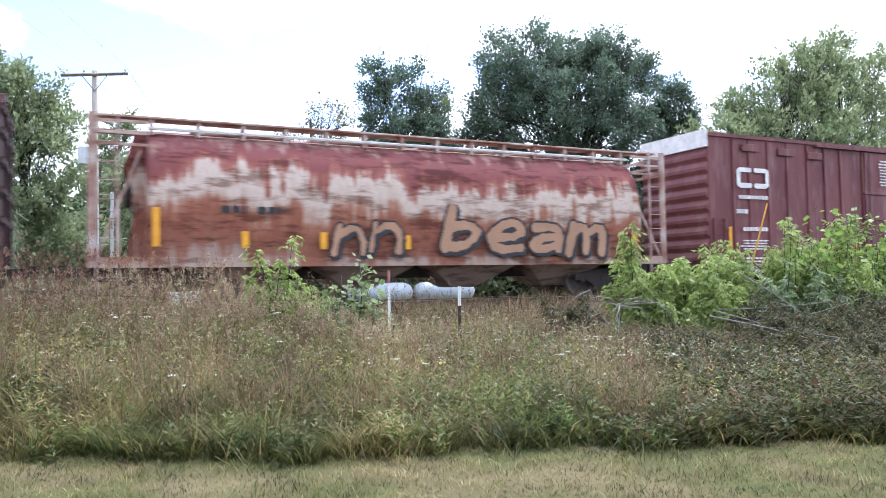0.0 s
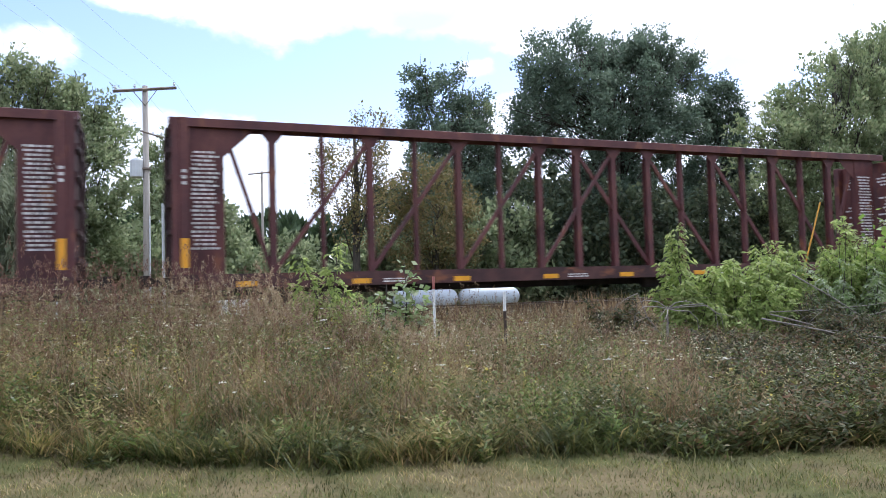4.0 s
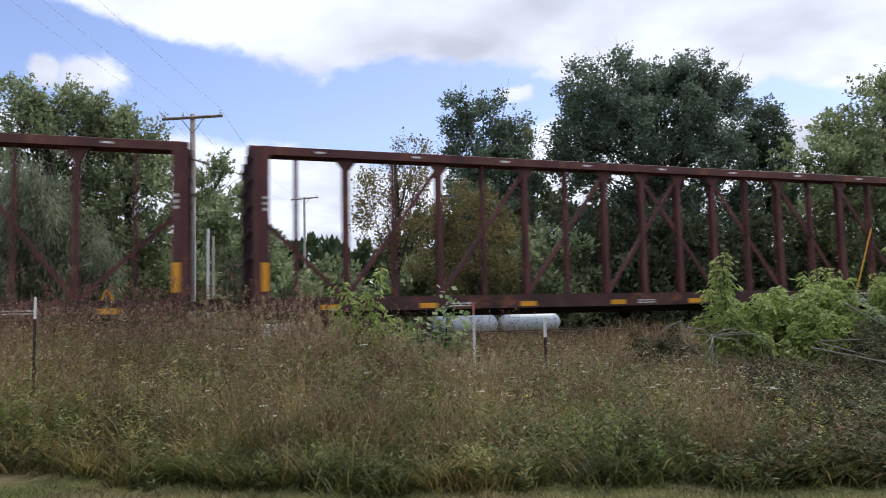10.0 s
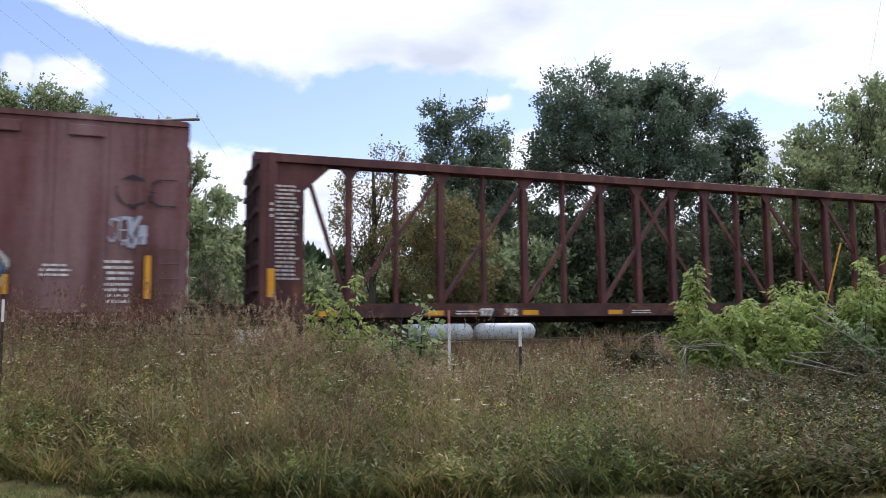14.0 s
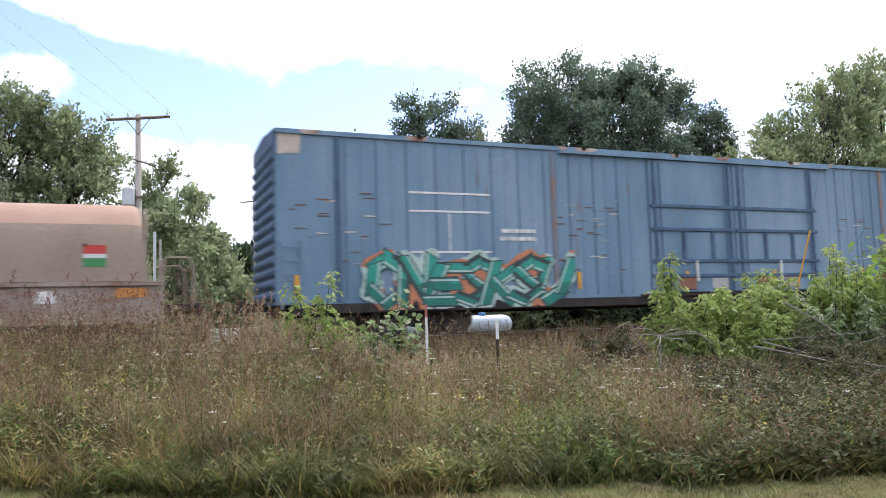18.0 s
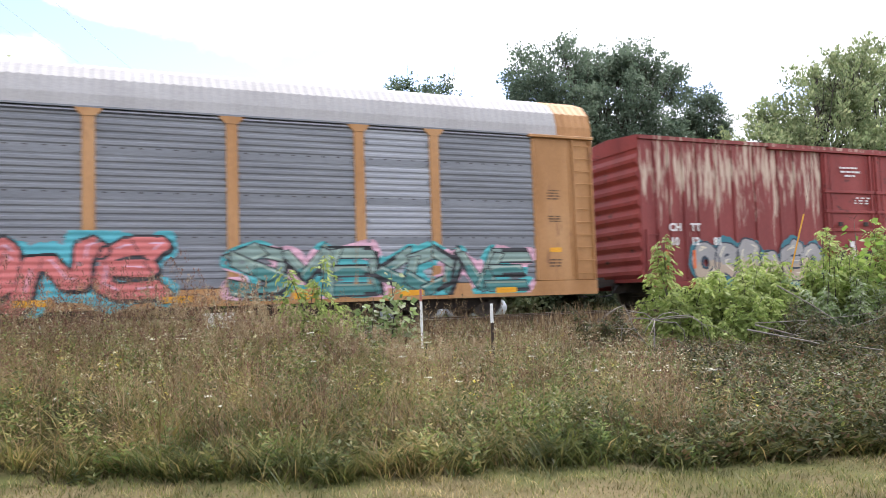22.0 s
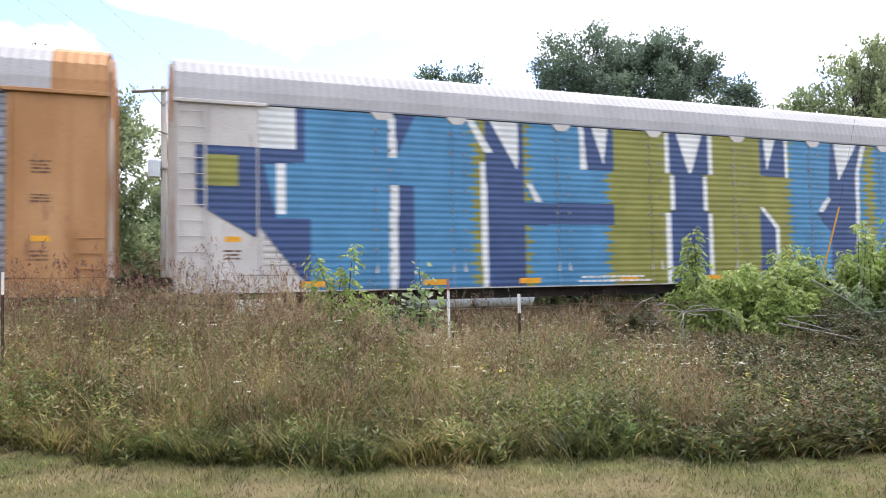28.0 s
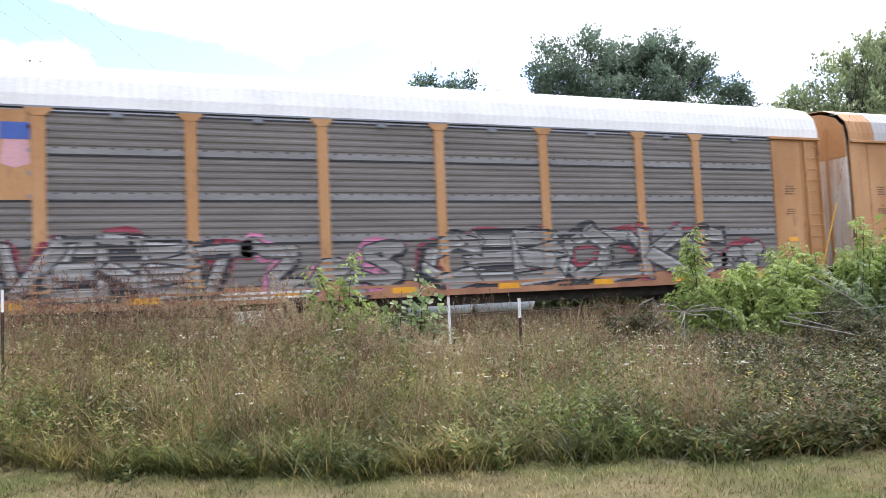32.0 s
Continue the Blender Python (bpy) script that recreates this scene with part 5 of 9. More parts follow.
def banded(name, bands, z0, z1, wobble, rough=0.8, scabs=(0.45, 0.36, 0.33), runs=1.3, blots=2.2, smudge=None):
    """Weathered paint whose coats follow the height, ragged by streaks: bands (height, colour) between z0 and z1, blotched at two sizes."""
    m, n, l = shade(name)
    tc = n.new("ShaderNodeTexCoord")

    def noise_of(scale, stretch, detail=6, rough_=0.6):
        mp = n.new("ShaderNodeMapping")
        mp.inputs["Scale"].default_value = stretch
        l.new(tc.outputs["Object"], mp.inputs[0])
        q = n.new("ShaderNodeTexNoise")
        q.inputs["Scale"].default_value, q.inputs["Detail"].default_value, q.inputs["Roughness"].default_value = scale, detail, rough_
        l.new(mp.outputs[0], q.inputs["Vector"])
        return q.outputs["Fac"]

    def calc(op, x, y, clamp=False):
        q = n.new("ShaderNodeMath")
        q.operation, q.use_clamp = op, clamp
        for i, w in enumerate((x, y)):
            if isinstance(w, (int, float)):
                q.inputs[i].default_value = w
            else:
                l.new(w, q.inputs[i])
        return q.outputs[0]

    sz = n.new("ShaderNodeSeparateXYZ")
    l.new(tc.outputs["Object"], sz.inputs[0])
    drip = calc("MULTIPLY", calc("SUBTRACT", noise_of(1.0, (3.2, 1, 0.30)), 0.5), wobble * runs)
    blot = calc("MULTIPLY", calc("SUBTRACT", noise_of(0.9, (0.5, 1, 1.6)), 0.5), wobble * blots)
    lev = calc("DIVIDE", calc("SUBTRACT", calc("ADD", calc("ADD", sz.outputs[2], drip), blot), z0), z1 - z0, True)
    r = n.new("ShaderNodeValToRGB")
    el = r.color_ramp.elements
    while len(el) < len(bands):
        el.new(0.5)
    for i, (z, c) in enumerate(bands):
        el[i].position, el[i].color = (z - z0) / (z1 - z0), (*c, 1)
    l.new(lev, r.inputs[0])
    scab = ramp_of(n, [(1, 1, 1), scabs], 0.50, 0.62)      # dark rust scabs lying along the sheet
    l.new(noise_of(2.4, (0.45, 1, 1.8), 8, 0.65), scab.inputs[0])
    mul = n.new("ShaderNodeVectorMath")
    mul.operation = "MULTIPLY"
    l.new(r.outputs[0], mul.inputs[0])
    l.new(scab.outputs[0], mul.inputs[1])
    if smudge:                                   # chalky smudges that run down the sheets: (colour, threshold, softness, stretch)
        sm = n.new("ShaderNodeMix")
        sm.data_type = "RGBA"
        sr = ramp_of(n, [(0, 0, 0), (1, 1, 1)], smudge[1] - smudge[2], smudge[1] + smudge[2])
        l.new(noise_of(1.0, smudge[3], 5, 0.5), sr.inputs[0])
        l.new(sr.outputs[0], sm.inputs[0])
        l.new(mul.outputs[0], sm.inputs[6])
        sm.inputs[7].default_value = (*smudge[0], 1)
        mul = sm
    gr = n.new("ShaderNodeMapRange")
    gr.inputs["To Min"].default_value, gr.inputs["To Max"].default_value = 0.75, 1.25
    l.new(noise_of(14, (1, 1, 0.5), 5), gr.inputs[0])
    mu2 = n.new("ShaderNodeVectorMath")
    mu2.operation = "MULTIPLY"
    l.new(mul.outputs[2] if smudge else mul.outputs[0], mu2.inputs[0])
    l.new(gr.outputs[0], mu2.inputs[1])
    p = n.new("ShaderNodeBsdfPrincipled")
    p.inputs["Roughness"].default_value, p.inputs["Specular IOR Level"].default_value = rough, 0.3
    l.new(mu2.outputs[0], p.inputs["Base Color"])
    o = n.new("ShaderNodeOutputMaterial")
    l.new(p.outputs[0], o.inputs[0])
    return m


M_HOPPER = banded("rusted_chalky_hopper", [(0.9, (0.36, 0.26, 0.21)), (1.2, (0.25, 0.11, 0.07)), (1.75, (0.24, 0.085, 0.05)), (2.1, (0.30, 0.13, 0.08)), (2.4, (0.47, 0.36, 0.29)), (2.8, (0.52, 0.42, 0.35)),
                                           (3.0, (0.30, 0.12, 0.085)), (3.25, (0.20, 0.06, 0.055)), (3.75, (0.19, 0.065, 0.065)), (4.05, (0.34, 0.20, 0.16))], 0.9, 4.2, 0.9, runs=2.4, blots=1.7)
M_FADED = banded("faded_maroon_paint", [(0.8, (0.085, 0.032, 0.026)), (1.7, (0.10, 0.040, 0.032)), (2.15, (0.115, 0.044, 0.040)), (2.5, (0.13, 0.048, 0.047)), (4.0, (0.15, 0.055, 0.056)), (4.6, (0.13, 0.045, 0.045)), (4.95, (0.10, 0.032, 0.032))],
                 0.8, 5.0, 0.45, 0.7, (0.85, 0.78, 0.74), smudge=((0.27, 0.165, 0.165), 0.55, 0.16, (1.25, 1, 0.22)))
M_DOORRED = mat("dark_red_door_paint", [(0.062, 0.013, 0.016), (0.088, 0.020, 0.023), (0.115, 0.032, 0.033)], rough=0.55, scale=1.0, stretch=(1.5, 1, 0.4), over=((0.03, 0.012, 0.012), 0.66, 2.4, (1, 1, 2.0), 0.06))
M_HOPPER_TRIM = mat("rusty_frame", [(0.22, 0.09, 0.06), (0.38, 0.26, 0.21), (0.5, 0.44, 0.4)], rough=0.8, scale=2.2)
M_BLUE = mat("faded_blue_paint", [(0.105, 0.175, 0.245), (0.150, 0.232, 0.315), (0.215, 0.295, 0.375)], rough=0.65, scale=0.5, stretch=(1.3, 1, 0.35), over=((0.17, 0.11, 0.085), 0.68, 2.4, (3.0, 1, 0.35), 0.05))
# dark blue of bars and seams; on the end walls it paints in shade
M_BLUE_DARK = mat("dark_and_shaded_blue", [(0.04, 0.07, 0.12), (0.08, 0.135, 0.215)], rough=0.65, scale=2)
M_HOOD = mat("dusty_grey_hood", [(0.250, 0.185, 0.142), (0.295, 0.224, 0.175), (0.335, 0.262, 0.210)], rough=0.75, scale=0.6, stretch=(1, 1, 0.4), over=((0.20, 0.12, 0.08), 0.68, 5, (1, 1, 1), 0.04))
# the crown: redder and lighter than the hood's sides
M_HOOD_TOP = mat("reddish_hood_crown", [(0.29, 0.175, 0.125), (0.37, 0.24, 0.18)], rough=0.75, scale=0.8)
M_TROUGH = mat("grey_white_trough_paint", [(0.24, 0.19, 0.155), (0.33, 0.275, 0.23)], rough=0.75, scale=1.1, over=((0.22, 0.11, 0.07), 0.60, 2.2, (1, 1, 2.5), 0.08))
M_RED = mat("scarlet_boxcar_paint", [(0.165, 0.022, 0.020), (0.225, 0.034, 0.030), (0.27, 0.052, 0.046)], rough=0.6, scale=0.9, stretch=(1.5, 1, 0.4), over=((0.05, 0.016, 0.014), 0.66, 2.6, (1, 1, 1.6), 0.05))
M_REDPEEL = mat("peeling_scarlet_paint", [(0.165, 0.030, 0.028), (0.235, 0.050, 0.046)], rough=0.65, scale=0.9, stretch=(1.5, 1, 0.4), over=((0.50, 0.385, 0.30), 0.66, 2.4, (3.6, 1, 0.40), 0.06, (4.0, 1.6, 0.17)))
M_ORANGE = mat("weathered_orange_paint", [(0.330, 0.158, 0.056), (0.405, 0.206, 0.082), (0.456, 0.251, 0.113)], rough=0.6, scale=0.9, stretch=(1.3, 1, 0.4), over=((0.24, 0.11, 0.055), 0.66, 3, (2, 1, 0.5), 0.06))
M_GALV = [mat("galvanised_panel", [(0.156, 0.163, 0.181), (0.220, 0.228, 0.250)], rough=0.55, metal=0.15, scale=1.2, stretch=(0.3, 1, 3)),
          mat("bright_galvanised_panel", [(0.262, 0.272, 0.300), (0.335, 0.345, 0.375)], rough=0.5, metal=0.15, scale=1.2, stretch=(0.3, 1, 3))]
M_INK = mat("faded_ink", [(0.10, 0.055, 0.03), (0.16, 0.09, 0.05)], rough=0.7, scale=5)
M_DUSTBAND = mat("dusty_flat_band", [(0.185, 0.175, 0.170), (0.245, 0.232, 0.225)], rough=0.6, scale=1.5, stretch=(0.3, 1, 1))
M_BAND = mat("pale_flat_band", [(0.31, 0.322, 0.350), (0.38, 0.392, 0.42)], rough=0.5, metal=0.1, scale=1.5, stretch=(0.3, 1, 1))
M_ENDDOOR = mat("streaked_end_door", [(0.42, 0.34, 0.27), (0.56, 0.49, 0.42), (0.64, 0.58, 0.52)], rough=0.7, scale=1.0, stretch=(1, 2.2, 0.3), over=((0.34, 0.16, 0.06), 0.60, 1.6, (1, 2, 0.4), 0.1))
M_ROOF = mat("galvanised_roof", [(0.36, 0.345, 0.345), (0.43, 0.415, 0.415)], rough=0.75, metal=0.0, scale=0.8, spec=0.2)
M_WHITEROOF = mat("white_roof", [(0.68, 0.66, 0.64), (0.78, 0.76, 0.74)], rough=0.75, scale=0.8, spec=0.2)
M_RACKWHITE = mat("white_rack_end_paint", [(0.46, 0.42, 0.39), (0.58, 0.54, 0.50)], rough=0.6, scale=1.2, over=((0.38, 0.28, 0.22), 0.68, 3, (2, 1, 0.5), 0.06))


def spray(name, c, ribs=None):
    return mat("spray_" + name, [tuple(0.85 * q for q in c), tuple(min(1, 1.12 * q) for q in c)], rough=0.5, scale=1.3, ribs=ribs)


# ---- train: shared parts ----
def wheel_mesh():
    s = Shape()
    prof = [(0.0, 0.09), (0.02, 0.24), (0.03, 0.36), (-0.02, 0.40), (-0.02, 0.455), (0.09, 0.46), (0.10, 0.49), (0.12, 0.49), (0.13, 0.40), (0.06, 0.36), (0.05, 0.24), (0.07, 0.09)]
    s.turned([(-0.84 + a, r) for a, r in prof], "y", (0, 0, 0), 20)
    s.turned([(0.84 - a, r) for a, r in prof][::-1], "y", (0, 0, 0), 20)
    s.turned([(-1.05, 0.07), (-0.8, 0.08), (0.8, 0.08), (1.05, 0.07)], "y", (0, 0, 0), 10)
    for k in range(3):                          # bearing cap bolts
        q = 2 * math.pi * k / 3
        for y in (-1.07, 1.07):
            s.tube([(0.05 * math.cos(q), y - 0.02, 0.05 * math.sin(q)), (0.05 * math.cos(q), y + 0.02, 0.05 * math.sin(q))], 0.015, 5)
    return s.mesh("wheelset", M_WHEEL)


WHEEL_ME = wheel_mesh()


def frame_mesh():
    s = Shape()
    o = [(-1.15, 0.62), (-0.95, 0.66), (-0.45, 0.78), (0.45, 0.78), (0.95, 0.66), (1.15, 0.62), (1.15, 0.45), (0.8, 0.48), (0.42, 0.24), (-0.42, 0.24), (-0.8, 0.48), (-1.15, 0.45)]
    for y in (-1.06, 1.0):
        s.plate(o, y, y + 0.09)
        for x in (-0.22, 0, 0.22):
            s.turned([(0.30, 0.07), (0.60, 0.07)], "z", (x, y + 0.03, 0), 8)
    s.box(-0.2, 0.2, -1.0, 1.0, 0.52, 0.72)
    return s.mesh("truck", M_DARKSTEEL)


FRAME_ME = frame_mesh()


def trucks(car, half, centre_in=1.75):
    for sx in (-1, 1):
        t = part("truck", FRAME_ME, M_DARKSTEEL, car)
        t.location = (sx * (half - centre_in), 0, 0)
        for dx in (-0.89, 0.89):
            w = part("wheelset", WHEEL_ME, M_WHEEL, t)
            w.location = (dx, 0, 0.46)
            WHEELS.append((w, car))
        s = Shape().box(sx * (half - 0.3), sx * (half + 0.62), -0.09, 0.09, 0.72, 0.92)
        s.box(sx * (half + 0.42), sx * (half + 0.68), -0.17, 0.17, 0.68, 0.98)
        part("coupler", s, M_DARKSTEEL, car)
        hose = Shape().tube([(sx * (half + 0.1), -0.35, 0.75), (sx * (half + 0.3), -0.3, 0.45), (sx * (half + 0.6), -0.15, 0.42)], 0.022, 5)
        part("brake_hose", hose, M_BLACK, car)


def ladder(parent, x0, x1, y, z0, z1, rungs, material, name="ladder"):
    s = Shape()
    for x in (x0, x1):
        s.box(x - 0.02, x + 0.02, y - 0.03, y + 0.03, z0, z1)
    for i in range(rungs):
        z = z0 + (i + 0.5) * (z1 - z0) / rungs
        s.tube([(x0, y - 0.02, z), (x1, y - 0.02, z)], 0.012, 5)
    return part(name, s, material, parent)


def tape(car, x, z0, z1, y, w=0.12):
    part("reflector", Shape().box(x - w / 2, x + w / 2, y - 0.006, y, z0, z1), M_YELLOW_TAPE, car, "yellow reflective strip")


def bars(car, x0, x1, z0, z1, rows, y, material, rng, fill=0.85, name="stencil"):
    """A block of unreadable small lettering: rows of broken bars."""
    s = Shape()
    h = (z1 - z0) / rows
    for i in range(rows):
        x, end = x0 + rng.uniform(0, 0.15) * (x1 - x0), x1 - rng.uniform(0, 0.2) * (x1 - x0)
        while x < end:
            w = min(rng.uniform(0.05, 0.22), end - x)
            s.box(x, x + w, y - 0.005, y, z1 - (i + 0.78) * h, z1 - (i + 0.28) * h)
            x += w + 0.03 / fill
    return tagged(part(name, s, material, car), kind="stuff")


def digits(car, text, x, z, h, y, material):
    if " " in text:                              # each group of figures is its own part
        for q, word in enumerate(text.split(" ")):
            if word:
                digits(car, word, x + sum(len(w) + 1 for w in text.split(" ")[:q]) * h * 0.80, z, h, y, material)
        return None
    cu = bpy.data.curves.new("number", "FONT")
    cu.body, cu.size, cu.extrude, cu.offset = text, h * 1.4, 0.002, 0.012
    ob = bpy.data.objects.new("number", cu)
    scene.collection.objects.link(ob)
    bpy.context.view_layer.update()
    me = bpy.data.meshes.new_from_object(ob.evaluated_get(bpy.context.evaluated_depsgraph_get()))
    bpy.data.objects.remove(ob)
    me.materials.clear()
    me.materials.append(material)
    n = part("number", me, material, car)
    n.matrix_basis = pose(x, y - 0.004, z, 90, 0, 0)
    return n


# ---- paint laid on in cells: each colour one flat mesh ----
STROKES = {
    "A": [[(0, 0), (0.42, 1), (0.9, 0)], [(0.2, 0.38), (0.75, 0.38)]], "B": [[(0.1, 0), (0.1, 1), (0.7, 0.95), (0.8, 0.72), (0.2, 0.52), (0.85, 0.4), (0.85, 0.1), (0.1, 0)]],
    "C": [[(0.9, 0.85), (0.5, 1), (0.1, 0.7), (0.1, 0.3), (0.5, 0), (0.9, 0.15)]], "D": [[(0.1, 0), (0.1, 1), (0.6, 0.95), (0.9, 0.6), (0.85, 0.2), (0.1, 0)]],
    "E": [[(0.9, 0.95), (0.2, 0.95), (0.1, 0.5), (0.15, 0.05), (0.9, 0.05)], [(0.15, 0.5), (0.8, 0.5)]], "G": [[(0.88, 0.85), (0.5, 1), (0.1, 0.7), (0.1, 0.3), (0.5, 0), (0.9, 0.15), (0.9, 0.45), (0.55, 0.45)]], "I": [[(0.5, 0), (0.45, 1)]],
    "K": [[(0.15, 0), (0.15, 1)], [(0.9, 1), (0.25, 0.5), (0.95, 0)]], "M": [[(0.05, 0), (0.12, 0.95), (0.5, 0.4), (0.85, 1), (0.95, 0)]],
    "N": [[(0.1, 0), (0.15, 1), (0.8, 0.05), (0.9, 1)]], "O": [[(0.5, 1), (0.12, 0.8), (0.08, 0.3), (0.45, 0), (0.88, 0.25), (0.9, 0.75), (0.5, 1)]],
    "P": [[(0.15, 0), (0.15, 0.95), (0.75, 0.95), (0.9, 0.7), (0.75, 0.45), (0.2, 0.45)]], "R": [[(0.1, 0), (0.15, 1), (0.75, 0.95), (0.8, 0.6), (0.2, 0.48), (0.95, 0)]],
    "S": [[(0.9, 0.88), (0.5, 1), (0.12, 0.78), (0.5, 0.52), (0.9, 0.28), (0.5, 0), (0.05, 0.15)]], "T": [[(0.5, 0), (0.5, 0.95)], [(0.0, 0.9), (1, 1)]],
    "U": [[(0.1, 1), (0.1, 0.25), (0.45, 0), (0.85, 0.25), (0.9, 1)]], "V": [[(0.05, 1), (0.4, 0.05), (0.95, 1)]], "X": [[(0.05, 0), (0.9, 1)], [(0.1, 1), (0.95, 0)]],
    "n": [[(0.08, 0), (0.1, 0.85)], [(0.1, 0.55), (0.5, 0.9), (0.85, 0.55), (0.88, 0)]],
    "Y": [[(0.05, 1), (0.45, 0.5), (0.95, 1)], [(0.45, 0.5), (0.4, 0)]], "Z": [[(0.05, 0.95), (0.9, 0.95), (0.1, 0.05), (0.95, 0.05)]],
    "e": [[(0.12, 0.45), (0.85, 0.5), (0.75, 0.85), (0.4, 0.9), (0.08, 0.5), (0.3, 0.05), (0.85, 0.12)]], "a": [[(0.15, 0.8), (0.6, 0.88), (0.78, 0.6), (0.8, 0.05)], [(0.78, 0.48), (0.25, 0.4), (0.15, 0.15), (0.45, 0.03), (0.8, 0.25)]],
    "b": [[(0.12, 1.25), (0.12, 0.05)], [(0.14, 0.65), (0.55, 0.85), (0.85, 0.45), (0.5, 0.03), (0.14, 0.15)]], "m": [[(0.08, 0), (0.1, 0.8)], [(0.1, 0.6), (0.35, 0.85), (0.5, 0.5), (0.5, 0)], [(0.5, 0.6), (0.78, 0.85), (0.9, 0.5), (0.92, 0)]],
}


def cells(x0, x1, z0, z1, cell):
    nx_, nz_ = int((x1 - x0) / cell), int((z1 - z0) / cell)
    X, Z = np.meshgrid(x0 + (np.arange(nx_) + 0.5) * cell, z0 + (np.arange(nz_) + 0.5) * cell)
    return X, Z


def near(X, Z, lines):
    d = np.full(X.shape, 9.0)
    for line in lines:
        for (ax, az), (bx, bz) in zip(line[:-1], line[1:]):
            ux, uz = bx - ax, bz - az
            t = np.clip(((X - ax) * ux + (Z - az) * uz) / (ux * ux + uz * uz + 1e-9), 0, 1)
            d = np.minimum(d, np.hypot(X - ax - t * ux, Z - az - t * uz))
    return d


def inside(X, Z, poly):
    c = np.zeros(X.shape, bool)
    for (ax, az), (bx, bz) in zip(poly, poly[1:] + poly[:1]):
        if az != bz:
            c ^= ((az > Z) != (bz > Z)) & (X < (bx - ax) * (Z - az) / (bz - az) + ax)
    return c


def lay_paint(parent, index, X, Z, cell, y, materials, name, label="", group=None, steps=None):
    """index: 0 where bare, else which material. Runs of one colour become one flat quad each; each group is one mesh.
    steps: (depth, half width, places): in these columns the paint lies further out, on the posts."""
    group = np.zeros(index.shape, int) if group is None else group
    out = np.zeros(index.shape[1], int)
    if steps:
        out = (np.min(np.abs(X[0][:, None] - np.array(steps[2])[None, :]), 1) < steps[1]).astype(int)
    for g in np.unique(group[index > 0]):
        runs, above = [], []
        for j in range(index.shape[0]):
            row = np.where((group[j] == g) & (index[j] > 0), index[j], 0)
            ed = np.flatnonzero(np.diff(np.concatenate([[0], row + 50 * out * (row > 0), [0]])))
            here = []
            for a0, b0 in zip(ed[:-1], ed[1:]):
                if row[a0]:
                    k = len(runs)
                    runs.append([j, a0, b0, row[a0] - 1, k])
                    for q in above + here[-1:]:
                        if runs[q][1] <= b0 and runs[q][2] >= a0:      # touching runs are one piece
                            ra, rb = root_run(runs, k), root_run(runs, q)
                            runs[ra][4] = rb
                    here.append(k)
            above = here
        pieces = {}
        for k in range(len(runs)):
            pieces.setdefault(root_run(runs, k), []).append(runs[k])
        for piece in pieces.values():
            if sum(b0 - a0 for _, a0, b0, _, _ in piece) < 30:          # stray flecks
                continue
            vs, fs, ms = [], [], []
            for j, a0, b0, m, _ in piece:
                yy = y - (steps[0] if out[a0] else 0)
                xa, xb = X[0, 0] + (a0 - 0.5) * cell, X[0, 0] + (b0 - 0.5) * cell
                za, zb = Z[j, 0] - 0.5 * cell, Z[j, 0] + 0.5 * cell
                n = len(vs)
                vs += [(xa, yy, za), (xb, yy, za), (xb, yy, zb), (xa, yy, zb)]
                fs.append((n, n + 1, n + 2, n + 3))
                ms.append(m)
            me = bpy.data.meshes.new(name)
            me.from_pydata(vs, [], fs)
            for m in materials:
                me.materials.append(m)
            me.polygons.foreach_set("material_index", [int(q) for q in ms])
            part(name, me, None, parent, label)


def root_run(runs, k):
    while runs[k][4] != k:
        k = runs[k][4]
    return k


def letters(word, x0, x1, z0, z1, slant=0.0, wobble=0.07, rng=None, gap=0.02, wild=1.0):
    """Centre lines of graffiti letters filling a box: leaning, overlapping, with spurs and tails."""
    out, n = [], len(word)
    w, hgt = (x1 - x0) / n, z1 - z0
    for i, ch in enumerate(word):
        dz, sc, sh = rng.uniform(-wobble, wobble) * hgt, rng.uniform(0.88, 1.08), slant + rng.uniform(-0.16, 0.16) * wild
        ends = []
        for line in STROKES.get(ch, []):
            pts = []
            for a, b in line:
                a, b = a + rng.uniform(-0.06, 0.06) * wild, b + rng.uniform(-0.05, 0.05) * wild
                pts.append((x0 + (i + gap / 2 + a * (1 - gap)) * w + sh * (b - 0.5) * hgt, z0 + dz + b * hgt * sc))
            sm = [pts[0]]                        # rounded corners
            for p, q in zip(pts[:-1], pts[1:]):
                sm += [(p[0] * 0.7 + q[0] * 0.3, p[1] * 0.7 + q[1] * 0.3), (p[0] * 0.3 + q[0] * 0.7, p[1] * 0.3 + q[1] * 0.7)]
            out.append((i, sm + [pts[-1]]))
            ends += [pts[0], pts[-1]]
        for p in ends[: int(2 * wild)]:          # spurs
            dx, dzz = rng.uniform(-0.28, 0.28) * w, rng.uniform(-0.12, 0.2) * hgt
            q = (p[0] + dx, min(max(p[1] + dzz, z0 - 0.05), z1 + 0.1))
            out.append((i, [p, q, (q[0] + 0.1 * w * np.sign(dx), q[1] - 0.12 * hgt)]))
    return out


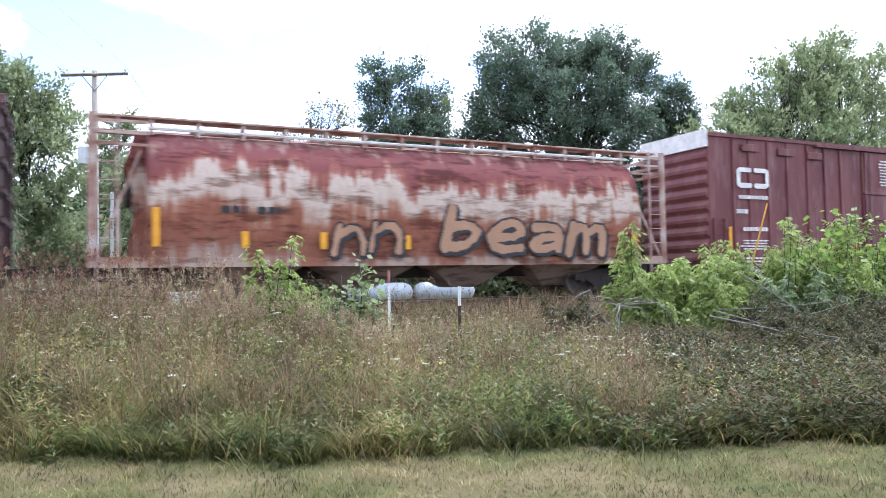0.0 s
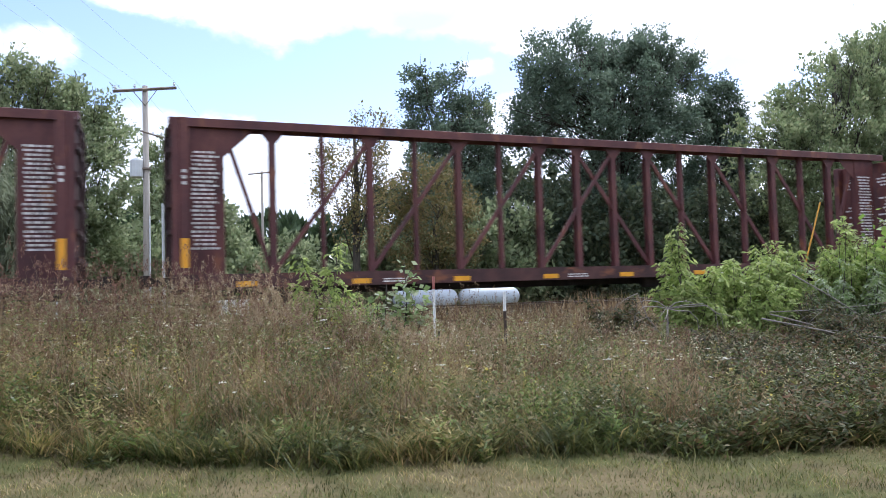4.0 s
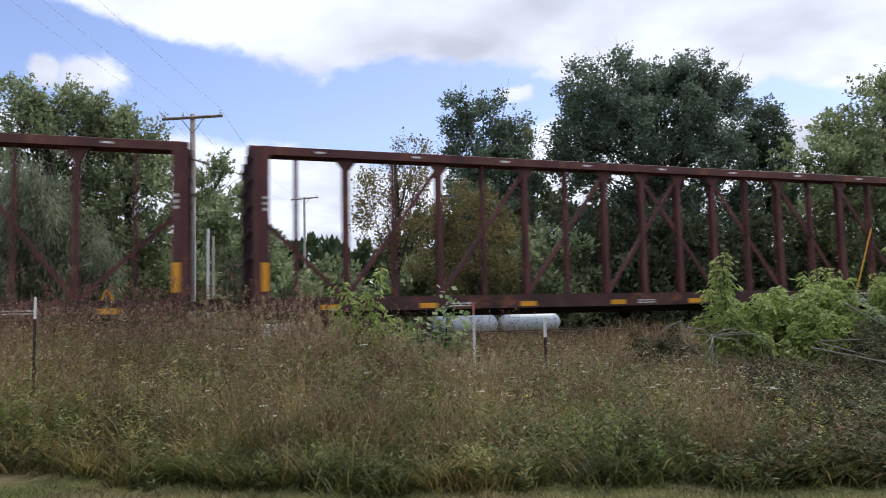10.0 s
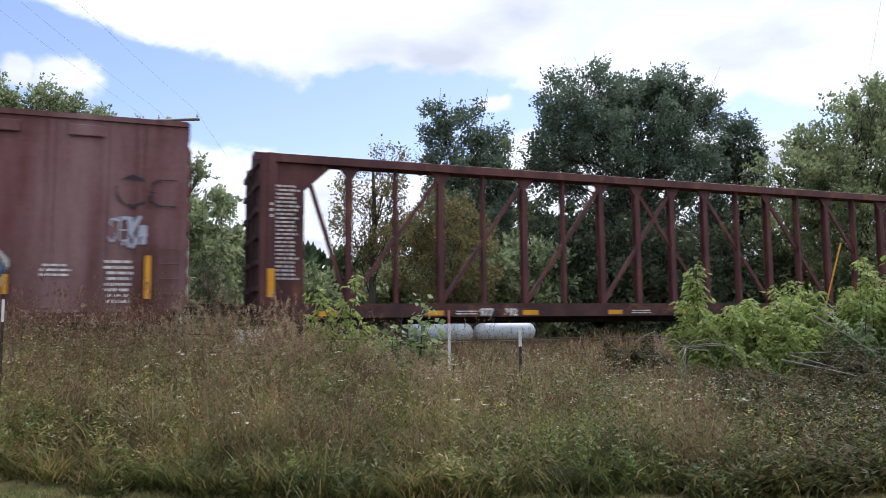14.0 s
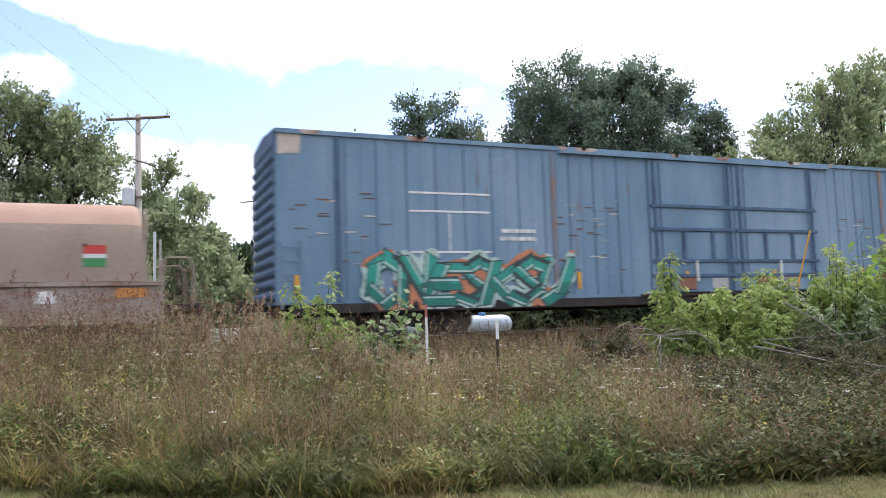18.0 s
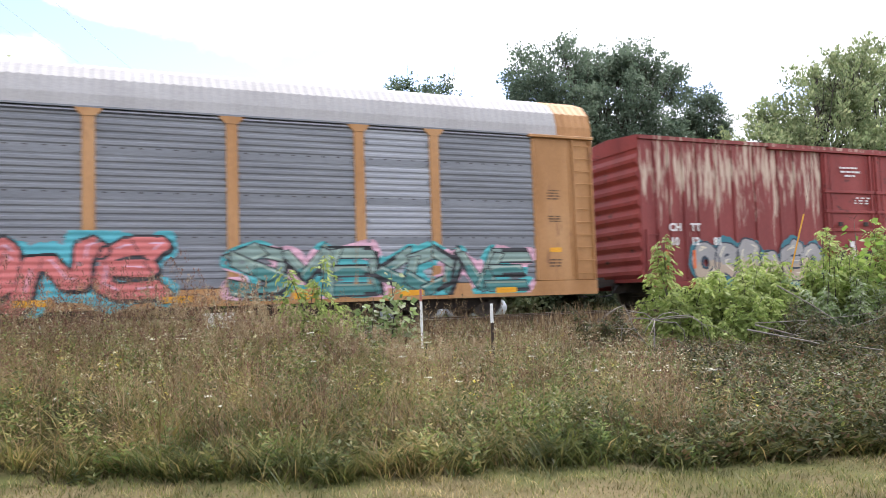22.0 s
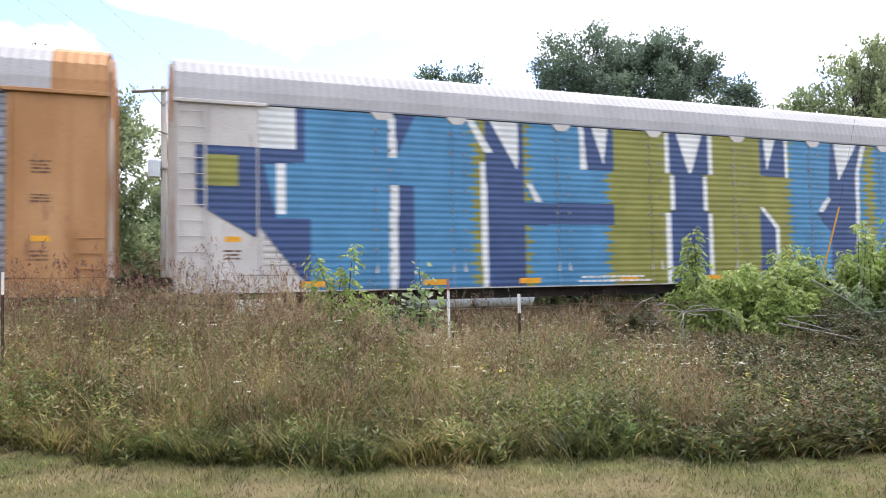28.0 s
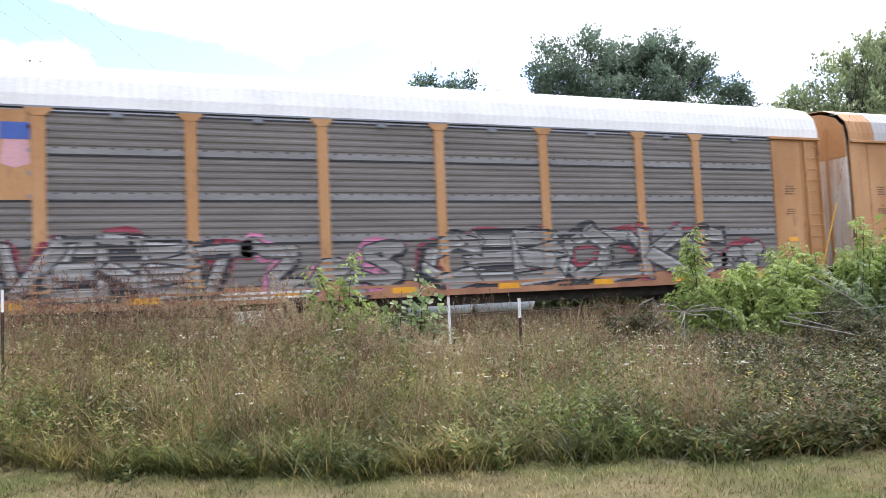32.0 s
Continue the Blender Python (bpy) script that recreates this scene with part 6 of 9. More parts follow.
def graffiti(car, word, x0, x1, z0, z1, y, fills, outline, seed, halo=None, halo_r=0.16, r=0.13, edge=0.045, slant=0.0, cell=0.022, label="", glint=None, steps=None, wild=1.0, drop=0.07, grooves=None):
    """Spray-painted lettering: a ragged halo, dark edges with a drop shade, fills that change with height, thin light
    glints.
    grooves: (start, pitch, bare share) rows left bare as stripes that imitate the shade in a panel's rib hollows."""
    rng = np.random.default_rng(seed)
    X, Z = cells(x0 - 0.25, x1 + 0.25, z0 - 0.2, z1 + 0.25, cell)
    lines = letters(word, x0 + r, x1 - r, z0 + r, z1 - r, slant, rng=rng, wild=wild)
    wave = 0.03 * np.sin(5 * X + seed) + 0.02 * np.sin(11 * Z + 3 * X) + 0.012 * np.sin(23 * X - 9 * Z)
    per = [near(X, Z, [ln for k, ln in lines if k == i]) for i in range(len(word))]
    owner = np.argmin(per, 0)
    low = np.min(per, 0)
    d = low + wave * 0.6
    idx = np.zeros(X.shape, int)
    mats = []
    if halo:
        mats.append(halo)
        idx[d < r + edge + halo_r * (1 + 0.8 * np.sin(2.1 * X + seed)) + 2 * wave] = len(mats)
    if outline:
        mats.append(outline)
        k = max(1, int(round(drop / cell)))
        sh = np.full(low.shape, 9.0)
        sh[:-k, k:] = d[k:, :-k]                 # shade falls down and to the right
        idx[(d < r + edge) | (sh < r + edge * 0.5)] = len(mats)
        second = np.sort(np.array(per), 0)[1] if len(word) > 1 else low + 9
    for i, m in enumerate(fills):
        mats.append(m)
        lim = z0 + (z1 - z0) * i / len(fills)
        ok = (d < r) & (Z + 2.5 * wave > (lim if i else -9))
        if outline and len(word) > 1:            # where letters overlap the edge of one shows on the other
            ok &= ~((np.abs(second - r) < edge * 0.5) & (second < r + edge))
        idx[ok] = len(mats)
    if outline and wild > 0.5:                   # inner cuts
        cut = np.abs(np.sin(2.6 * X + 1.9 * Z * np.sin(seed + X))) < 0.055
        idx[cut & (d < r * 0.75)] = mats.index(outline) + 1
    if glint:
        mats.append(glint)
        hl = [[(a + 0.03, b + 0.05) for a, b in ln] for k, ln in lines]
        idx[(near(X, Z, hl) < 0.020) & (np.sin(9 * X + 4 * Z) > 0.1)] = len(mats)
    # bare stripes stand in for shade between the panel's ribs
    if grooves:
        ph = ((Z - grooves[0]) / grooves[1]) % 1.0
        idx[ph > 1 - grooves[2] * (0.7 + 0.5 * np.sin(1.7 * X + 3 * Z))] = 0
    lay_paint(car, idx, X, Z, cell, y, mats, "graffiti_letter", label, owner, steps)


# ---- centre-beam flat cars ----
CB_HALF = 11.83


def centre_beam(kind, seed):
    """An empty centre-beam car: deck, end bulkheads, and a truss along the middle."""
    rng = np.random.default_rng(seed)
    car = thing("centerbeam_flatcar", "empty maroon steel centerbeam flatcar with open truss on rails", "freight car", "centerbeam cars")
    h, zt = CB_HALF, 4.70
    for sy in (-1, 1):
        ch = [(1.512, 0.62), (1.512, 0.95), (1.36, 0.95), (1.36, 0.93), (1.488, 0.93), (1.488, 0.64), (1.40, 0.64), (1.40, 0.62)]
        part("side_sill", Shape().prism([(sy * q, z) for q, z in ch], -h, h), M_SILL, car)
    part("centre_sill", Shape().box(-h, h, -0.3, 0.3, 0.45, 0.90), M_DARKSTEEL, car)
    for k in range(18):
        x = -10.67 + 1.255 * k
        part("crossbearer", Shape().plate([(x - 0.05, 0.62), (x + 0.05, 0.62), (x + 0.05, 0.88), (x - 0.05, 0.88)], -1.48, 1.48), M_DARKSTEEL, car)
        wide = (k % 2 == 1) if k < 9 else (k % 2 == 0)
        w = 0.078 if wide or k in (8, 9) else 0.04
        o = [(x - w, -0.1), (x + w, -0.1), (x + w, -0.08), (x + 0.015, -0.08), (x + 0.015, 0.08), (x + w, 0.08), (x + w, 0.1), (x - w, 0.1), (x - w, 0.08), (x - 0.015, 0.08), (x - 0.015, -0.08), (x - w, -0.08)]
        part("post", Shape().column(o, 0.9, zt - 0.12), M_BEAM, car)
        if wide or k in (8, 9):
            part("gusset", Shape().plate([(x - 0.32, zt - 0.2), (x + 0.32, zt - 0.2), (x + 0.1, zt - 0.5), (x - 0.1, zt - 0.5)], -0.105, -0.09), M_BEAM, car)
    part("top_chord", Shape().prism([(-0.28, zt - 0.22), (-0.24, zt - 0.22), (-0.2, zt - 0.12), (0.2, zt - 0.12), (0.24, zt - 0.22), (0.28, zt - 0.22), (0.28, zt - 0.02), (0.22, zt), (-0.22, zt), (-0.28, zt - 0.02)], -h, h), M_BEAM, car)
    for k in range(9 if kind == "open" else 0):   # lading anchors: short pale slots along the chord
        x = -10.1 + 2.52 * k
        part("strap_slot", Shape().box(x - 0.12, x + 0.12, -0.286, -0.281, zt - 0.14, zt - 0.09), M_WHITE, car)
    part("floor_plate", Shape().box(-h, h, -1.3, 1.3, 0.905, 0.925), M_BEAM, car)
    starts = [(0, 1), (1, -1), (3, -1), (5, -1), (7, -1), (8, 1), (10, 1), (12, 1), (14, 1), (17, -1)]
    for k, d in starts:                          # diagonals lean towards the middle of the car
        xa, xb = -10.67 + 1.255 * k, -10.67 + 1.255 * (k + 2)
        za, zb = (zt - 0.3, 1.0) if d > 0 else (1.0, zt - 0.3)
        if k in (0, 17):                         # the end braces: steep from the web, or short and low from the bulkhead
            sx = -1 if k == 0 else 1
            (xa, za), (xb, zb) = ((sx * (h - 1.3), zt - 0.3), (sx * 9.45, 1.0)) if kind == "plate" else ((sx * (h - 0.3), 2.95), (sx * 9.5, 1.0))
        dx, dz = xb - xa, zb - za
        n = math.hypot(dx, dz)
        ox, oz = -dz / n * 0.055, dx / n * 0.055
        part("diagonal", Shape().plate([(xa - ox, za - oz), (xb - ox, zb - oz), (xb + ox, zb + oz), (xa + ox, za + oz)], -0.08 + 0.07 * (d > 0), -0.02 + 0.07 * (d > 0)), M_BEAM, car)
    for sx in (-1, 1):
        xo, xi = sx * h, sx * (h - 0.16)
        b = part("bulkhead", Shape().slab(min(xo, xi), max(xo, xi), -1.46, 1.46, 0.9, zt - 0.28, 0.015), M_BEAM, car)
        s = Shape()
        for z in (1.3, 1.9, 2.5, 3.1, 3.7, 4.2):
            s.box(min(xo, xo + sx * 0.07), max(xo, xo + sx * 0.07), -1.42, 1.42, z - 0.06, z + 0.06)
        for y in (-0.5, 0.5):
            s.box(min(xo, xo + sx * 0.09), max(xo, xo + sx * 0.09), y - 0.06, y + 0.06, 0.95, zt - 0.35)
        s.box(min(xo, xo + sx * 0.006), max(xo, xo + sx * 0.006), -1.45, 1.45, 0.95, zt - 0.3)
        part("bulkhead_rib", s, M_GRIMY, b, "ribbed outer face black with road grime")
        xe = sx * (h - 0.36)
        part("corner_post", Shape().slab(min(xi, xe), max(xi, xe), -1.47, -1.25, 0.9, zt - 0.27, 0.012), M_BEAM, car)
        part("corner_post", Shape().slab(min(xi, xe), max(xi, xe), 1.25, 1.47, 0.9, zt - 0.27, 0.012), M_BEAM, car)
        if kind == "plate":
            xp = sx * (h - 1.25)
            part("end_web", Shape().box(min(xe, xp), max(xe, xp), -0.14, -0.12, 0.92, zt - 0.2), M_BEAM, car)
            bars(car, min(xe, xp) + 0.12, max(xe, xp) - 0.12, 1.55, 3.95, 24, -0.145, M_WHITE, rng)
            xg = sx * (h - 2.0)
            part("gusset", Shape().plate([(xp, zt - 0.2), (xg, zt - 0.2), (xp, zt - 0.9)], -0.115, -0.10), M_BEAM, car)
        tape(car, sx * (h - 0.26), 1.1, 1.75, -1.475, 0.16)
        bars(car, min(xi, xe) + 0.05, max(xi, xe) - 0.05, 2.9, 3.3, 3, -1.476, M_WHITE, rng)
        for y0 in (-1.2, 0.1):                   # two columns of loading notes with an arrow each
            s = Shape()
            for j in range(25):
                z = 3.95 - j * 0.115
                if j in (4, 5, 6, 13, 19, 20):
                    continue
                y = y0 + rng.uniform(0, 0.2)
                while y < y0 + rng.uniform(0.75, 1.0):
                    w_ = rng.uniform(0.06, 0.2)
                    s.box(min(xi, xi - sx * 0.006), max(xi, xi - sx * 0.006), y, y + w_, z, z + 0.055)
                    y += w_ + 0.03
            s.box(min(xi, xi - sx * 0.006), max(xi, xi - sx * 0.006), y0 + 0.42, y0 + 0.5, 3.22, 3.52)
            s.box(min(xi, xi - sx * 0.006), max(xi, xi - sx * 0.006), y0 + 0.36, y0 + 0.58, 3.18, 3.24)
            tagged(part("stencil", s, M_WHITE, b), kind="stuff")
        ladder(car, sx * (h - 0.6), sx * (h - 0.2), -1.52, 0.35, 0.95, 2, M_BEAM, "step")
    for k in range(9):
        x = -10.2 + k * 2.55 + rng.uniform(-0.1, 0.1)
        part("reflector", Shape().box(x - 0.22, x + 0.22, -1.519, -1.513, 0.66, 0.78), M_YELLOW_TAPE, car, "yellow reflective strip")
        if k % 2:
            bars(car, x + 0.5, x + 1.2, 0.67, 0.79, 2, -1.514, M_WHITE, rng, name="data_lettering")
    xd = 7.3 if kind == "plate" else 5.95
    board = part("data_board", Shape().slab(xd - 0.24, xd + 0.24, -1.528, -1.514, 0.52, 0.84, 0.004), M_BLACK, car, "black data board with white frame")
    part("board_frame", Shape().box(xd - 0.25, xd + 0.25, -1.536, -1.529, 0.83, 0.85).box(xd - 0.25, xd + 0.25, -1.536, -1.529, 0.51, 0.53).box(xd - 0.25, xd - 0.23, -1.536, -1.529, 0.53, 0.83).box(xd + 0.23, xd + 0.25, -1.536, -1.529, 0.53, 0.83)
         .box(xd - 0.23, xd + 0.23, -1.536, -1.529, 0.63, 0.645), M_WHITE, board)
    trucks(car, h, 2.2)
    part("brake_cylinder", Shape().turned([(-0.5, 0.12), (-0.45, 0.16), (0.3, 0.16), (0.35, 0.1)], "x", (1.5, -0.7, 0.5), 12), M_DARKSTEEL, car)
    return car


CB_A = centre_beam("plate", 5)
CB_B = centre_beam("open", 6)


def copied(car, label=""):
    """A copy of a car at the origin, its wheelsets listed too."""
    c = copy_thing(car, Matrix.Identity(4))
    for t in c.children:
        for w in t.children:
            if w.name.startswith("wheelset"):
                WHEELS.append((w, c))
    return tagged(c, label)


beam_cars = [CB_A, copied(CB_A), copied(CB_A), CB_B, copied(CB_B), copied(CB_B), copied(CB_A)]
for c, e in zip(beam_cars, (191.40, 165.95, 140.4, 115.17, 89.85, 64.82, 39.48)):
    TRAIN.append((c, e))
digits(beam_cars[5], "37874", -8.3, 0.66, 0.15, -1.520, M_WHITE)
digits(beam_cars[6], "977  392", -6.43, 0.655, 0.17, -1.520, M_WHITE)
for c, x0 in ((beam_cars[2], 0.6), (beam_cars[0], -3.0)):
    s = Shape()
    for i in range(6):
        s.box(x0 + i * 0.36, x0 + i * 0.36 + 0.22, -1.519, -1.513, 0.68, 0.84)
    part("lettering", s, M_WHITE, c)


# ---- boxcars ----
def wildstyle(car, word, x0, x1, z0, z1, y, fills, ink, seed, halos, r=0.17, edge=0.035, cell=0.022, label="", glint=None, steps=None, lean=0.1, grooves=None):
    """Angular sprayed lettering: flat bars laid over one another, each with its own ink edge and a darker facet, on a two-coloured cloud."""
    rng = np.random.default_rng(seed)
    X, Z = cells(x0 - 0.3, x1 + 0.3, z0 - 0.05, z1 + 0.3, cell)
    n, segs = len(word), []
    w, hgt = (x1 - x0) / n, z1 - z0
    for i in rng.permutation(n):
        sh, tall_ = lean + rng.uniform(-0.18, 0.18), rng.uniform(0.85, 1.1)
        for line in STROKES[word[i]]:
            p = [(x0 + (i - 0.12 + 1.24 * a) * w + sh * (b - 0.5) * hgt + rng.uniform(-0.05, 0.05) * w, z0 + r * 0.7 + b * (hgt - 1.4 * r) * tall_) for a, b in line]
            segs += [(i, a, b, r * rng.uniform(0.75, 1.15)) for a, b in zip(p[:-1], p[1:])]
    cloud_ = near(X, Z, [[a, b] for _, a, b, _ in segs]) + 0.05 * np.sin(4 * X + seed) + 0.04 * np.sin(9 * Z - 5 * X)
    idx, own = np.zeros(X.shape, int), np.clip(((X - x0) / w).astype(int), 0, n - 1)
    mats = list(halos) + [ink] + list(fills) + ([glint] if glint else [])
    if halos:
        tone_ = (np.sin(3.1 * X + 2 * Z + seed) + np.sin(1.3 * X - 4 * Z) > 0.2).astype(int) % len(halos) if len(halos) > 1 else 0
        idx = np.where(cloud_ < r + 0.09, 1 + tone_, 0)
    k = len(halos) + 1
    for i, a, b, q in segs:
        L = math.hypot(b[0] - a[0], b[1] - a[1]) + 1e-6
        ux, uz = (b[0] - a[0]) / L, (b[1] - a[1]) / L
        u, v = (X - a[0]) * ux + (Z - a[1]) * uz, -(X - a[0]) * uz + (Z - a[1]) * ux
        u = u - 0.45 * v * (1 if i % 2 else -1)
        def within(e):
            return (abs(v) < q + e) & (u > -0.55 * q - e) & (u < L + 0.55 * q + e)
        ins = within(0)
        idx[within(edge)] = k
        idx[ins] = k + 1
        if len(fills) > 1:
            idx[ins & (Z + 0.08 * np.sin(6 * X) > z0 + 0.52 * hgt)] = k + 2
        idx[ins & (v < -q * 0.45) & (np.sin(2.3 * X + i) > 0.1)] = k
        if glint:
            idx[ins & (abs(v - q * 0.72) < 0.022)] = len(mats)
    # rows cut out of the paint to imitate shaded rib hollows
    if grooves:
        ph = ((Z - grooves[0]) / grooves[1]) % 1.0
        idx[ph > 1 - grooves[2] * (0.7 + 0.5 * np.sin(1.7 * X + 3 * Z))] = 0
    lay_paint(car, idx, X, Z, cell, y, mats, "graffiti_letter", label, own, steps)


def worm_logo(car, x, z, w, h, y, material):
    """Two facing bent bands: the railway's mark as a plain shape."""
    X, Z = cells(x - 0.15, x + w + 0.15, z - 0.15, z + h + 0.15, 0.018)
    r = h * 0.13
    half_ = [(0.40, 0.93), (0.06, 0.93), (0.0, 0.85), (0.0, 0.15), (0.06, 0.07), (0.40, 0.07)]
    pts = [half_, [(1 - a, b) for a, b in half_]]
    d = near(X, Z, [[(x + r + a * (w - 2 * r), z + b * h) for a, b in line] for line in pts])
    lay_paint(car, (d < r).astype(int), X, Z, 0.018, y, [material], "logo", "bent-band railway mark")


def boxcar(label, half, z0, z1, skin, door_skin, ribs_x, doors, seed, roof, rib_w=0.05, rib_d=0.05, door_bars=(1.5, 2.4, 3.3), hw=1.50, bar_skin=None, white_cap=False, end_skin=None, smooth_end=False, sill_skin=None):
    """A box car: side walls with ribs, double doors, corrugated ends, roof, ladders, sill, trucks."""
    rng = np.random.default_rng(seed)
    car = thing("boxcar", label, "freight car")
    end_skin = end_skin or skin
    d0, d2 = doors[0], doors[-1]
    for sy in (-1, 1):
        for xa, xb in ((-half, d0), (d2, half)):
            part("side_wall", Shape().slab(xa, xb, min(sy * hw, sy * (hw - 0.06)), max(sy * hw, sy * (hw - 0.06)), z0, z1, 0.01), skin, car)
        for x in ribs_x:
            part("rib", Shape().prism([(sy * hw, z0 + 0.05), (sy * (hw + rib_d), z0 + 0.09), (sy * (hw + rib_d), z1 - 0.16), (sy * hw, z1 - 0.1)], x - rib_w, x + rib_w), skin, car)
        part("side_sill", Shape().box(-half + 0.3, half - 0.3, min(sy * (hw - 0.02), sy * (hw + 0.03)), max(sy * (hw - 0.02), sy * (hw + 0.03)), z0 - 0.22, z0), sill_skin or M_DARKSTEEL, car)
        part("eave", Shape().box(-half, half, min(sy * (hw - 0.05), sy * (hw + 0.06)), max(sy * (hw - 0.05), sy * (hw + 0.06)), z1 - 0.09, z1 + 0.02), skin, car)
        for xa, xb in zip(doors[:-1], doors[1:]):
            yo = sy * (hw + 0.05)
            d = part("door", Shape().slab(xa + 0.02, xb - 0.02, min(yo, sy * (hw - 0.02)), max(yo, sy * (hw - 0.02)), z0 + 0.1, z1 - 0.18, 0.01), door_skin, car)
            for z in door_bars:
                part("door_bar", Shape().slab(xa + 0.03, xb - 0.03, min(yo, yo + sy * 0.06), max(yo, yo + sy * 0.06), z - 0.05, z + 0.05, 0.012), bar_skin or door_skin, d)
            for q in (0.06, 0.94):
                x = xa + (xb - xa) * q
                part("door_post", Shape().slab(x - 0.05, x + 0.05, min(yo, yo + sy * 0.05), max(yo, yo + sy * 0.05), z0 + 0.12, z1 - 0.2, 0.012), bar_skin or door_skin, d)
                part("lock_rod", Shape().tube([(x + 0.18 * (1 if q < 0.5 else -1), yo + sy * 0.05, z0 + 0.15), (x + 0.18 * (1 if q < 0.5 else -1), yo + sy * 0.05, z1 - 0.25)], 0.018, 6), bar_skin or door_skin, d)
            part("door_lever", Shape().slab((xa + xb) / 2 - 0.03, (xa + xb) / 2 + 0.03, min(yo, yo + sy * 0.09), max(yo, yo + sy * 0.09), z0 + 0.4, z0 + 1.0, 0.01), M_WHITE if sy < 0 else door_skin, d)
        part("door_track", Shape().box(d0 - (d2 - d0) * 0.45, d2 + (d2 - d0) * 0.1, min(sy * hw, sy * (hw + 0.14)), max(sy * hw, sy * (hw + 0.14)), z1 - 0.17, z1 - 0.11), door_skin, car)
        part("door_sill", Shape().box(d0 - 0.4, d2 + 0.4, min(sy * hw, sy * (hw + 0.12)), max(sy * hw, sy * (hw + 0.12)), z0 + 0.0, z0 + 0.07), M_DARKSTEEL, car)
    for sx in (-1, 1):
        xe = sx * half
        s = Shape()
        prof = [(xe - sx * 0.12, z0), (xe, z0)]
        n = 9 if not smooth_end else 13
        for i in range(n):                       # pressed corrugations across the end
            za, dz = z0 + 0.1 + i * (z1 - z0 - 0.55) / n, (z1 - z0 - 0.55) / n
            prof += [(xe, za), (xe + sx * 0.07, za + dz * 0.3), (xe + sx * 0.07, za + dz * 0.55), (xe, za + dz * 0.9)]
        prof += [(xe, z1), (xe - sx * 0.12, z1)]
        s.plate(prof, -hw + 0.03, hw - 0.03)
        part("end_wall", s, end_skin, car)
        if white_cap:
            part("end_cap", Shape().box(min(xe, xe + sx * 0.09), max(xe, xe + sx * 0.09), -hw, hw, z1 - 0.42, z1 + 0.12), M_WHITE, car, "white painted upper end panel")
        else:
            part("end_cap", Shape().prism([(-hw, z1 - 0.35), (hw, z1 - 0.35), (hw, z1), (0, z1 + 0.14), (-hw, z1)], min(xe, xe + sx * 0.03), max(xe, xe + sx * 0.03)), end_skin, car)
        ladder(car, sx * (half - 0.55), sx * (half - 0.12), -hw - 0.06, z0 - 0.1, z0 + 1.5, 5, skin)
        ladder(car, sx * (half - 0.55), sx * (half - 0.12), hw + 0.06, z0 - 0.1, z0 + 1.5, 5, skin)
    part("roof", Shape().prism([(-hw - 0.02, z1 + 0.02), (-hw + 0.1, z1 + 0.05), (0, z1 + 0.16), (hw - 0.1, z1 + 0.05), (hw + 0.02, z1 + 0.02), (hw, z1 - 0.02), (-hw, z1 - 0.02)], -half, half), roof, car)
    for i in range(int(half * 2 / 1.1)):
        x = -half + 0.6 + i * 1.1
        part("roof_rib", Shape().prism([(-hw, z1 + 0.035), (0, z1 + 0.19), (hw, z1 + 0.035), (hw, z1 + 0.02), (0, z1 + 0.15), (-hw, z1 + 0.02)], x - 0.03, x + 0.03), roof, car)
    part("underframe", Shape().box(-half + 0.2, half - 0.2, -0.35, 0.35, z0 - 0.3, z0 + 0.02).box(-half + 0.4, half - 0.4, -hw + 0.06, hw - 0.06, z0 - 0.02, z0 + 0.03), M_DARKSTEEL, car)
    trucks(car, half, 3.85 if half > 12 else 2.1)
    return car, rng


SIDE = -1.50
W_BAR = [-8.6, -7.91, -7.07, -6.19, -5.23, -4.39, -3.59, 3.25, 4.08, 5.0, 5.95, 7.04, 8.06, 8.77]
DW = [(w if w < 0 else w - 0.1) for w in W_BAR]


def maroon_boxcar(label, seed, skin, white_cap):
    car, rng = boxcar(label, 9.63, 0.78, 4.93, skin, M_DOORRED if skin is M_FADED else M_MAROON, DW, (-2.53, -0.09, 2.71), seed, skin, white_cap=white_cap, end_skin=M_MAROON, sill_skin=M_DOORRED)
    y = SIDE - 0.055
    worm_logo(car, -8.5, 3.31, 1.4, 0.58, y, M_WHITE)
    tape(car, -8.84, 1.2, 2.03, SIDE - 0.056)
    tape(car, 8.86, 1.06, 1.98, SIDE - 0.056)
    for x in (-6.0, -3.0, 0.4, 3.3, 6.2):
        tape(car, x, 1.15, 1.55, SIDE - 0.112 if -2.6 < x < 2.7 else SIDE - 0.056, 0.09)
    for x0, x1 in ((-1.75, -0.72), (0.71, 1.92)):
        bars(car, x0, x1, 3.55, 4.5, 9, SIDE - 0.112, M_WHITE, rng)
        bars(car, x0 + 0.2, x1 - 0.5, 1.6, 2.2, 4, SIDE - 0.112, M_WHITE, rng)
    for x0, x1, z0, z1, n in ((-8.6, -7.96, 2.4, 2.66, 1), (-8.5, -7.0, 1.3, 1.65, 4), (8.0, 8.6, 0.95, 1.9, 8), (1.2, 2.4, 2.8, 3.1, 3), (-8.5, -7.3, 0.9, 1.1, 2), (6.8, 7.4, 1.5, 1.8, 3)):
        bars(car, x0, x1, z0, z1, n, y, M_WHITE, rng)
    for x, z in ((-7.9, 4.55), (-6.3, 4.5), (-4.9, 4.45), (4.4, 4.55), (6.0, 4.6), (7.6, 4.6)):
        part("side_vent", Shape().slab(x - 0.35, x + 0.35, SIDE - 0.09, SIDE - 0.045, z - 0.12, z + 0.12, 0.015), skin, car)
    return car, rng


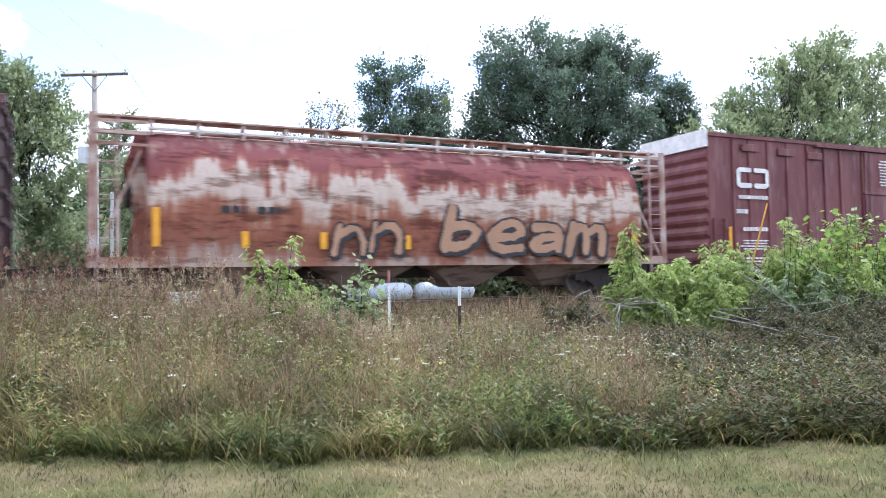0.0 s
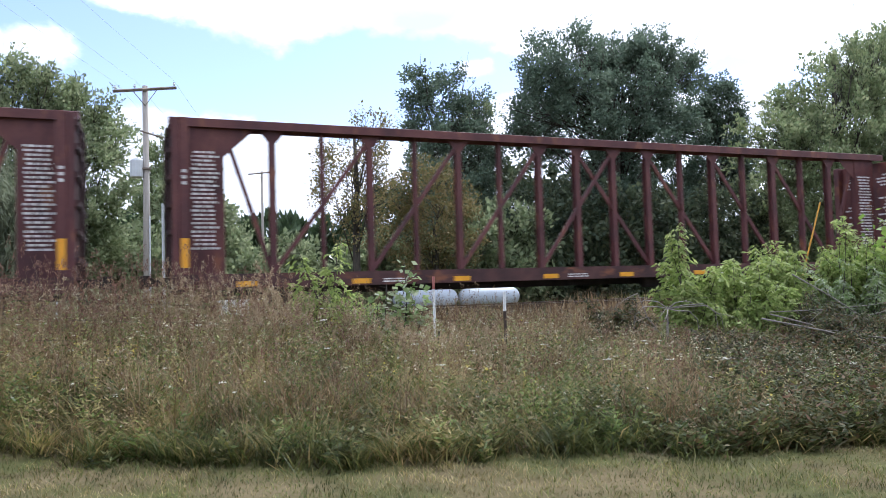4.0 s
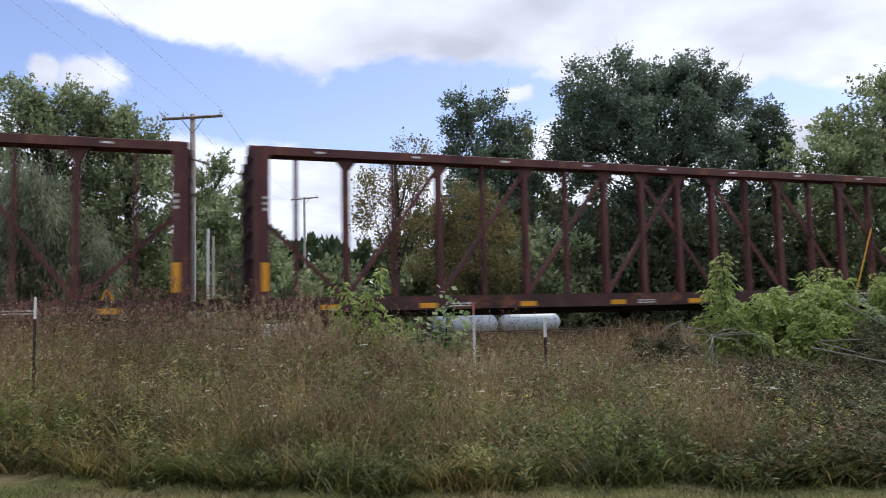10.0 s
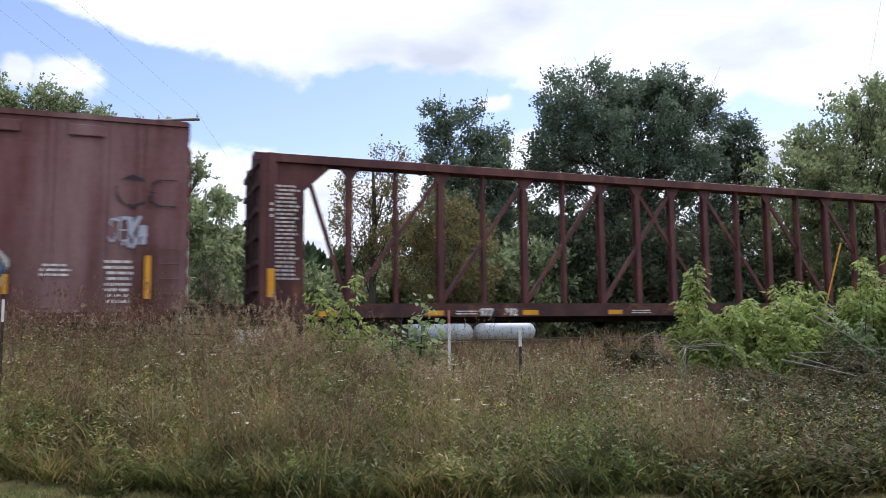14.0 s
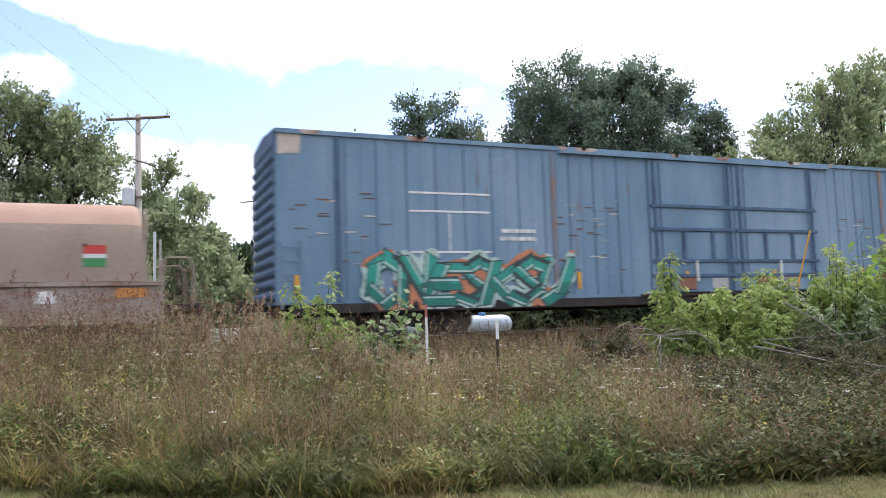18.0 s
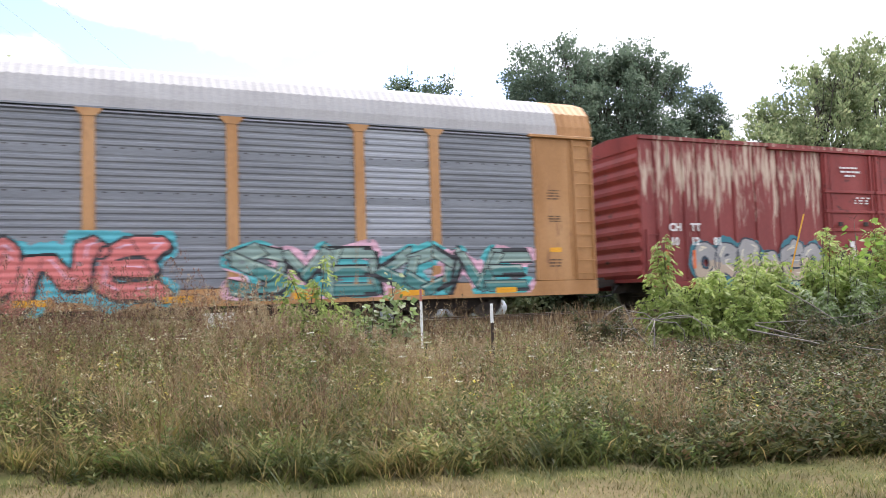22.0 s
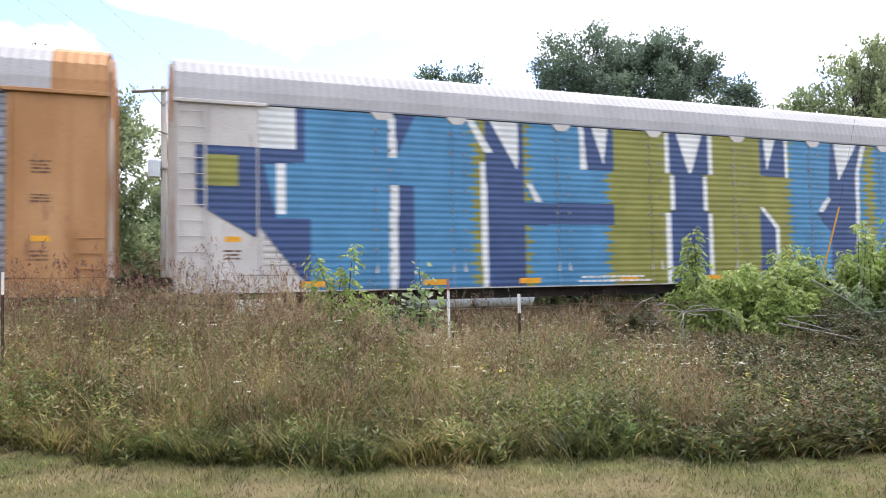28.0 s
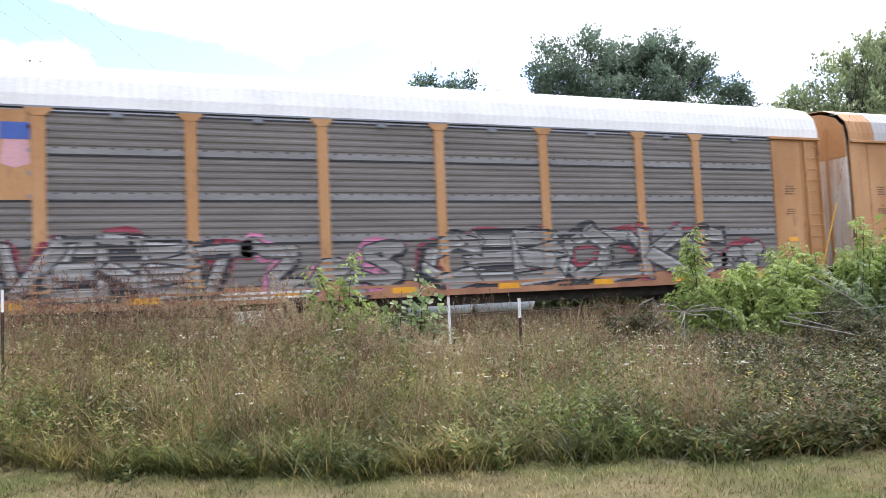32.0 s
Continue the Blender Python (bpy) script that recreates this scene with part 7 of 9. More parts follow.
box0, _ = maroon_boxcar("maroon steel boxcar with white upper end panel", 31, M_MAROON, True)
bars(box0, -8.5, -6.95, 2.87, 3.1, 1, SIDE - 0.055, M_WHITE, _)
bars(box0, -8.5, -7.0, 1.85, 2.1, 1, SIDE - 0.055, M_WHITE, _)
TRAIN.append((box0, 231.76))
box1, _ = maroon_boxcar("faded maroon boxcar with grey and blue graffiti", 32, M_FADED, False)
digits(box1, "794", -8.58, 1.94, 0.27, SIDE - 0.055, M_WHITE)
digits(box1, "640", -7.85, 1.94, 0.27, SIDE - 0.055, M_WHITE)
G = {n: spray(n, c) for n, c in dict(silver=(0.33, 0.36, 0.38), green=(0.10, 0.22, 0.05), yellow=(0.60, 0.47, 0.05), blue=(0.10, 0.24, 0.42), pale=(0.50, 0.56, 0.60), teal=(0.03, 0.33, 0.27), mint=(0.45, 0.58, 0.52),
                                      coral=(0.55, 0.17, 0.10), sky=(0.20, 0.50, 0.58), pink=(0.60, 0.20, 0.36), cream=(0.62, 0.55, 0.42), orange=(0.60, 0.30, 0.05), lilac=(0.40, 0.42, 0.50)).items()}
wildstyle(box1, "SNEXR", -7.0, -1.5, 0.58, 2.1, SIDE - 0.117, [spray("dull_grey", (0.20, 0.22, 0.225)), spray("light_grey", (0.27, 0.29, 0.30))], M_BLACK, 4, [spray("ochre", (0.42, 0.31, 0.04)), G["green"]], 0.16, 0.05, label="grey angular graffiti lettering on yellow and green", glint=G["pale"])
graffiti(box1, "OANIE", 2.75, 6.1, 0.85, 1.95, SIDE - 0.06, [spray("washed_grey", (0.34, 0.37, 0.38)), spray("washed_blue", (0.07, 0.17, 0.28))], spray("navy_ink", (0.03, 0.05, 0.09)), 9, spray("chalk", (0.42, 0.40, 0.38)), 0.04, 0.13, 0.035, 0.02, label="washed blue and grey graffiti lettering", wild=0.5)
graffiti(box1, "SEKA", 8.03, 8.87, 2.25, 2.85, SIDE - 0.06, [G["lilac"]], None, 11, None, 0, 0.03, 0.01, cell=0.014)
graffiti(box1, "CE", 8.1, 9.5, 3.0, 3.7, SIDE - 0.06, [M_BLACK], None, 12, None, 0, 0.02, 0.01, wild=0.1, label="thin black sprayed rings")
TRAIN.append((box1, 16.45))

# long blue boxcar
# its end walls take the darker blue, so their shade is in the colour
blue, rng_ = boxcar("long faded blue boxcar with teal graffiti", 13.66, 0.85, 4.93, M_BLUE, M_BLUE, [-12.4 + 0.78 * i for i in range(12)] + [3.9 + 0.8 * i for i in range(12)], (-3.17, -0.06, 3.29), 33, M_BLUE, 0.012, 0.012,
                     (1.42, 1.85, 2.75, 3.42), 1.52, M_BLUE_DARK, False, M_BLUE_DARK, True)
yb = -1.537
for z, x0, x1 in ((3.56, -10.39, -8.19), (3.1, -10.39, -8.19), (2.08, -10.39, -8.19)):
    part("stripe", Shape().box(x0, x1, yb, yb + 0.004, z - 0.025, z + 0.025), M_WHITE, blue, "thin white painted line")
for z in (2.22, 2.38):
    part("stripe", Shape().box(6.8, 10.86, yb, yb + 0.004, z - 0.04, z + 0.04), M_WHITE, blue)
part("stripe", Shape().box(-9.34, -9.30, yb, yb + 0.004, 2.1, 3.05), M_WHITE, blue)
bars(blue, -7.95, -6.74, 2.34, 2.74, 2, yb, M_WHITE, rng_)
X, Z = cells(6.6, 11.1, 2.5, 4.4, 0.03)         # the big pale mark, drawn as bands
d = near(X, Z, [[(8.5, 4.05), (7.1, 4.05), (7.1, 2.8), (8.4, 2.8)], [(8.9, 4.05), (10.5, 4.05), (10.5, 2.75)]])
idx = (d < 0.19).astype(int)
idx[(d < 0.19) & (np.sin(7 * X + 3 * Z) + np.sin(13 * Z - 5 * X) > 0.7)] = 2
lay_paint(blue, idx, X, Z, 0.03, yb, [G["cream"], spray("rust_red", (0.32, 0.13, 0.08))], "lettering_band", "large rust-stained pale lettering band")
for x in (-12.2, -6.27, 6.35):
    part("seam_post", Shape().slab(x - 0.07, x + 0.07, -1.56, -1.52, 0.9, 4.85, 0.01), M_BLUE_DARK if x < -10 else mat("rust_streaked_blue", [(0.25, 0.12, 0.06), (0.14, 0.2, 0.28)], scale=1.5), blue)
wildstyle(blue, "ONESKSU", -11.4, -6.0, 0.72, 1.95, -1.575, [spray("deep_teal", (0.02, 0.17, 0.13)), spray("sea_green", (0.03, 0.27, 0.21))], spray("dark_ink", (0.03, 0.05, 0.05)), 14, [spray("pale_mint", (0.40, 0.50, 0.45)), spray("terracotta", (0.45, 0.17, 0.08))], 0.15, 0.03, label="teal angular graffiti lettering on pale mint and terracotta", glint=spray("pale_mint_edge", (0.42, 0.52, 0.47)), lean=0.2)
graffiti(blue, "AOMS", 6.2, 9.6, 0.85, 1.85, -1.56, [G["teal"]], G["mint"], 15, G["coral"], 0.05, 0.13, 0.05, 0.1)
for x in (-13.2, -5.6, -1.95, 1.4, 5.2):
    tape(blue, x, 1.1, 1.55, -1.585, 0.10)
for x in (-2.0, -0.95, 1.1, 2.2):               # short uprights, rusty patches and latches of the plug doors
    part("door_stay", Shape().slab(x - 0.06, x + 0.06, -1.63, -1.57, 1.9, 2.7, 0.012), M_BLUE_DARK, blue)
for x, z0, z1, c in ((-1.95, 1.02, 1.38, (0.22, 0.09, 0.06)), (-0.75, 1.05, 1.35, (0.40, 0.39, 0.37)), (1.0, 1.0, 1.38, (0.24, 0.10, 0.06)), (2.1, 1.05, 1.36, (0.36, 0.30, 0.24))):
    part("door_plate", Shape().slab(x - 0.30, x + 0.30, -1.60, -1.57, z0, z1, 0.01), spray("door_plate", c), blue, "rusty latch plate")
rr = np.random.default_rng(43)
for q in range(16):                              # rust where the eave leaks
    x, w_ = rr.uniform(-13.4, 13.4), rr.uniform(0.08, 0.3)
    part("eave_rust", Shape().plate([(x - w_, 4.95), (x + w_, 4.95), (x + w_ * 0.7, 4.86), (x - w_ * 0.5, 4.84)], -1.590, -1.581), M_HOPPER_TRIM, blue)
for i in range(11):                              # dark seams between the sheets
    part("sheet_seam", Shape().box(-12.02 + 0.78 * i, -12.0 + 0.78 * i, -1.536, -1.52, 0.95, 4.8), M_BLUE_DARK, blue)
    part("sheet_seam", Shape().box(4.28 + 0.8 * i, 4.30 + 0.8 * i, -1.536, -1.52, 0.95, 4.8), M_BLUE_DARK, blue)
rs = np.random.default_rng(41)
for mname, cnt in ((mat("rust_scar", [(0.10, 0.045, 0.025), (0.20, 0.10, 0.05)], scale=4), 46), (mat("bare_scar", [(0.40, 0.36, 0.31), (0.52, 0.48, 0.42)], scale=4), 26)):
    s = Shape()
    for q in range(cnt):                         # scrapes where the sheets buckled, in clusters
        cx = rs.choice([-12.6, -11.6, -5.4, -4.6, 5.0, 12.2]) + rs.normal() * 0.45
        cz = rs.choice([1.9, 2.6, 2.9, 3.3]) + rs.normal() * 0.14
        w_ = rs.uniform(0.06, 0.34)
        s.box(cx - w_ / 2, cx + w_ / 2, -1.537, -1.515, cz, cz + rs.uniform(0.012, 0.035))
    tagged(part("scrape", s, mname, blue, "rusty scrape marks"), kind="stuff")
part("worn_patch", Shape().plate([(-13.6, 4.35), (-13.1, 4.4), (-13.05, 4.85), (-13.6, 4.86)], -1.531, -1.519), mat("bare_primer", [(0.40, 0.33, 0.26), (0.52, 0.45, 0.38)], scale=3), blue)
TRAIN.append((blue, -8.57))

# scarlet boxcar
PO_R = [-9.14, -8.64, -8.12, -7.6, -6.85, -6.22, -5.35, -4.37, -3.67, 3.24, 4.3, 5.4, 6.32, 7.26, 8.24]
red, rng_ = boxcar("scarlet boxcar with peeling paint and pale graffiti", 9.68, 0.80, 4.98, M_REDPEEL, M_RED, PO_R, (-2.53, -0.17, 2.52), 34, M_REDPEEL, 0.04, 0.05, (2.3, 2.9, 3.55), 1.50, None, False, M_RED, sill_skin=M_RED)
for x0 in (-1.9, 0.65):
    for dx, z in ((0.12, 4.28), (0.0, 4.15), (0.26, 4.02)):
        bars(red, x0 + dx, x0 + 1.22 - dx, z, z + 0.12, 1, SIDE - 0.112, M_WHITE, rng_)
    bars(red, x0 + 0.7, x0 + 1.45, 3.14, 3.4, 3, SIDE - 0.112, M_WHITE, rng_, 0.25)
    part("placard", Shape().box(x0 + 0.38, x0 + 0.58, SIDE - 0.118, SIDE - 0.112, 1.75, 1.93), M_WHITE, red)


def framed_board(car, x0, x1, z0, z1, y):
    """A black data board with a thin white frame and a rule across it."""
    board = part("data_board", Shape().slab(x0, x1, y - 0.012, y, z0, z1, 0.003), M_BLACK, car, "black data board with white frame")
    s, zm = Shape(), (z0 + z1) / 2
    for a_, b_, c_, d_ in ((x0, x1, z1 - 0.02, z1), (x0, x1, z0, z0 + 0.02), (x0, x0 + 0.02, z0 + 0.02, z1 - 0.02), (x1 - 0.02, x1, z0 + 0.02, z1 - 0.02), (x0 + 0.05, x1 - 0.05, zm - 0.01, zm + 0.01)):
        s.box(a_, b_, y - 0.018, y - 0.013, c_, d_)
    part("board_frame", s, M_WHITE, board)


framed_board(red, 0.58, 0.98, 1.31, 1.76, SIDE - 0.112)
framed_board(red, 8.16, 8.68, 1.12, 1.36, SIDE - 0.058)
bars(red, 8.2, 8.66, 0.98, 1.09, 1, SIDE - 0.058, M_WHITE, rng_)
bars(red, 7.36, 7.56, 1.55, 2.28, 7, SIDE - 0.058, M_WHITE, rng_)
bars(red, 7.68, 7.86, 1.68, 2.28, 6, SIDE - 0.058, M_WHITE, rng_)
bars(red, 8.16, 8.64, 1.95, 2.24, 3, SIDE - 0.058, M_WHITE, rng_)
for word, x, z in (("CH", -8.76, 2.25), ("TT", -7.98, 2.25), ("10", -8.74, 1.84), ("12", -7.98, 1.84), ("81", -7.14, 1.84)):
    digits(red, word, x, z, 0.22, SIDE - 0.055, M_WHITE)
for x in (-1.9, -0.75):                          # dark latches and brackets of the doors
    part("door_latch", Shape().slab(x - 0.16, x + 0.16, SIDE - 0.16, SIDE - 0.11, 1.25, 1.62, 0.015), M_DARKSTEEL, red)
    part("door_bracket", Shape().slab(x - 0.10, x + 0.10, SIDE - 0.15, SIDE - 0.11, 2.42, 2.56, 0.012), M_DARKSTEEL, red)
graffiti(red, "ORBAEO", -8.1, -2.6, 0.72, 1.9, SIDE - 0.06, [spray("buff_fill", (0.40, 0.31, 0.235)), spray("ash_fill", (0.30, 0.285, 0.28))], spray("ink_blue", (0.02, 0.03, 0.05)), 16, spray("sea_blue", (0.03, 0.15, 0.19)), 0.06, 0.17, 0.045, 0.05, label="mauve and buff graffiti lettering edged in dark blue", glint=G["cream"], wild=0.5)
graffiti(red, "GERMO", 2.62, 6.45, 0.88, 1.95, SIDE - 0.06, [spray("ashen_mauve", (0.40, 0.325, 0.315))], M_BLACK, 17, spray("dusty_pink", (0.42, 0.27, 0.245)), 0.07, 0.135, 0.045, 0.0, label="ashen pink graffiti lettering with black edges", wild=0.25)
X, Z = cells(2.2, 7.5, 1.0, 2.55, 0.025)       # pale bubbles and splashes round the lettering
rb = np.random.default_rng(88)
d = np.full(X.shape, 9.0)
for q in range(34):
    ax, az = rb.uniform(2.3, 7.2), rb.uniform(1.95, 2.4) if q < 24 else rb.uniform(1.1, 2.2)
    d = np.minimum(d, np.hypot(X - ax, Z - az) - rb.uniform(0.04, 0.11))
lay_paint(red, ((d < 0) & ((Z > 1.95) | (X < 2.6) | (X > 6.5))).astype(int), X, Z, 0.025, SIDE - 0.058, [spray("bubble_pink", (0.42, 0.28, 0.255))], "graffiti_splash")
tape(red, 0.37, 1.38, 1.82, SIDE - 0.112, 0.14)
tape(red, 8.98, 1.12, 2.03, SIDE - 0.058, 0.10)
for x in (-8.9, -7.9, 1.74, 3.08, 4.62, 5.85, 6.57, 8.59):
    part("reflector", Shape().box(x - 0.05, x + 0.05, SIDE - (0.118 if -2.5 < x < 2.5 else 0.064), SIDE - (0.112 if -2.5 < x < 2.5 else 0.058), 1.15, 1.68), spray("red_orange_tape", (0.62, 0.12, 0.02)), red)
TRAIN.append((red, -52.62))


# ---- covered hopper ----
def hopper():
    car = thing("covered_hopper", "rusted chalky white covered hopper car with black graffiti", "freight car")
    prof = [(-1.40, 1.12), (-1.52, 1.7), (-1.56, 2.3), (-1.53, 2.9), (-1.42, 3.35), (-1.22, 3.68), (-0.9, 3.9), (-0.4, 4.02), (0, 4.05)]
    full = prof + [(-y, z) for y, z in prof[-2::-1]]
    s = Shape()
    xs_ = [-6.62, -6.5, -3.3, 0, 3.3, 6.3, 6.75]
    for i, x in enumerate(xs_):
        k = 0.97 if i in (0,) else 1.0
        for y, z in full:
            xx = x + (0.07 * (2.6 - z) if i == len(xs_) - 1 else 0)
            s.v.append((xx, y * k, 1.12 + (z - 1.12) * k))
    n = len(full)
    for i in range(len(xs_) - 1):
        for j in range(n - 1):
            s.f.append((i * n + j, i * n + j + 1, (i + 1) * n + j + 1, (i + 1) * n + j))
    s.f += [tuple(range(n)), tuple((len(xs_) - 1) * n + j for j in range(n))[::-1]]
    part("tank_body", s, M_HOPPER, car, smooth=True)
    for sy in (-1, 1):
        part("side_sill", Shape().box(-7.6, 7.6, min(sy * 1.40, sy * 1.50), max(sy * 1.40, sy * 1.50), 0.90, 1.12), M_HOPPER, car)
        part("running_board", Shape().slab(-7.7, 7.75, min(sy * 0.62, sy * 1.12), max(sy * 0.62, sy * 1.12), 4.20, 4.25, 0.01), M_HOPPER_TRIM, car, "rusty roof walkway")
        part("roof_rail", Shape().tube([(-6.6, sy * 1.05, 4.0), (6.7, sy * 1.05, 4.0)], 0.04, 6), M_WHITE, car)
        for i in range(14):
            x = -6.5 + i * 1.0
            part("walkway_bracket", Shape().plate([(x - 0.04, 3.85), (x + 0.04, 3.85), (x + 0.04, 4.2), (x - 0.04, 4.2)], min(sy * 0.8, sy * 1.08), max(sy * 0.8, sy * 1.08)), M_HOPPER_TRIM, car)
        for sx in (-1, 1):
            part("corner_post", Shape().slab(sx * 7.72 - 0.06, sx * 7.72 + 0.06, min(sy * 1.38, sy * 1.48), max(sy * 1.38, sy * 1.48), 0.9, 4.2, 0.01), M_HOPPER_TRIM, car)
            ladder(car, sx * 7.62, sx * 7.2, sy * 1.45, 0.5, 4.2, 9, M_HOPPER_TRIM)
            part("end_stiffener", Shape().plate([(sx * 6.60, 1.0), (sx * 6.95, 1.0), (sx * 6.80, 2.2), (sx * 7.02, 3.3), (sx * 6.85, 3.9), (sx * 6.60, 3.9)][::sx], min(sy * 0.72, sy * 0.78), max(sy * 0.72, sy * 0.78)), M_HOPPER, car, "rust streaked end plate")
            part("end_strut", Shape().tube([(sx * 7.66, sy * 1.40, 1.0), (sx * 6.72, sy * 0.95, 3.5)], 0.035, 6), M_HOPPER_TRIM, car)
    for i, x in enumerate((-4.4, -1.5, 1.5, 4.4)):
        part("roof_hatch", Shape().slab(x - 1.2, x + 1.2, -0.35, 0.35, 4.05, 4.16, 0.03), M_HOPPER_TRIM, car)
        s = Shape()
        s.add([(x - 1.4, -1.3, 1.0), (x + 1.4, -1.3, 1.0), (x + 1.4, 1.3, 1.0), (x - 1.4, 1.3, 1.0), (x - 0.35, -0.4, 0.32), (x + 0.35, -0.4, 0.32), (x + 0.35, 0.4, 0.32), (x - 0.35, 0.4, 0.32)],
              [(0, 1, 5, 4), (1, 2, 6, 5), (2, 3, 7, 6), (3, 0, 4, 7), (4, 5, 6, 7), (0, 3, 2, 1)])
        part("discharge_hopper", s, M_HOPPER, car)
    for sx in (-1, 1):
        part("end_platform", Shape().box(min(sx * 6.6, sx * 7.82), max(sx * 6.6, sx * 7.82), -1.45, 1.45, 0.93, 1.0), M_HOPPER_TRIM, car)
        for z in (3.55, 3.8, 4.05):
            part("end_crossbar", Shape().box(sx * 7.74 - 0.03, sx * 7.74 + 0.03, -1.4, 1.4, z - 0.04, z + 0.04), M_HOPPER_TRIM, car)
            part("end_crossbar", Shape().box(min(sx * 6.6, sx * 7.74), max(sx * 6.6, sx * 7.74), -1.42, -1.36, z - 0.03, z + 0.03), M_HOPPER_TRIM, car)
        part("brake_wheel" if sx < 0 else "end_box", Shape().turned([(-0.06, 0.26), (0.06, 0.26)], "x", (sx * 6.95, -0.3, 2.55), 14), M_DARKSTEEL, car)
    part("centre_sill", Shape().box(-7.7, 7.7, -0.25, 0.25, 0.6, 0.93), M_DARKSTEEL, car)
    for x, z0, z1 in ((-6.46, 1.35, 2.2), (-4.57, 1.32, 1.7), (-2.75, 1.3, 1.7), (-0.6, 1.3, 1.65), (1.1, 1.3, 1.65), (3.3, 1.3, 1.65), (6.5, 1.3, 1.8)):
        tape(car, x, z0, z1, -1.565, 0.16)
    for x0, ch in ((-5.1, 2), (-4.3, 4)):
        bars(car, x0, x0 + 0.65, 2.05, 2.35, 1, -1.575, M_BLACK, np.random.default_rng(3), 0.5)
    hoppaint = spray("tan_fill", (0.36, 0.20, 0.115))
    graffiti(car, "beam", 0.2, 5.6, 1.15, 2.2, -1.60, [hoppaint], M_BLACK, 21, None, 0, 0.12, 0.055, 0.28, wild=0.35, label="tan graffiti lettering with heavy black edges")
    graffiti(car, "nn", -2.6, -0.6, 1.15, 2.1, -1.60, [hoppaint], M_BLACK, 22, None, 0, 0.07, 0.05, 0.2, wild=0.25)
    trucks(car, 7.82, 1.9)
    TRAIN.append((car, 212.62))
    return car


hopper()


# ---- coil car ----
def coil_car():
    car = thing("covered_coil_car", "grey coil car with dusty hood and reddish crown", "freight car")
    h = 7.9
    for sy in (-1, 1):
        part("side_wall", Shape().prism([(sy * 1.40, 0.62), (sy * 1.46, 0.62), (sy * 1.46, 1.34), (sy * 1.40, 1.34)], -h, h), M_TROUGH, car)
        part("top_flange", Shape().slab(-h, h, min(sy * 1.36, sy * 1.54), max(sy * 1.36, sy * 1.54), 1.34, 1.43, 0.01), M_TROUGH, car)
        part("bottom_flange", Shape().prism([(sy * 1.36, 0.55), (sy * 1.50, 0.55), (sy * 1.50, 0.63), (sy * 1.36, 0.63)], -h, h), M_TROUGH, car)
        for x in (-6.53, -5.52, -3.86 - 0.9, -2.46, -0.67, 0.63, 2.08, 3.49, 5.26, 6.54):
            part("rib", Shape().slab(x - 0.05, x + 0.05, min(sy * 1.46, sy * 1.52), max(sy * 1.46, sy * 1.52), 0.63, 1.34, 0.01), M_TROUGH, car)
        part("belly", Shape().plate([(-4.6, 0.62), (4.6, 0.62), (3.6, 0.32), (-3.6, 0.32)], min(sy * 1.34, sy * 1.40), max(sy * 1.34, sy * 1.40)), M_TROUGH, car)
    side_ = [(-1.50, 1.44), (-1.50, 1.95), (-1.47, 2.4), (-1.38, 2.66)]
    crown = [(-1.38, 2.66), (-1.22, 2.90), (-0.95, 3.08), (-0.5, 3.2), (0, 3.24)]
    for name, pr, m in (("hood_side", side_, M_HOOD), ("hood_crown", crown + [(-y, z) for y, z in crown[-2::-1]], M_HOOD_TOP), ("hood_side", [(-y, z) for y, z in side_], M_HOOD)):
        s = Shape()
        xs_ = [-7.62, -7.5, -3.7, 0, 3.7, 7.45, 7.60]
        for i, x in enumerate(xs_):
            for y, z in pr:
                k = 0.965 if i in (0, 6) else 1
                s.v.append((x + (0.12 if i > 4 else -0.06) * (1.9 - z) * (1 if i in (0, 1, 5, 6) else 0), y * k, 1.44 + (z - 1.44) * k))
        n = len(pr)
        for i in range(len(xs_) - 1):
            for j in range(n - 1):
                s.f.append((i * n + j, i * n + j + 1, (i + 1) * n + j + 1, (i + 1) * n + j))
        part(name, s, m, car, smooth=True)
    for sx in (-1, 1):
        o = [(-1.45, 1.44), (-1.42, 2.45), (-1.2, 2.8), (-0.7, 3.1), (0, 3.18), (0.7, 3.1), (1.2, 2.8), (1.42, 2.45), (1.45, 1.44)]
        part("hood_end", Shape().prism(o, sx * 7.58 - 0.02, sx * 7.58 + 0.02), M_HOOD, car)
        part("end_platform", Shape().box(min(sx * h, sx * (h + 0.75)), max(sx * h, sx * (h + 0.75)), -1.4, 1.4, 0.86, 0.93), M_DARKSTEEL, car)
        for y in (-1.38, 1.38):
            part("handrail", Shape().tube([(sx * h, y, 1.6), (sx * (h + 0.1), y, 1.95), (sx * (h + 0.55), y, 1.95), (sx * (h + 0.66), y, 1.8), (sx * (h + 0.66), y, 0.9)], 0.025, 6), M_TROUGH, car)
        part("corner_ladder", Shape().slab(sx * h - 0.05, sx * h + 0.05, -1.5, -1.35, 0.5, 1.9, 0.01), M_TROUGH, car)
        for x in (sx * 7.3,):
            part("reflector", Shape().box(x - 0.3, x + 0.3, -1.468, -1.462, 1.1, 1.3), spray("orange_tape", (0.55, 0.22, 0.04)), car)
    for i in range(6):
        x = -6.6 + i * 2.6
        part("hood_bolt", Shape().turned([(-0.03, 0.03), (0.0, 0.04)], "y", (x, -1.505, 2.15 + 0.05 * (i % 2)), 8), M_DARKSTEEL, car)
    part("lifting_bracket", Shape().tube([(-1.15, 0, 3.2), (-1.1, 0, 3.55), (-0.9, 0, 3.68), (-0.3, 0, 3.68), (-0.1, 0, 3.55), (-0.05, 0, 3.2)], 0.14, 8), M_BLACK, car, "black hood lifting bracket")
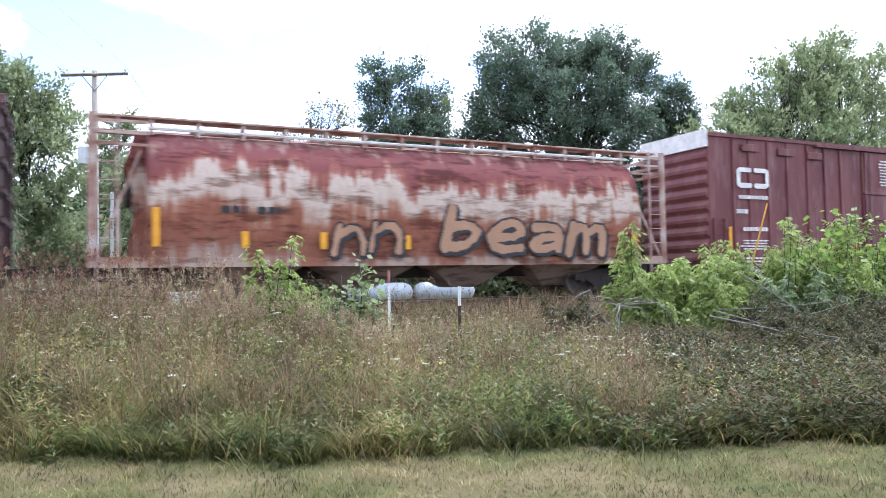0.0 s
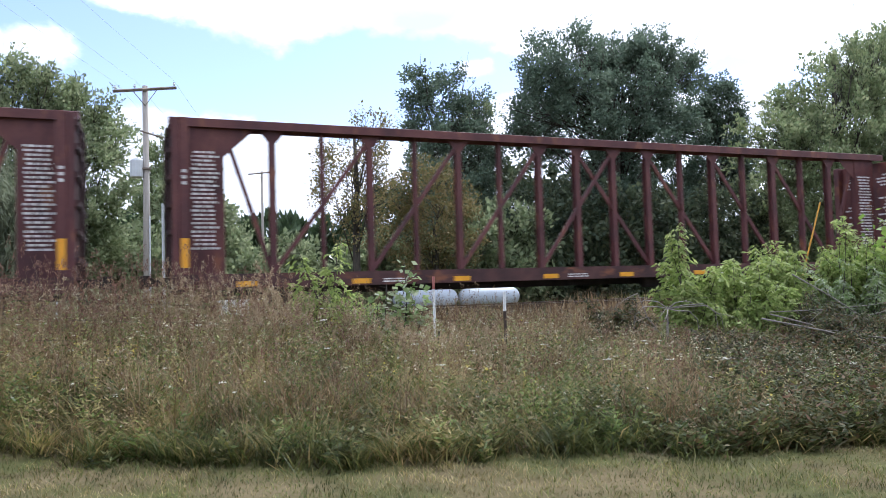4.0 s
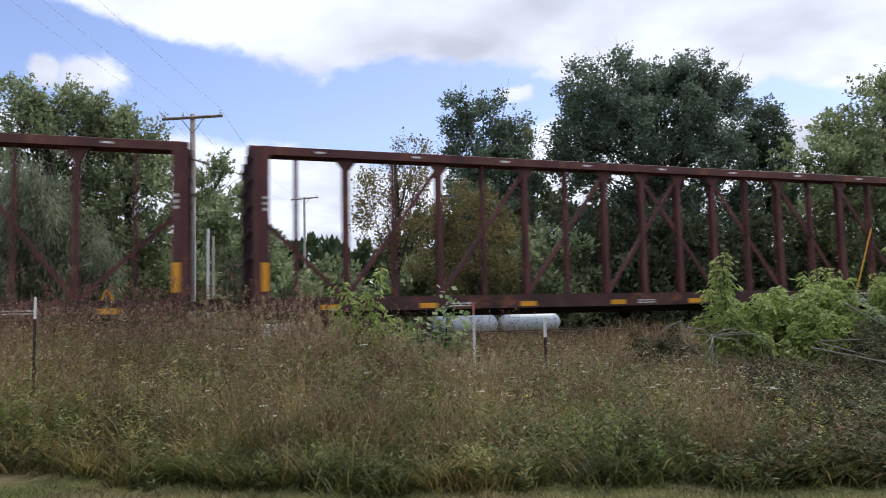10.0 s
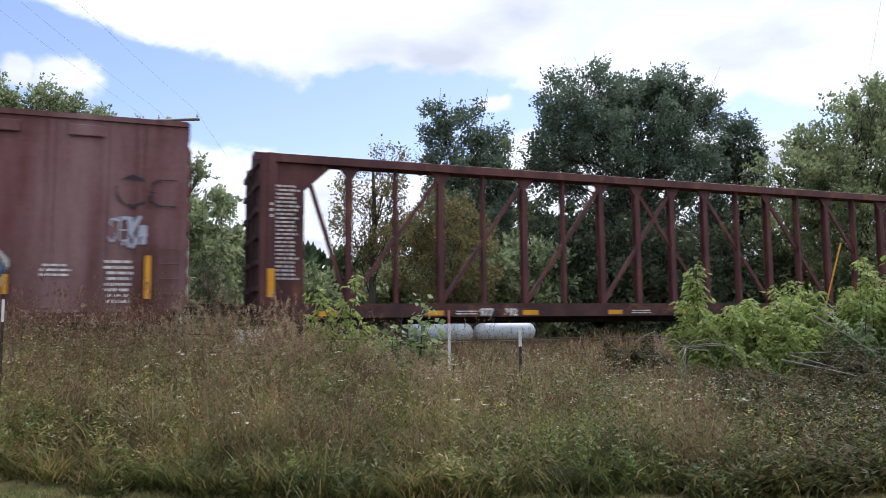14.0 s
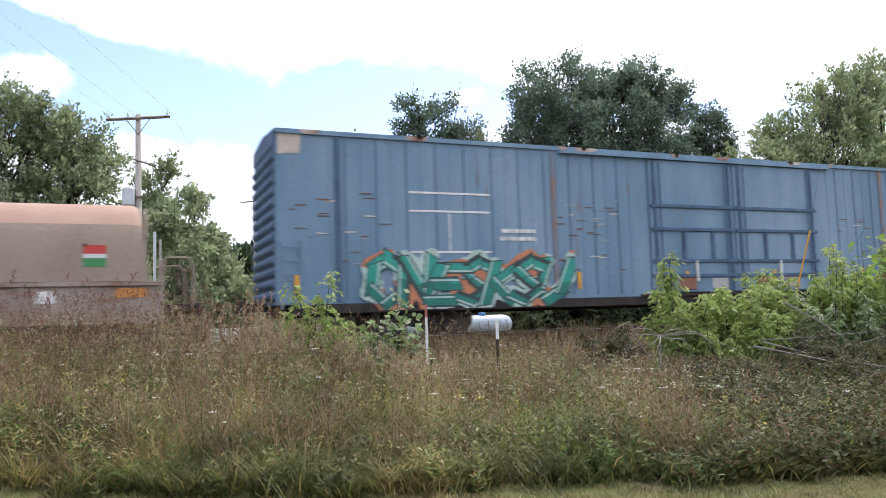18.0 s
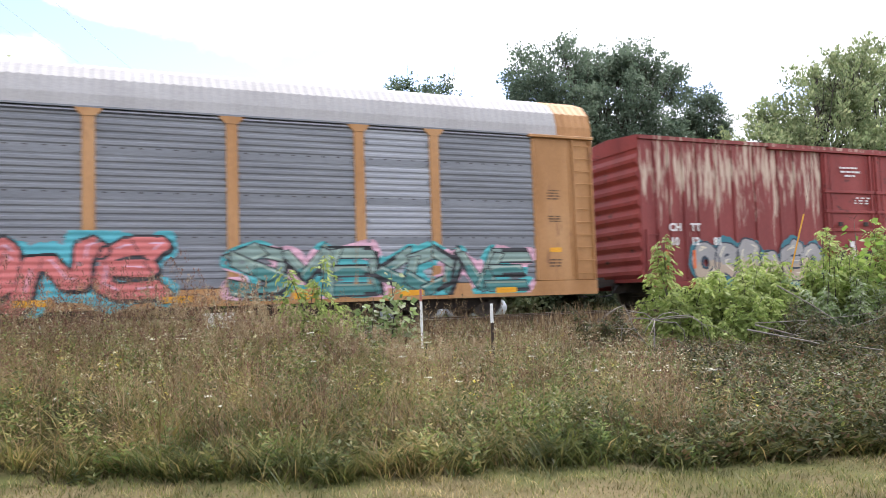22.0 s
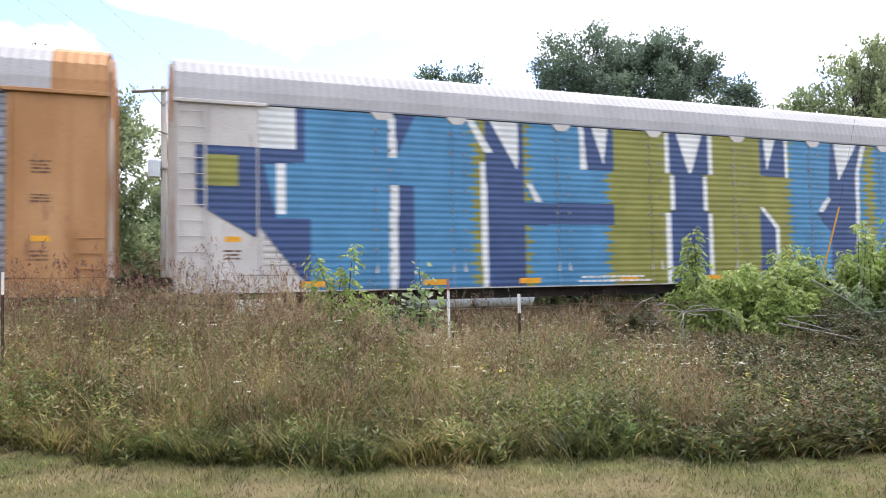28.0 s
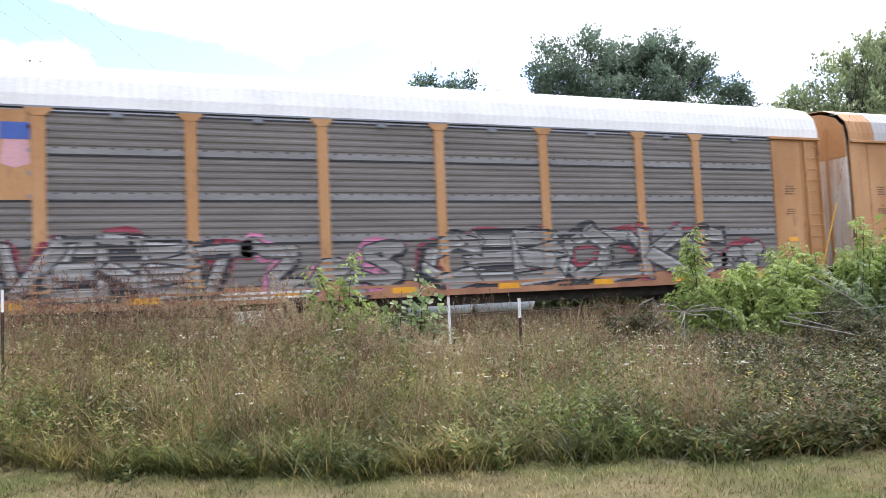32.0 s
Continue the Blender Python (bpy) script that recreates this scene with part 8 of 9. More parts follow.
    part("warning_label", Shape().box(-7.33, -6.72, -1.512, -1.504, 1.55, 1.82), M_YELLOW_TAPE, car, "yellow warning label")
    for z0, z1, c in ((2.02, 2.2, (0.5, 0.05, 0.04)), (1.93, 2.02, (0.6, 0.6, 0.58)), (1.75, 1.93, (0.05, 0.22, 0.08))):
        part("emblem", Shape().box(6.37, 6.8, -1.512, -1.504, z0, z1), spray("emblem", c), car)
    part("patch", Shape().plate([(-1.9, 2.68), (-1.45, 2.68), (-1.6, 2.5), (-1.75, 2.5)], -1.46, -1.45), M_WHITE, car)
    digits(car, "ATW", -4.80, 0.92, 0.26, -1.464, M_BLACK)
    digits(car, "54148", -3.79, 0.92, 0.26, -1.464, M_BLACK)
    rng = np.random.default_rng(8)
    for x0, x1 in ((1.0, 1.9), (2.4, 3.3), (-1.6, -0.9), (4.2, 5.0), (-6.2, -5.7)):
        bars(car, x0, x1, 0.92, 1.12, 3, -1.464, M_DARKSTEEL, rng, 0.35)
    part("placard", Shape().box(5.5, 5.85, -1.472, -1.463, 1.0, 1.25), M_WHITE, car)
    part("floor", Shape().box(-h, h, -1.40, 1.40, 0.55, 0.62), M_DARKSTEEL, car)
    trucks(car, h + 0.3, 2.0)
    TRAIN.append((car, -32.57))


coil_car()


# ---- autoracks ----
R_HALF, R_HW = 14.0, 1.53
R_POST = [-12.15, -9.3, -7.35, -4.38, -1.46, 1.46, 4.38, 7.35, 9.3, 12.15]


def panel_profile():
    """One bay's side screen: four rolled modules with a flat band each."""
    pts, z = [], 0.92
    for m in range(4):
        pts += [(-R_HW, z), (-R_HW, z + 0.19)]
        z += 0.2
        for r in range(5):
            pts += [(-R_HW, z), (-R_HW - 0.019, z + 0.03), (-R_HW - 0.019, z + 0.085), (-R_HW, z + 0.115)]
            z += 0.151
    return pts + [(-R_HW + 0.02, 4.76), (-R_HW + 0.02, 0.92)]


PANEL = panel_profile()


def rack_roof_mesh(x0, x1, material):
    arch = [(-1.56, 4.80), (-1.55, 5.06), (-1.45, 5.43), (-1.17, 5.73), (-0.64, 5.95), (0, 6.02)]
    arch += [(-y, z) for y, z in arch[-2::-1]]
    n, s = len(arch), Shape()
    k = int((x1 - x0) / 0.05)
    for i in range(k + 1):
        g = 0.012 if (i % 4) in (1, 2) else -0.004
        for j, (y, z) in enumerate(arch):
            q = g if 0 < j < n - 1 else 0
            s.v.append((x0 + (x1 - x0) * i / k, y * (1 + q * 0.4), z + q))
    for i in range(k):
        for j in range(n - 1):
            s.f.append((i * n + j, i * n + j + 1, (i + 1) * n + j + 1, (i + 1) * n + j))
    return s.mesh("roof", material)


ROOF_MAIN = rack_roof_mesh(-12.9, 12.9, M_ROOF)
ROOF_WHITE = rack_roof_mesh(-14.0, 14.0, M_WHITEROOF)
ROOF_FULL = rack_roof_mesh(-14.0, 14.0, M_ROOF)


def autorack(label, panels, trim, sill, roof, post_skin, seed, ladder_end=(-1,), caps=True, band_post=True):
    """A tall car carrier: posts, rolled side screens, arched ribbed roof, end doors."""
    rng = np.random.default_rng(seed)
    car = thing("autorack", label, "freight car", "autorack cars")
    for sy in (-1, 1):
        for i, (xa, xb) in enumerate(zip(R_POST[:-1], R_POST[1:])):
            pr = PANEL if sy < 0 else [(-y, z) for y, z in PANEL]
            part("side_panel", Shape().prism(pr, xa, xb), panels[i % len(panels)] if isinstance(panels, list) else panels, car)
        for i, x in enumerate(R_POST):
            w = 0.13 if 0 < i < 9 else 0.05
            y0, y1 = sorted((sy * (R_HW - 0.02), sy * (R_HW + 0.05)))
            p = part("post", Shape().slab(x - w, x + w, y0, y1, 0.92, 4.70, 0.012), post_skin, car)
            if 0 < i < 9:
                part("post_cap", Shape().plate([(x - w, 4.60), (x + w, 4.60), (x + 0.26, 4.73), (x + 0.26, 4.77), (x - 0.26, 4.77), (x - 0.26, 4.73)], sorted((sy * (R_HW + 0.02), sy * (R_HW + 0.065)))[0], sorted((sy * (R_HW + 0.02), sy * (R_HW + 0.065)))[1]), post_skin, p)
                part("post_foot", Shape().plate([(x - w, 1.2), (x + w, 1.2), (x + 0.2, 0.93), (x - 0.2, 0.93)], sorted((sy * (R_HW + 0.02), sy * (R_HW + 0.053)))[0], sorted((sy * (R_HW + 0.02), sy * (R_HW + 0.053)))[1]), post_skin, p)
                s = Shape()
                for z in [1.0 + 0.48 * q for q in range(8)]:
                    for xx in (x - w - 0.05, x + w + 0.05):
                        s.box(xx - 0.03, xx + 0.03, min(sy * (R_HW + 0.024), sy * (R_HW + 0.05)), max(sy * (R_HW + 0.024), sy * (R_HW + 0.05)), z - 0.04, z + 0.04)
                tagged(part("panel_clip", s, M_GALV[0], p), kind="stuff")
        y0, y1 = sorted((sy * (R_HW - 0.05), sy * (R_HW + 0.03)))
        part("side_sill", Shape().box(-R_HALF, R_HALF, y0, y1, 0.52, 0.90), sill, car)
        part("gutter", Shape().box(-R_HALF, R_HALF, sorted((sy * 1.5, sy * 1.59))[0], sorted((sy * 1.5, sy * 1.59))[1], 4.77, 4.81), M_GALV[0], car)
        for sx in (-1, 1):
            xa, xb = sorted((sx * 12.2, sx * (R_HALF - 0.02)))
            y0, y1 = sorted((sy * (R_HW - 0.04), sy * (R_HW + 0.03)))
            e = part("end_panel", Shape().slab(xa, xb, y0, y1, 0.90, 4.79, 0.015), trim, car)
            xc = sx * 13.25
            part("panel_seam", Shape().box(xc - 0.02, xc + 0.02, min(sy * (R_HW + 0.03), sy * (R_HW + 0.05)), max(sy * (R_HW + 0.03), sy * (R_HW + 0.05)), 1.0, 4.7), trim, e)
            if sy < 0:
                for z0, z1, n in ((3.05, 3.35, 4), (2.45, 2.65, 3), (1.25, 1.5, 3)):
                    bars(e, sx * 12.75 - 0.24, sx * 12.75 + 0.18, z0, z1, n, -R_HW - 0.034, M_INK, rng, name="stencil")
                part("warning_label", Shape().box(sx * 12.75 - 0.2, sx * 12.75 + 0.16, -R_HW - 0.038, -R_HW - 0.033, 1.66, 1.78), M_YELLOW_TAPE, e)
                part("step_recess", Shape().box(min(sx * 13.35, sx * 13.9), max(sx * 13.35, sx * 13.9), -R_HW - 0.042, -R_HW - 0.031, 0.95, 1.9), trim, e)
    for sx in (-1, 1):
        o = [(-1.46, 0.9), (-1.46, 4.8), (-1.38, 5.30), (-1.1, 5.61), (-0.6, 5.82), (0, 5.89), (0.6, 5.82), (1.1, 5.61), (1.38, 5.30), (1.46, 4.8), (1.46, 0.9)]
        xe = sx * (R_HALF + 0.03)
        part("end_door", Shape().prism(o, xe - 0.03, xe + 0.03), M_ENDDOOR, car, "pale rust streaked end door")
        part("door_head", Shape().prism([(-1.47, 4.3), (-1.47, 4.8), (-1.39, 5.31), (-1.1, 5.62), (-0.6, 5.83), (0, 5.90), (0.6, 5.83), (1.1, 5.62), (1.39, 5.31), (1.47, 4.8), (1.47, 4.3)], min(xe, xe + sx * 0.045), max(xe, xe + sx * 0.045)), M_ORANGE, car, "orange painted upper end panel")
        for y in (-0.75, 0.0, 0.75):
            part("door_seam", Shape().box(min(xe, xe + sx * 0.08), max(xe, xe + sx * 0.08), y - 0.04, y + 0.04, 0.95, 5.3), trim, car)
        for sy in (-1, 1):
            if sx in ladder_end:
                ladder(car, sx * 13.35, sx * 13.92, sy * (R_HW + 0.08), 0.92, 4.7, 11, trim)
            else:
                ladder(car, sx * 13.35, sx * 13.92, sy * (R_HW + 0.06), 0.92, 1.9, 3, trim, "step")
        if caps:
            part("roof_cap", rack_roof_mesh(min(sx * 12.9, sx * 14.0), max(sx * 12.9, sx * 14.0), trim), trim, car, "orange painted roof end")
        part("roof_rail", Shape().slab(min(sx * 12.0, sx * 14.0), max(sx * 12.0, sx * 14.0), -1.66, -1.57, 4.72, 4.80, 0.01), trim, car)
    part("roof", roof, M_ROOF, car)
    if seed != 53:
        slots = Shape()
        for xa, xb in zip(R_POST[:-1], R_POST[1:]):
            for m in (1, 2, 3):
                z = 0.92 + m * 0.955
                part("flat_band", Shape().box(xa + 0.13, xb - 0.13, -R_HW - 0.012, -R_HW + 0.01, z + 0.01, z + 0.175), {54: M_BAND, 51: M_GALV[0]}.get(seed, M_DUSTBAND), car)
                for q in range(int((xb - xa) / 0.36)):
                    x = xa + 0.3 + q * 0.36
                    slots.box(x - 0.035, x + 0.035, -R_HW - 0.016, -R_HW - 0.011, z + 0.15, z + 0.175)
        tagged(part("panel_slot", slots, M_DARKSTEEL, car), kind="stuff")
    for sy in (-1, 1):                           # solid black strip painting the shade of a slit below the roof, pale strip above it
        part("roof_slit", Shape().box(-12.1, 12.1, min(sy * (R_HW - 0.01), sy * (R_HW + 0.028)), max(sy * (R_HW - 0.01), sy * (R_HW + 0.028)), 4.665, 4.70), M_BLACK, car)
        part("roof_runner", Shape().box(-12.1, 12.1, min(sy * (R_HW - 0.01), sy * (R_HW + 0.032)), max(sy * (R_HW - 0.01), sy * (R_HW + 0.032)), 4.705, 4.735), M_GALV[1], car)
    part("underframe", Shape().box(-9.6, 9.6, -1.1, 1.1, 0.26, 0.79), M_DARKSTEEL, car, "grimy black underframe")
    part("deck", Shape().box(-R_HALF, R_HALF, -1.45, 1.45, 0.80, 0.90).box(-R_HALF, R_HALF, -0.3, 0.3, 0.5, 0.8), M_DARKSTEEL, car)
    for i, x in enumerate((-11.0, -8.0, -5.4, -2.4, 0.4, 3.2, 6.0, 8.6, 11.2)):
        part("reflector", Shape().box(x - 0.3, x + 0.3, -R_HW - 0.036, -R_HW - 0.031, 0.62, 0.76), M_YELLOW_TAPE, car, "yellow reflective strip")
    bars(car, -4.0, -1.5, 0.60, 0.82, 2, -R_HW - 0.036, M_WHITE, rng)
    bars(car, 4.6, 5.6, 0.60, 0.82, 2, -R_HW - 0.036, M_BLACK, rng)
    trucks(car, R_HALF, 3.9)
    return car, rng


GY, RB = -R_HW - 0.034, 0.151
STEP = (0.022, 0.135, R_POST)
R = {n: spray(n + "_ribbed", c, RB) for n, c in dict(pink=(0.50, 0.17, 0.29), sky=(0.14, 0.36, 0.42), pale=(0.52, 0.62, 0.66), coral=(0.55, 0.15, 0.14), teal=(0.07, 0.36, 0.38), white=(0.62, 0.62, 0.60), peach=(0.48, 0.27, 0.16),
                                                       mint=(0.30, 0.38, 0.32), amber=(0.42, 0.235, 0.03), grey=(0.36, 0.36, 0.40), silver=(0.40, 0.39, 0.38), maroon=(0.22, 0.03, 0.05), black=(0.02, 0.02, 0.024), rose=(0.62, 0.36, 0.44),
                                                       azure=(0.065, 0.205, 0.36), navy=(0.04, 0.07, 0.17), olive=(0.22, 0.215, 0.045), cyan=(0.08, 0.36, 0.42), ice=(0.28, 0.42, 0.46), ash=(0.25, 0.235, 0.22), slate=(0.06, 0.19, 0.18), sage=(0.20, 0.28, 0.25)).items()}
rack1, rng_ = autorack("silver and orange autorack with pink and blue graffiti", [M_GALV[1], M_GALV[1], M_GALV[0], M_GALV[1], M_GALV[0], M_GALV[0], M_GALV[0], M_GALV[1], M_GALV[0]], M_ORANGE, M_ORANGE, ROOF_MAIN, M_ORANGE, 51, (1,))
wildstyle(rack1, "VEBSE", -12.0, -4.7, 0.62, 1.95, GY, [R["sky"], R["ice"]], R["black"], 23, [R["pink"], R["rose"]], 0.19, 0.045, label="pale blue angular graffiti lettering on a pink cloud", glint=R["pale"], steps=STEP)
graffiti(rack1, "BEONE", -4.1, 3.1, 0.60, 1.95, GY, [R["coral"]], R["black"], 24, R["cyan"], 0.16, 0.17, 0.055, 0.12, label="coral red graffiti lettering on turquoise", glint=R["rose"], steps=STEP)
wildstyle(rack1, "SMEKONE", 4.4, 11.8, 0.66, 1.85, GY, [R["slate"], R["sage"]], R["black"], 25, [R["teal"], R["rose"]], 0.15, 0.03, label="dark teal angular graffiti lettering", glint=R["mint"], steps=STEP)
part("emblem_plate", Shape().box(-6.9, -5.1, -R_HW - 0.034, -R_HW - 0.026, 2.95, 3.95), M_GALV[0], rack1)
s = Shape()
for sx, x in ((1, -6.83), (-1, -5.18)):
    s.box(x - 0.03, x + 0.03, -R_HW - 0.042, -R_HW - 0.035, 3.08, 3.8)
    for z in (3.08, 3.74):
        s.box(min(x, x + sx * 0.16), max(x, x + sx * 0.16), -R_HW - 0.042, -R_HW - 0.035, z, z + 0.06)
for i in range(3):
    x = -6.52 + i * 0.40
    s.box(x, x + 0.34, -R_HW - 0.042, -R_HW - 0.035, 3.32, 3.40).box(x, x + 0.34, -R_HW - 0.042, -R_HW - 0.035, 3.52, 3.60)
    s.box(x, x + 0.1, -R_HW - 0.042, -R_HW - 0.035, 3.40, 3.52)
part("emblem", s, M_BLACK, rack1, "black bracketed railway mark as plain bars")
TRAIN.append((rack1, -77.93))

rack2, rng_ = autorack("dull grey and orange autorack with faded bubble graffiti", [mat("dusty_brown_panel", [(0.122, 0.113, 0.110), (0.182, 0.170, 0.163)], rough=0.65, scale=1.4, stretch=(0.25, 1, 3.5))], M_ORANGE, M_ORANGE, ROOF_FULL, M_ORANGE, 52, (-1, 1), False)
tagged(rack2, "dull grey and orange autorack with bubble graffiti")
part("emblem_plate", Shape().box(-7.2, -4.55, -R_HW - 0.034, -R_HW - 0.026, 2.95, 3.65), M_ORANGE, rack2, "orange emblem panel")
worm_logo(rack2, -6.6, 3.08, 1.4, 0.46, -R_HW - 0.040, M_BLACK)
graffiti(rack2, "SOE", -12.0, -9.8, 0.95, 1.85, GY, [R["black"]], None, 26, None, 0, 0.10, 0.02, label="black sprayed scrawl", steps=STEP)
graffiti(rack2, "WS", -9.8, -7.7, 0.9, 1.85, GY, [R["white"]], None, 27, None, 0, 0.17, 0.03, steps=STEP)
graffiti(rack2, "KARUSO", -7.1, -1.7, 0.88, 2.04, GY, [R["mint"], R["peach"]], R["black"], 28, None, 0, 0.20, 0.035, 0.02, label="mint and peach bubble graffiti", steps=STEP, wild=0.12)
graffiti(rack2, "NUSO", -1.1, 3.5, 0.66, 1.85, GY, [R["amber"]], R["black"], 29, spray("washed_cyan_ribbed", (0.20, 0.42, 0.47), RB), 0.14, 0.25, 0.05, 0.02, label="amber bubble graffiti on a blue cloud", steps=STEP, wild=0.12)
graffiti(rack2, "GMEK", 4.4, 8.3, 0.62, 1.80, GY, [R["silver"]], R["ash"], 30, None, 0, 0.19, 0.05, 0.05, label="grey bubble graffiti", steps=STEP, wild=0.3)
TRAIN.append((rack2, -107.16))

rack4, rng_ = autorack("silver and orange autorack with black and pink graffiti", [M_GALV[0], M_GALV[1], M_GALV[0], M_GALV[0], M_GALV[0], M_GALV[0], M_GALV[0], M_GALV[1], M_GALV[0]], M_ORANGE, M_ORANGE, ROOF_MAIN, M_ORANGE, 54, ())
s = Shape()
for i in range(4):                               # slanted mark as plain bars
    x = 4.75 + i * 0.58
    s.plate([(x, 3.36), (x + 0.46, 3.36), (x + 0.54, 3.46), (x + 0.08, 3.46)], -R_HW - 0.036, -R_HW - 0.030)
    s.plate([(x + 0.1, 3.50), (x + 0.56, 3.50), (x + 0.64, 3.60), (x + 0.18, 3.60)], -R_HW - 0.036, -R_HW - 0.030)
part("emblem", s, spray("emblem_red", (0.60, 0.05, 0.02)), rack4, "red slanted railway mark as plain bars")
part("emblem_bar", Shape().plate([(4.6, 3.22), (6.9, 3.22), (7.0, 3.28), (4.7, 3.28)], -R_HW - 0.036, -R_HW - 0.030), M_BLACK, rack4)
graffiti(rack4, "MEATNIE", -4.2, 0.7, 0.66, 2.0, GY, [spray("taupe_ribbed", (0.32, 0.24, 0.21), RB), R["rose"]], R["pale"], 31, R["azure"], 0.03, 0.17, 0.03, 0.0, label="pink and taupe graffiti lettering edged in white", steps=STEP, grooves=(0.92 + 0.2, 0.151, 0.10))
graffiti(rack4, "NEXP", 1.9, 7.3, 0.72, 2.10, GY, [R["black"]], R["ice"], 32, R["slate"], 0.04, 0.20, 0.05, 0.06, label="black graffiti lettering with pale edges and dark red wings", glint=R["pale"], steps=STEP, grooves=(0.92 + 0.2, 0.151, 0.10))
X, Z = cells(0.6, 8.6, 0.8, 2.5, 0.022)         # dark red wings on both sides
w_ = np.zeros(X.shape, int)
for poly in ([(0.7, 1.35), (1.5, 1.8), (1.95, 1.75), (2.0, 1.05), (1.5, 1.0), (1.2, 1.25)], [(7.25, 1.85), (8.0, 1.75), (8.4, 1.35), (7.8, 1.3), (7.3, 0.95)], [(4.3, 2.08), (4.65, 2.38), (5.0, 2.06)]):
    w_[inside(X, Z, poly)] = 1
lay_paint(rack4, w_, X, Z, 0.022, GY + 0.003, [R["maroon"]], "graffiti_wing", "dark red sprayed wing", np.where(X < 3, 0, np.where(X < 6, 1, 2)), steps=STEP)
X, Z = cells(10.3, 12.0, 0.7, 2.0, 0.022)
d = np.minimum.reduce([abs(np.hypot(X - a, Z - b) - r) for a, b, r in ((10.7, 1.1, 0.18), (11.15, 1.05, 0.2), (11.65, 1.1, 0.18), (11.35, 1.6, 0.17), (10.9, 1.5, 0.13))])
lay_paint(rack4, (d < 0.03).astype(int), X, Z, 0.022, GY, [R["black"]], "graffiti_rings")
TRAIN.append((rack4, -165.73))

rack5, rng_ = autorack("dark ribbed and orange autorack with silver and black graffiti", [mat("brown_grey_panel", [(0.125, 0.111, 0.10), (0.185, 0.165, 0.15)], rough=0.65, scale=1.2, stretch=(0.3, 1, 3))], M_ORANGE, mat("rusty_sill", [(0.26, 0.11, 0.06), (0.40, 0.20, 0.10)], scale=1.5), ROOF_WHITE, M_ORANGE, 55, (-1, 1), False)
for i, (xa, xb) in enumerate(zip(R_POST[:-1], R_POST[1:])):
    for z in (1.88, 2.84, 3.80):
        part("panel_joint", Shape().box(xa + 0.15, xb - 0.15, -R_HW - 0.03, -R_HW, z - 0.02, z + 0.02), M_BLACK, rack5)
    part("roof_clip", Shape().slab((xa + xb) / 2 - 0.12, (xa + xb) / 2 + 0.12, -R_HW - 0.07, -R_HW - 0.02, 4.6, 4.74, 0.02), M_GALV[0], rack5)
wildstyle(rack5, "CEBODKS", 1.0, 9.9, 0.70, 2.10, GY, [R["ash"], R["ash"]], R["black"], 33, [R["black"], R["maroon"]], 0.19, 0.045, glint=R["silver"], label="silver graffiti lettering edged in black", steps=STEP, grooves=(1.12, 0.151, 0.34))
wildstyle(rack5, "SVERBT", -9.0, -3.4, 0.70, 2.05, GY, [R["ash"], R["ash"]], R["black"], 34, [R["black"], R["maroon"]], 0.16, 0.045, glint=R["silver"], label="silver graffiti lettering edged in black", steps=STEP, grooves=(1.12, 0.151, 0.34))
graffiti(rack5, "ZAS", -3.2, 0.6, 0.72, 1.95, GY, [R["ash"]], R["black"], 35, R["pink"], 0.03, 0.12, 0.045, 0.05, steps=STEP, grooves=(1.12, 0.151, 0.34))
graffiti(rack5, "CS", 10.0, 11.4, 0.85, 1.6, GY, [R["ash"]], R["black"], 36, R["maroon"], 0.08, 0.13, 0.04, steps=STEP, grooves=(1.12, 0.151, 0.34))
part("emblem_plate", Shape().box(-9.2, -7.45, -R_HW - 0.034, -R_HW - 0.026, 2.85, 4.72), M_ORANGE, rack5, "orange emblem panel")
part("emblem", Shape().plate([(-7.95, 4.40), (-7.42 - 0.15, 4.40), (-7.5, 3.6), (-7.78, 3.5), (-8.05, 3.6)], -R_HW - 0.042, -R_HW - 0.036), spray("shield_rose", (0.55, 0.30, 0.32)), rack5, "striped shield emblem as plain shapes")
part("emblem", Shape().plate([(-8.05, 4.1), (-7.5, 4.1), (-7.5, 4.45), (-8.05, 4.45)], -R_HW - 0.050, -R_HW - 0.044), spray("shield_blue", (0.05, 0.10, 0.35)), rack5)
TRAIN.append((rack5, -195.04))

# the fully painted autorack: a mural over its whole side
rack3, rng_ = autorack("white autorack painted all over with a blue and olive mural", [M_RACKWHITE], M_RACKWHITE, M_RACKWHITE, ROOF_FULL, M_RACKWHITE, 53, (-1, 1), False)
X, Z = cells(-12.2, 12.0, 0.55, 4.76, 0.03)
m_ = np.zeros(X.shape, int)                      # 1 azure 2 olive 3 navy 4 white
m_[(X > -12.2) & (X < 13)] = 1
fade = 0.10 * np.sin(40 * Z) + 0.08 * np.sin(17 * Z + 1)
m_[((X + fade) > -6.9) & ((X + fade) < -5.4)] = 2
m_[((X + fade) > -3.0) & ((X + fade) < 3.4)] = 2
m_[((X + fade) > 6.5) & ((X + fade) < 6.9)] = 2
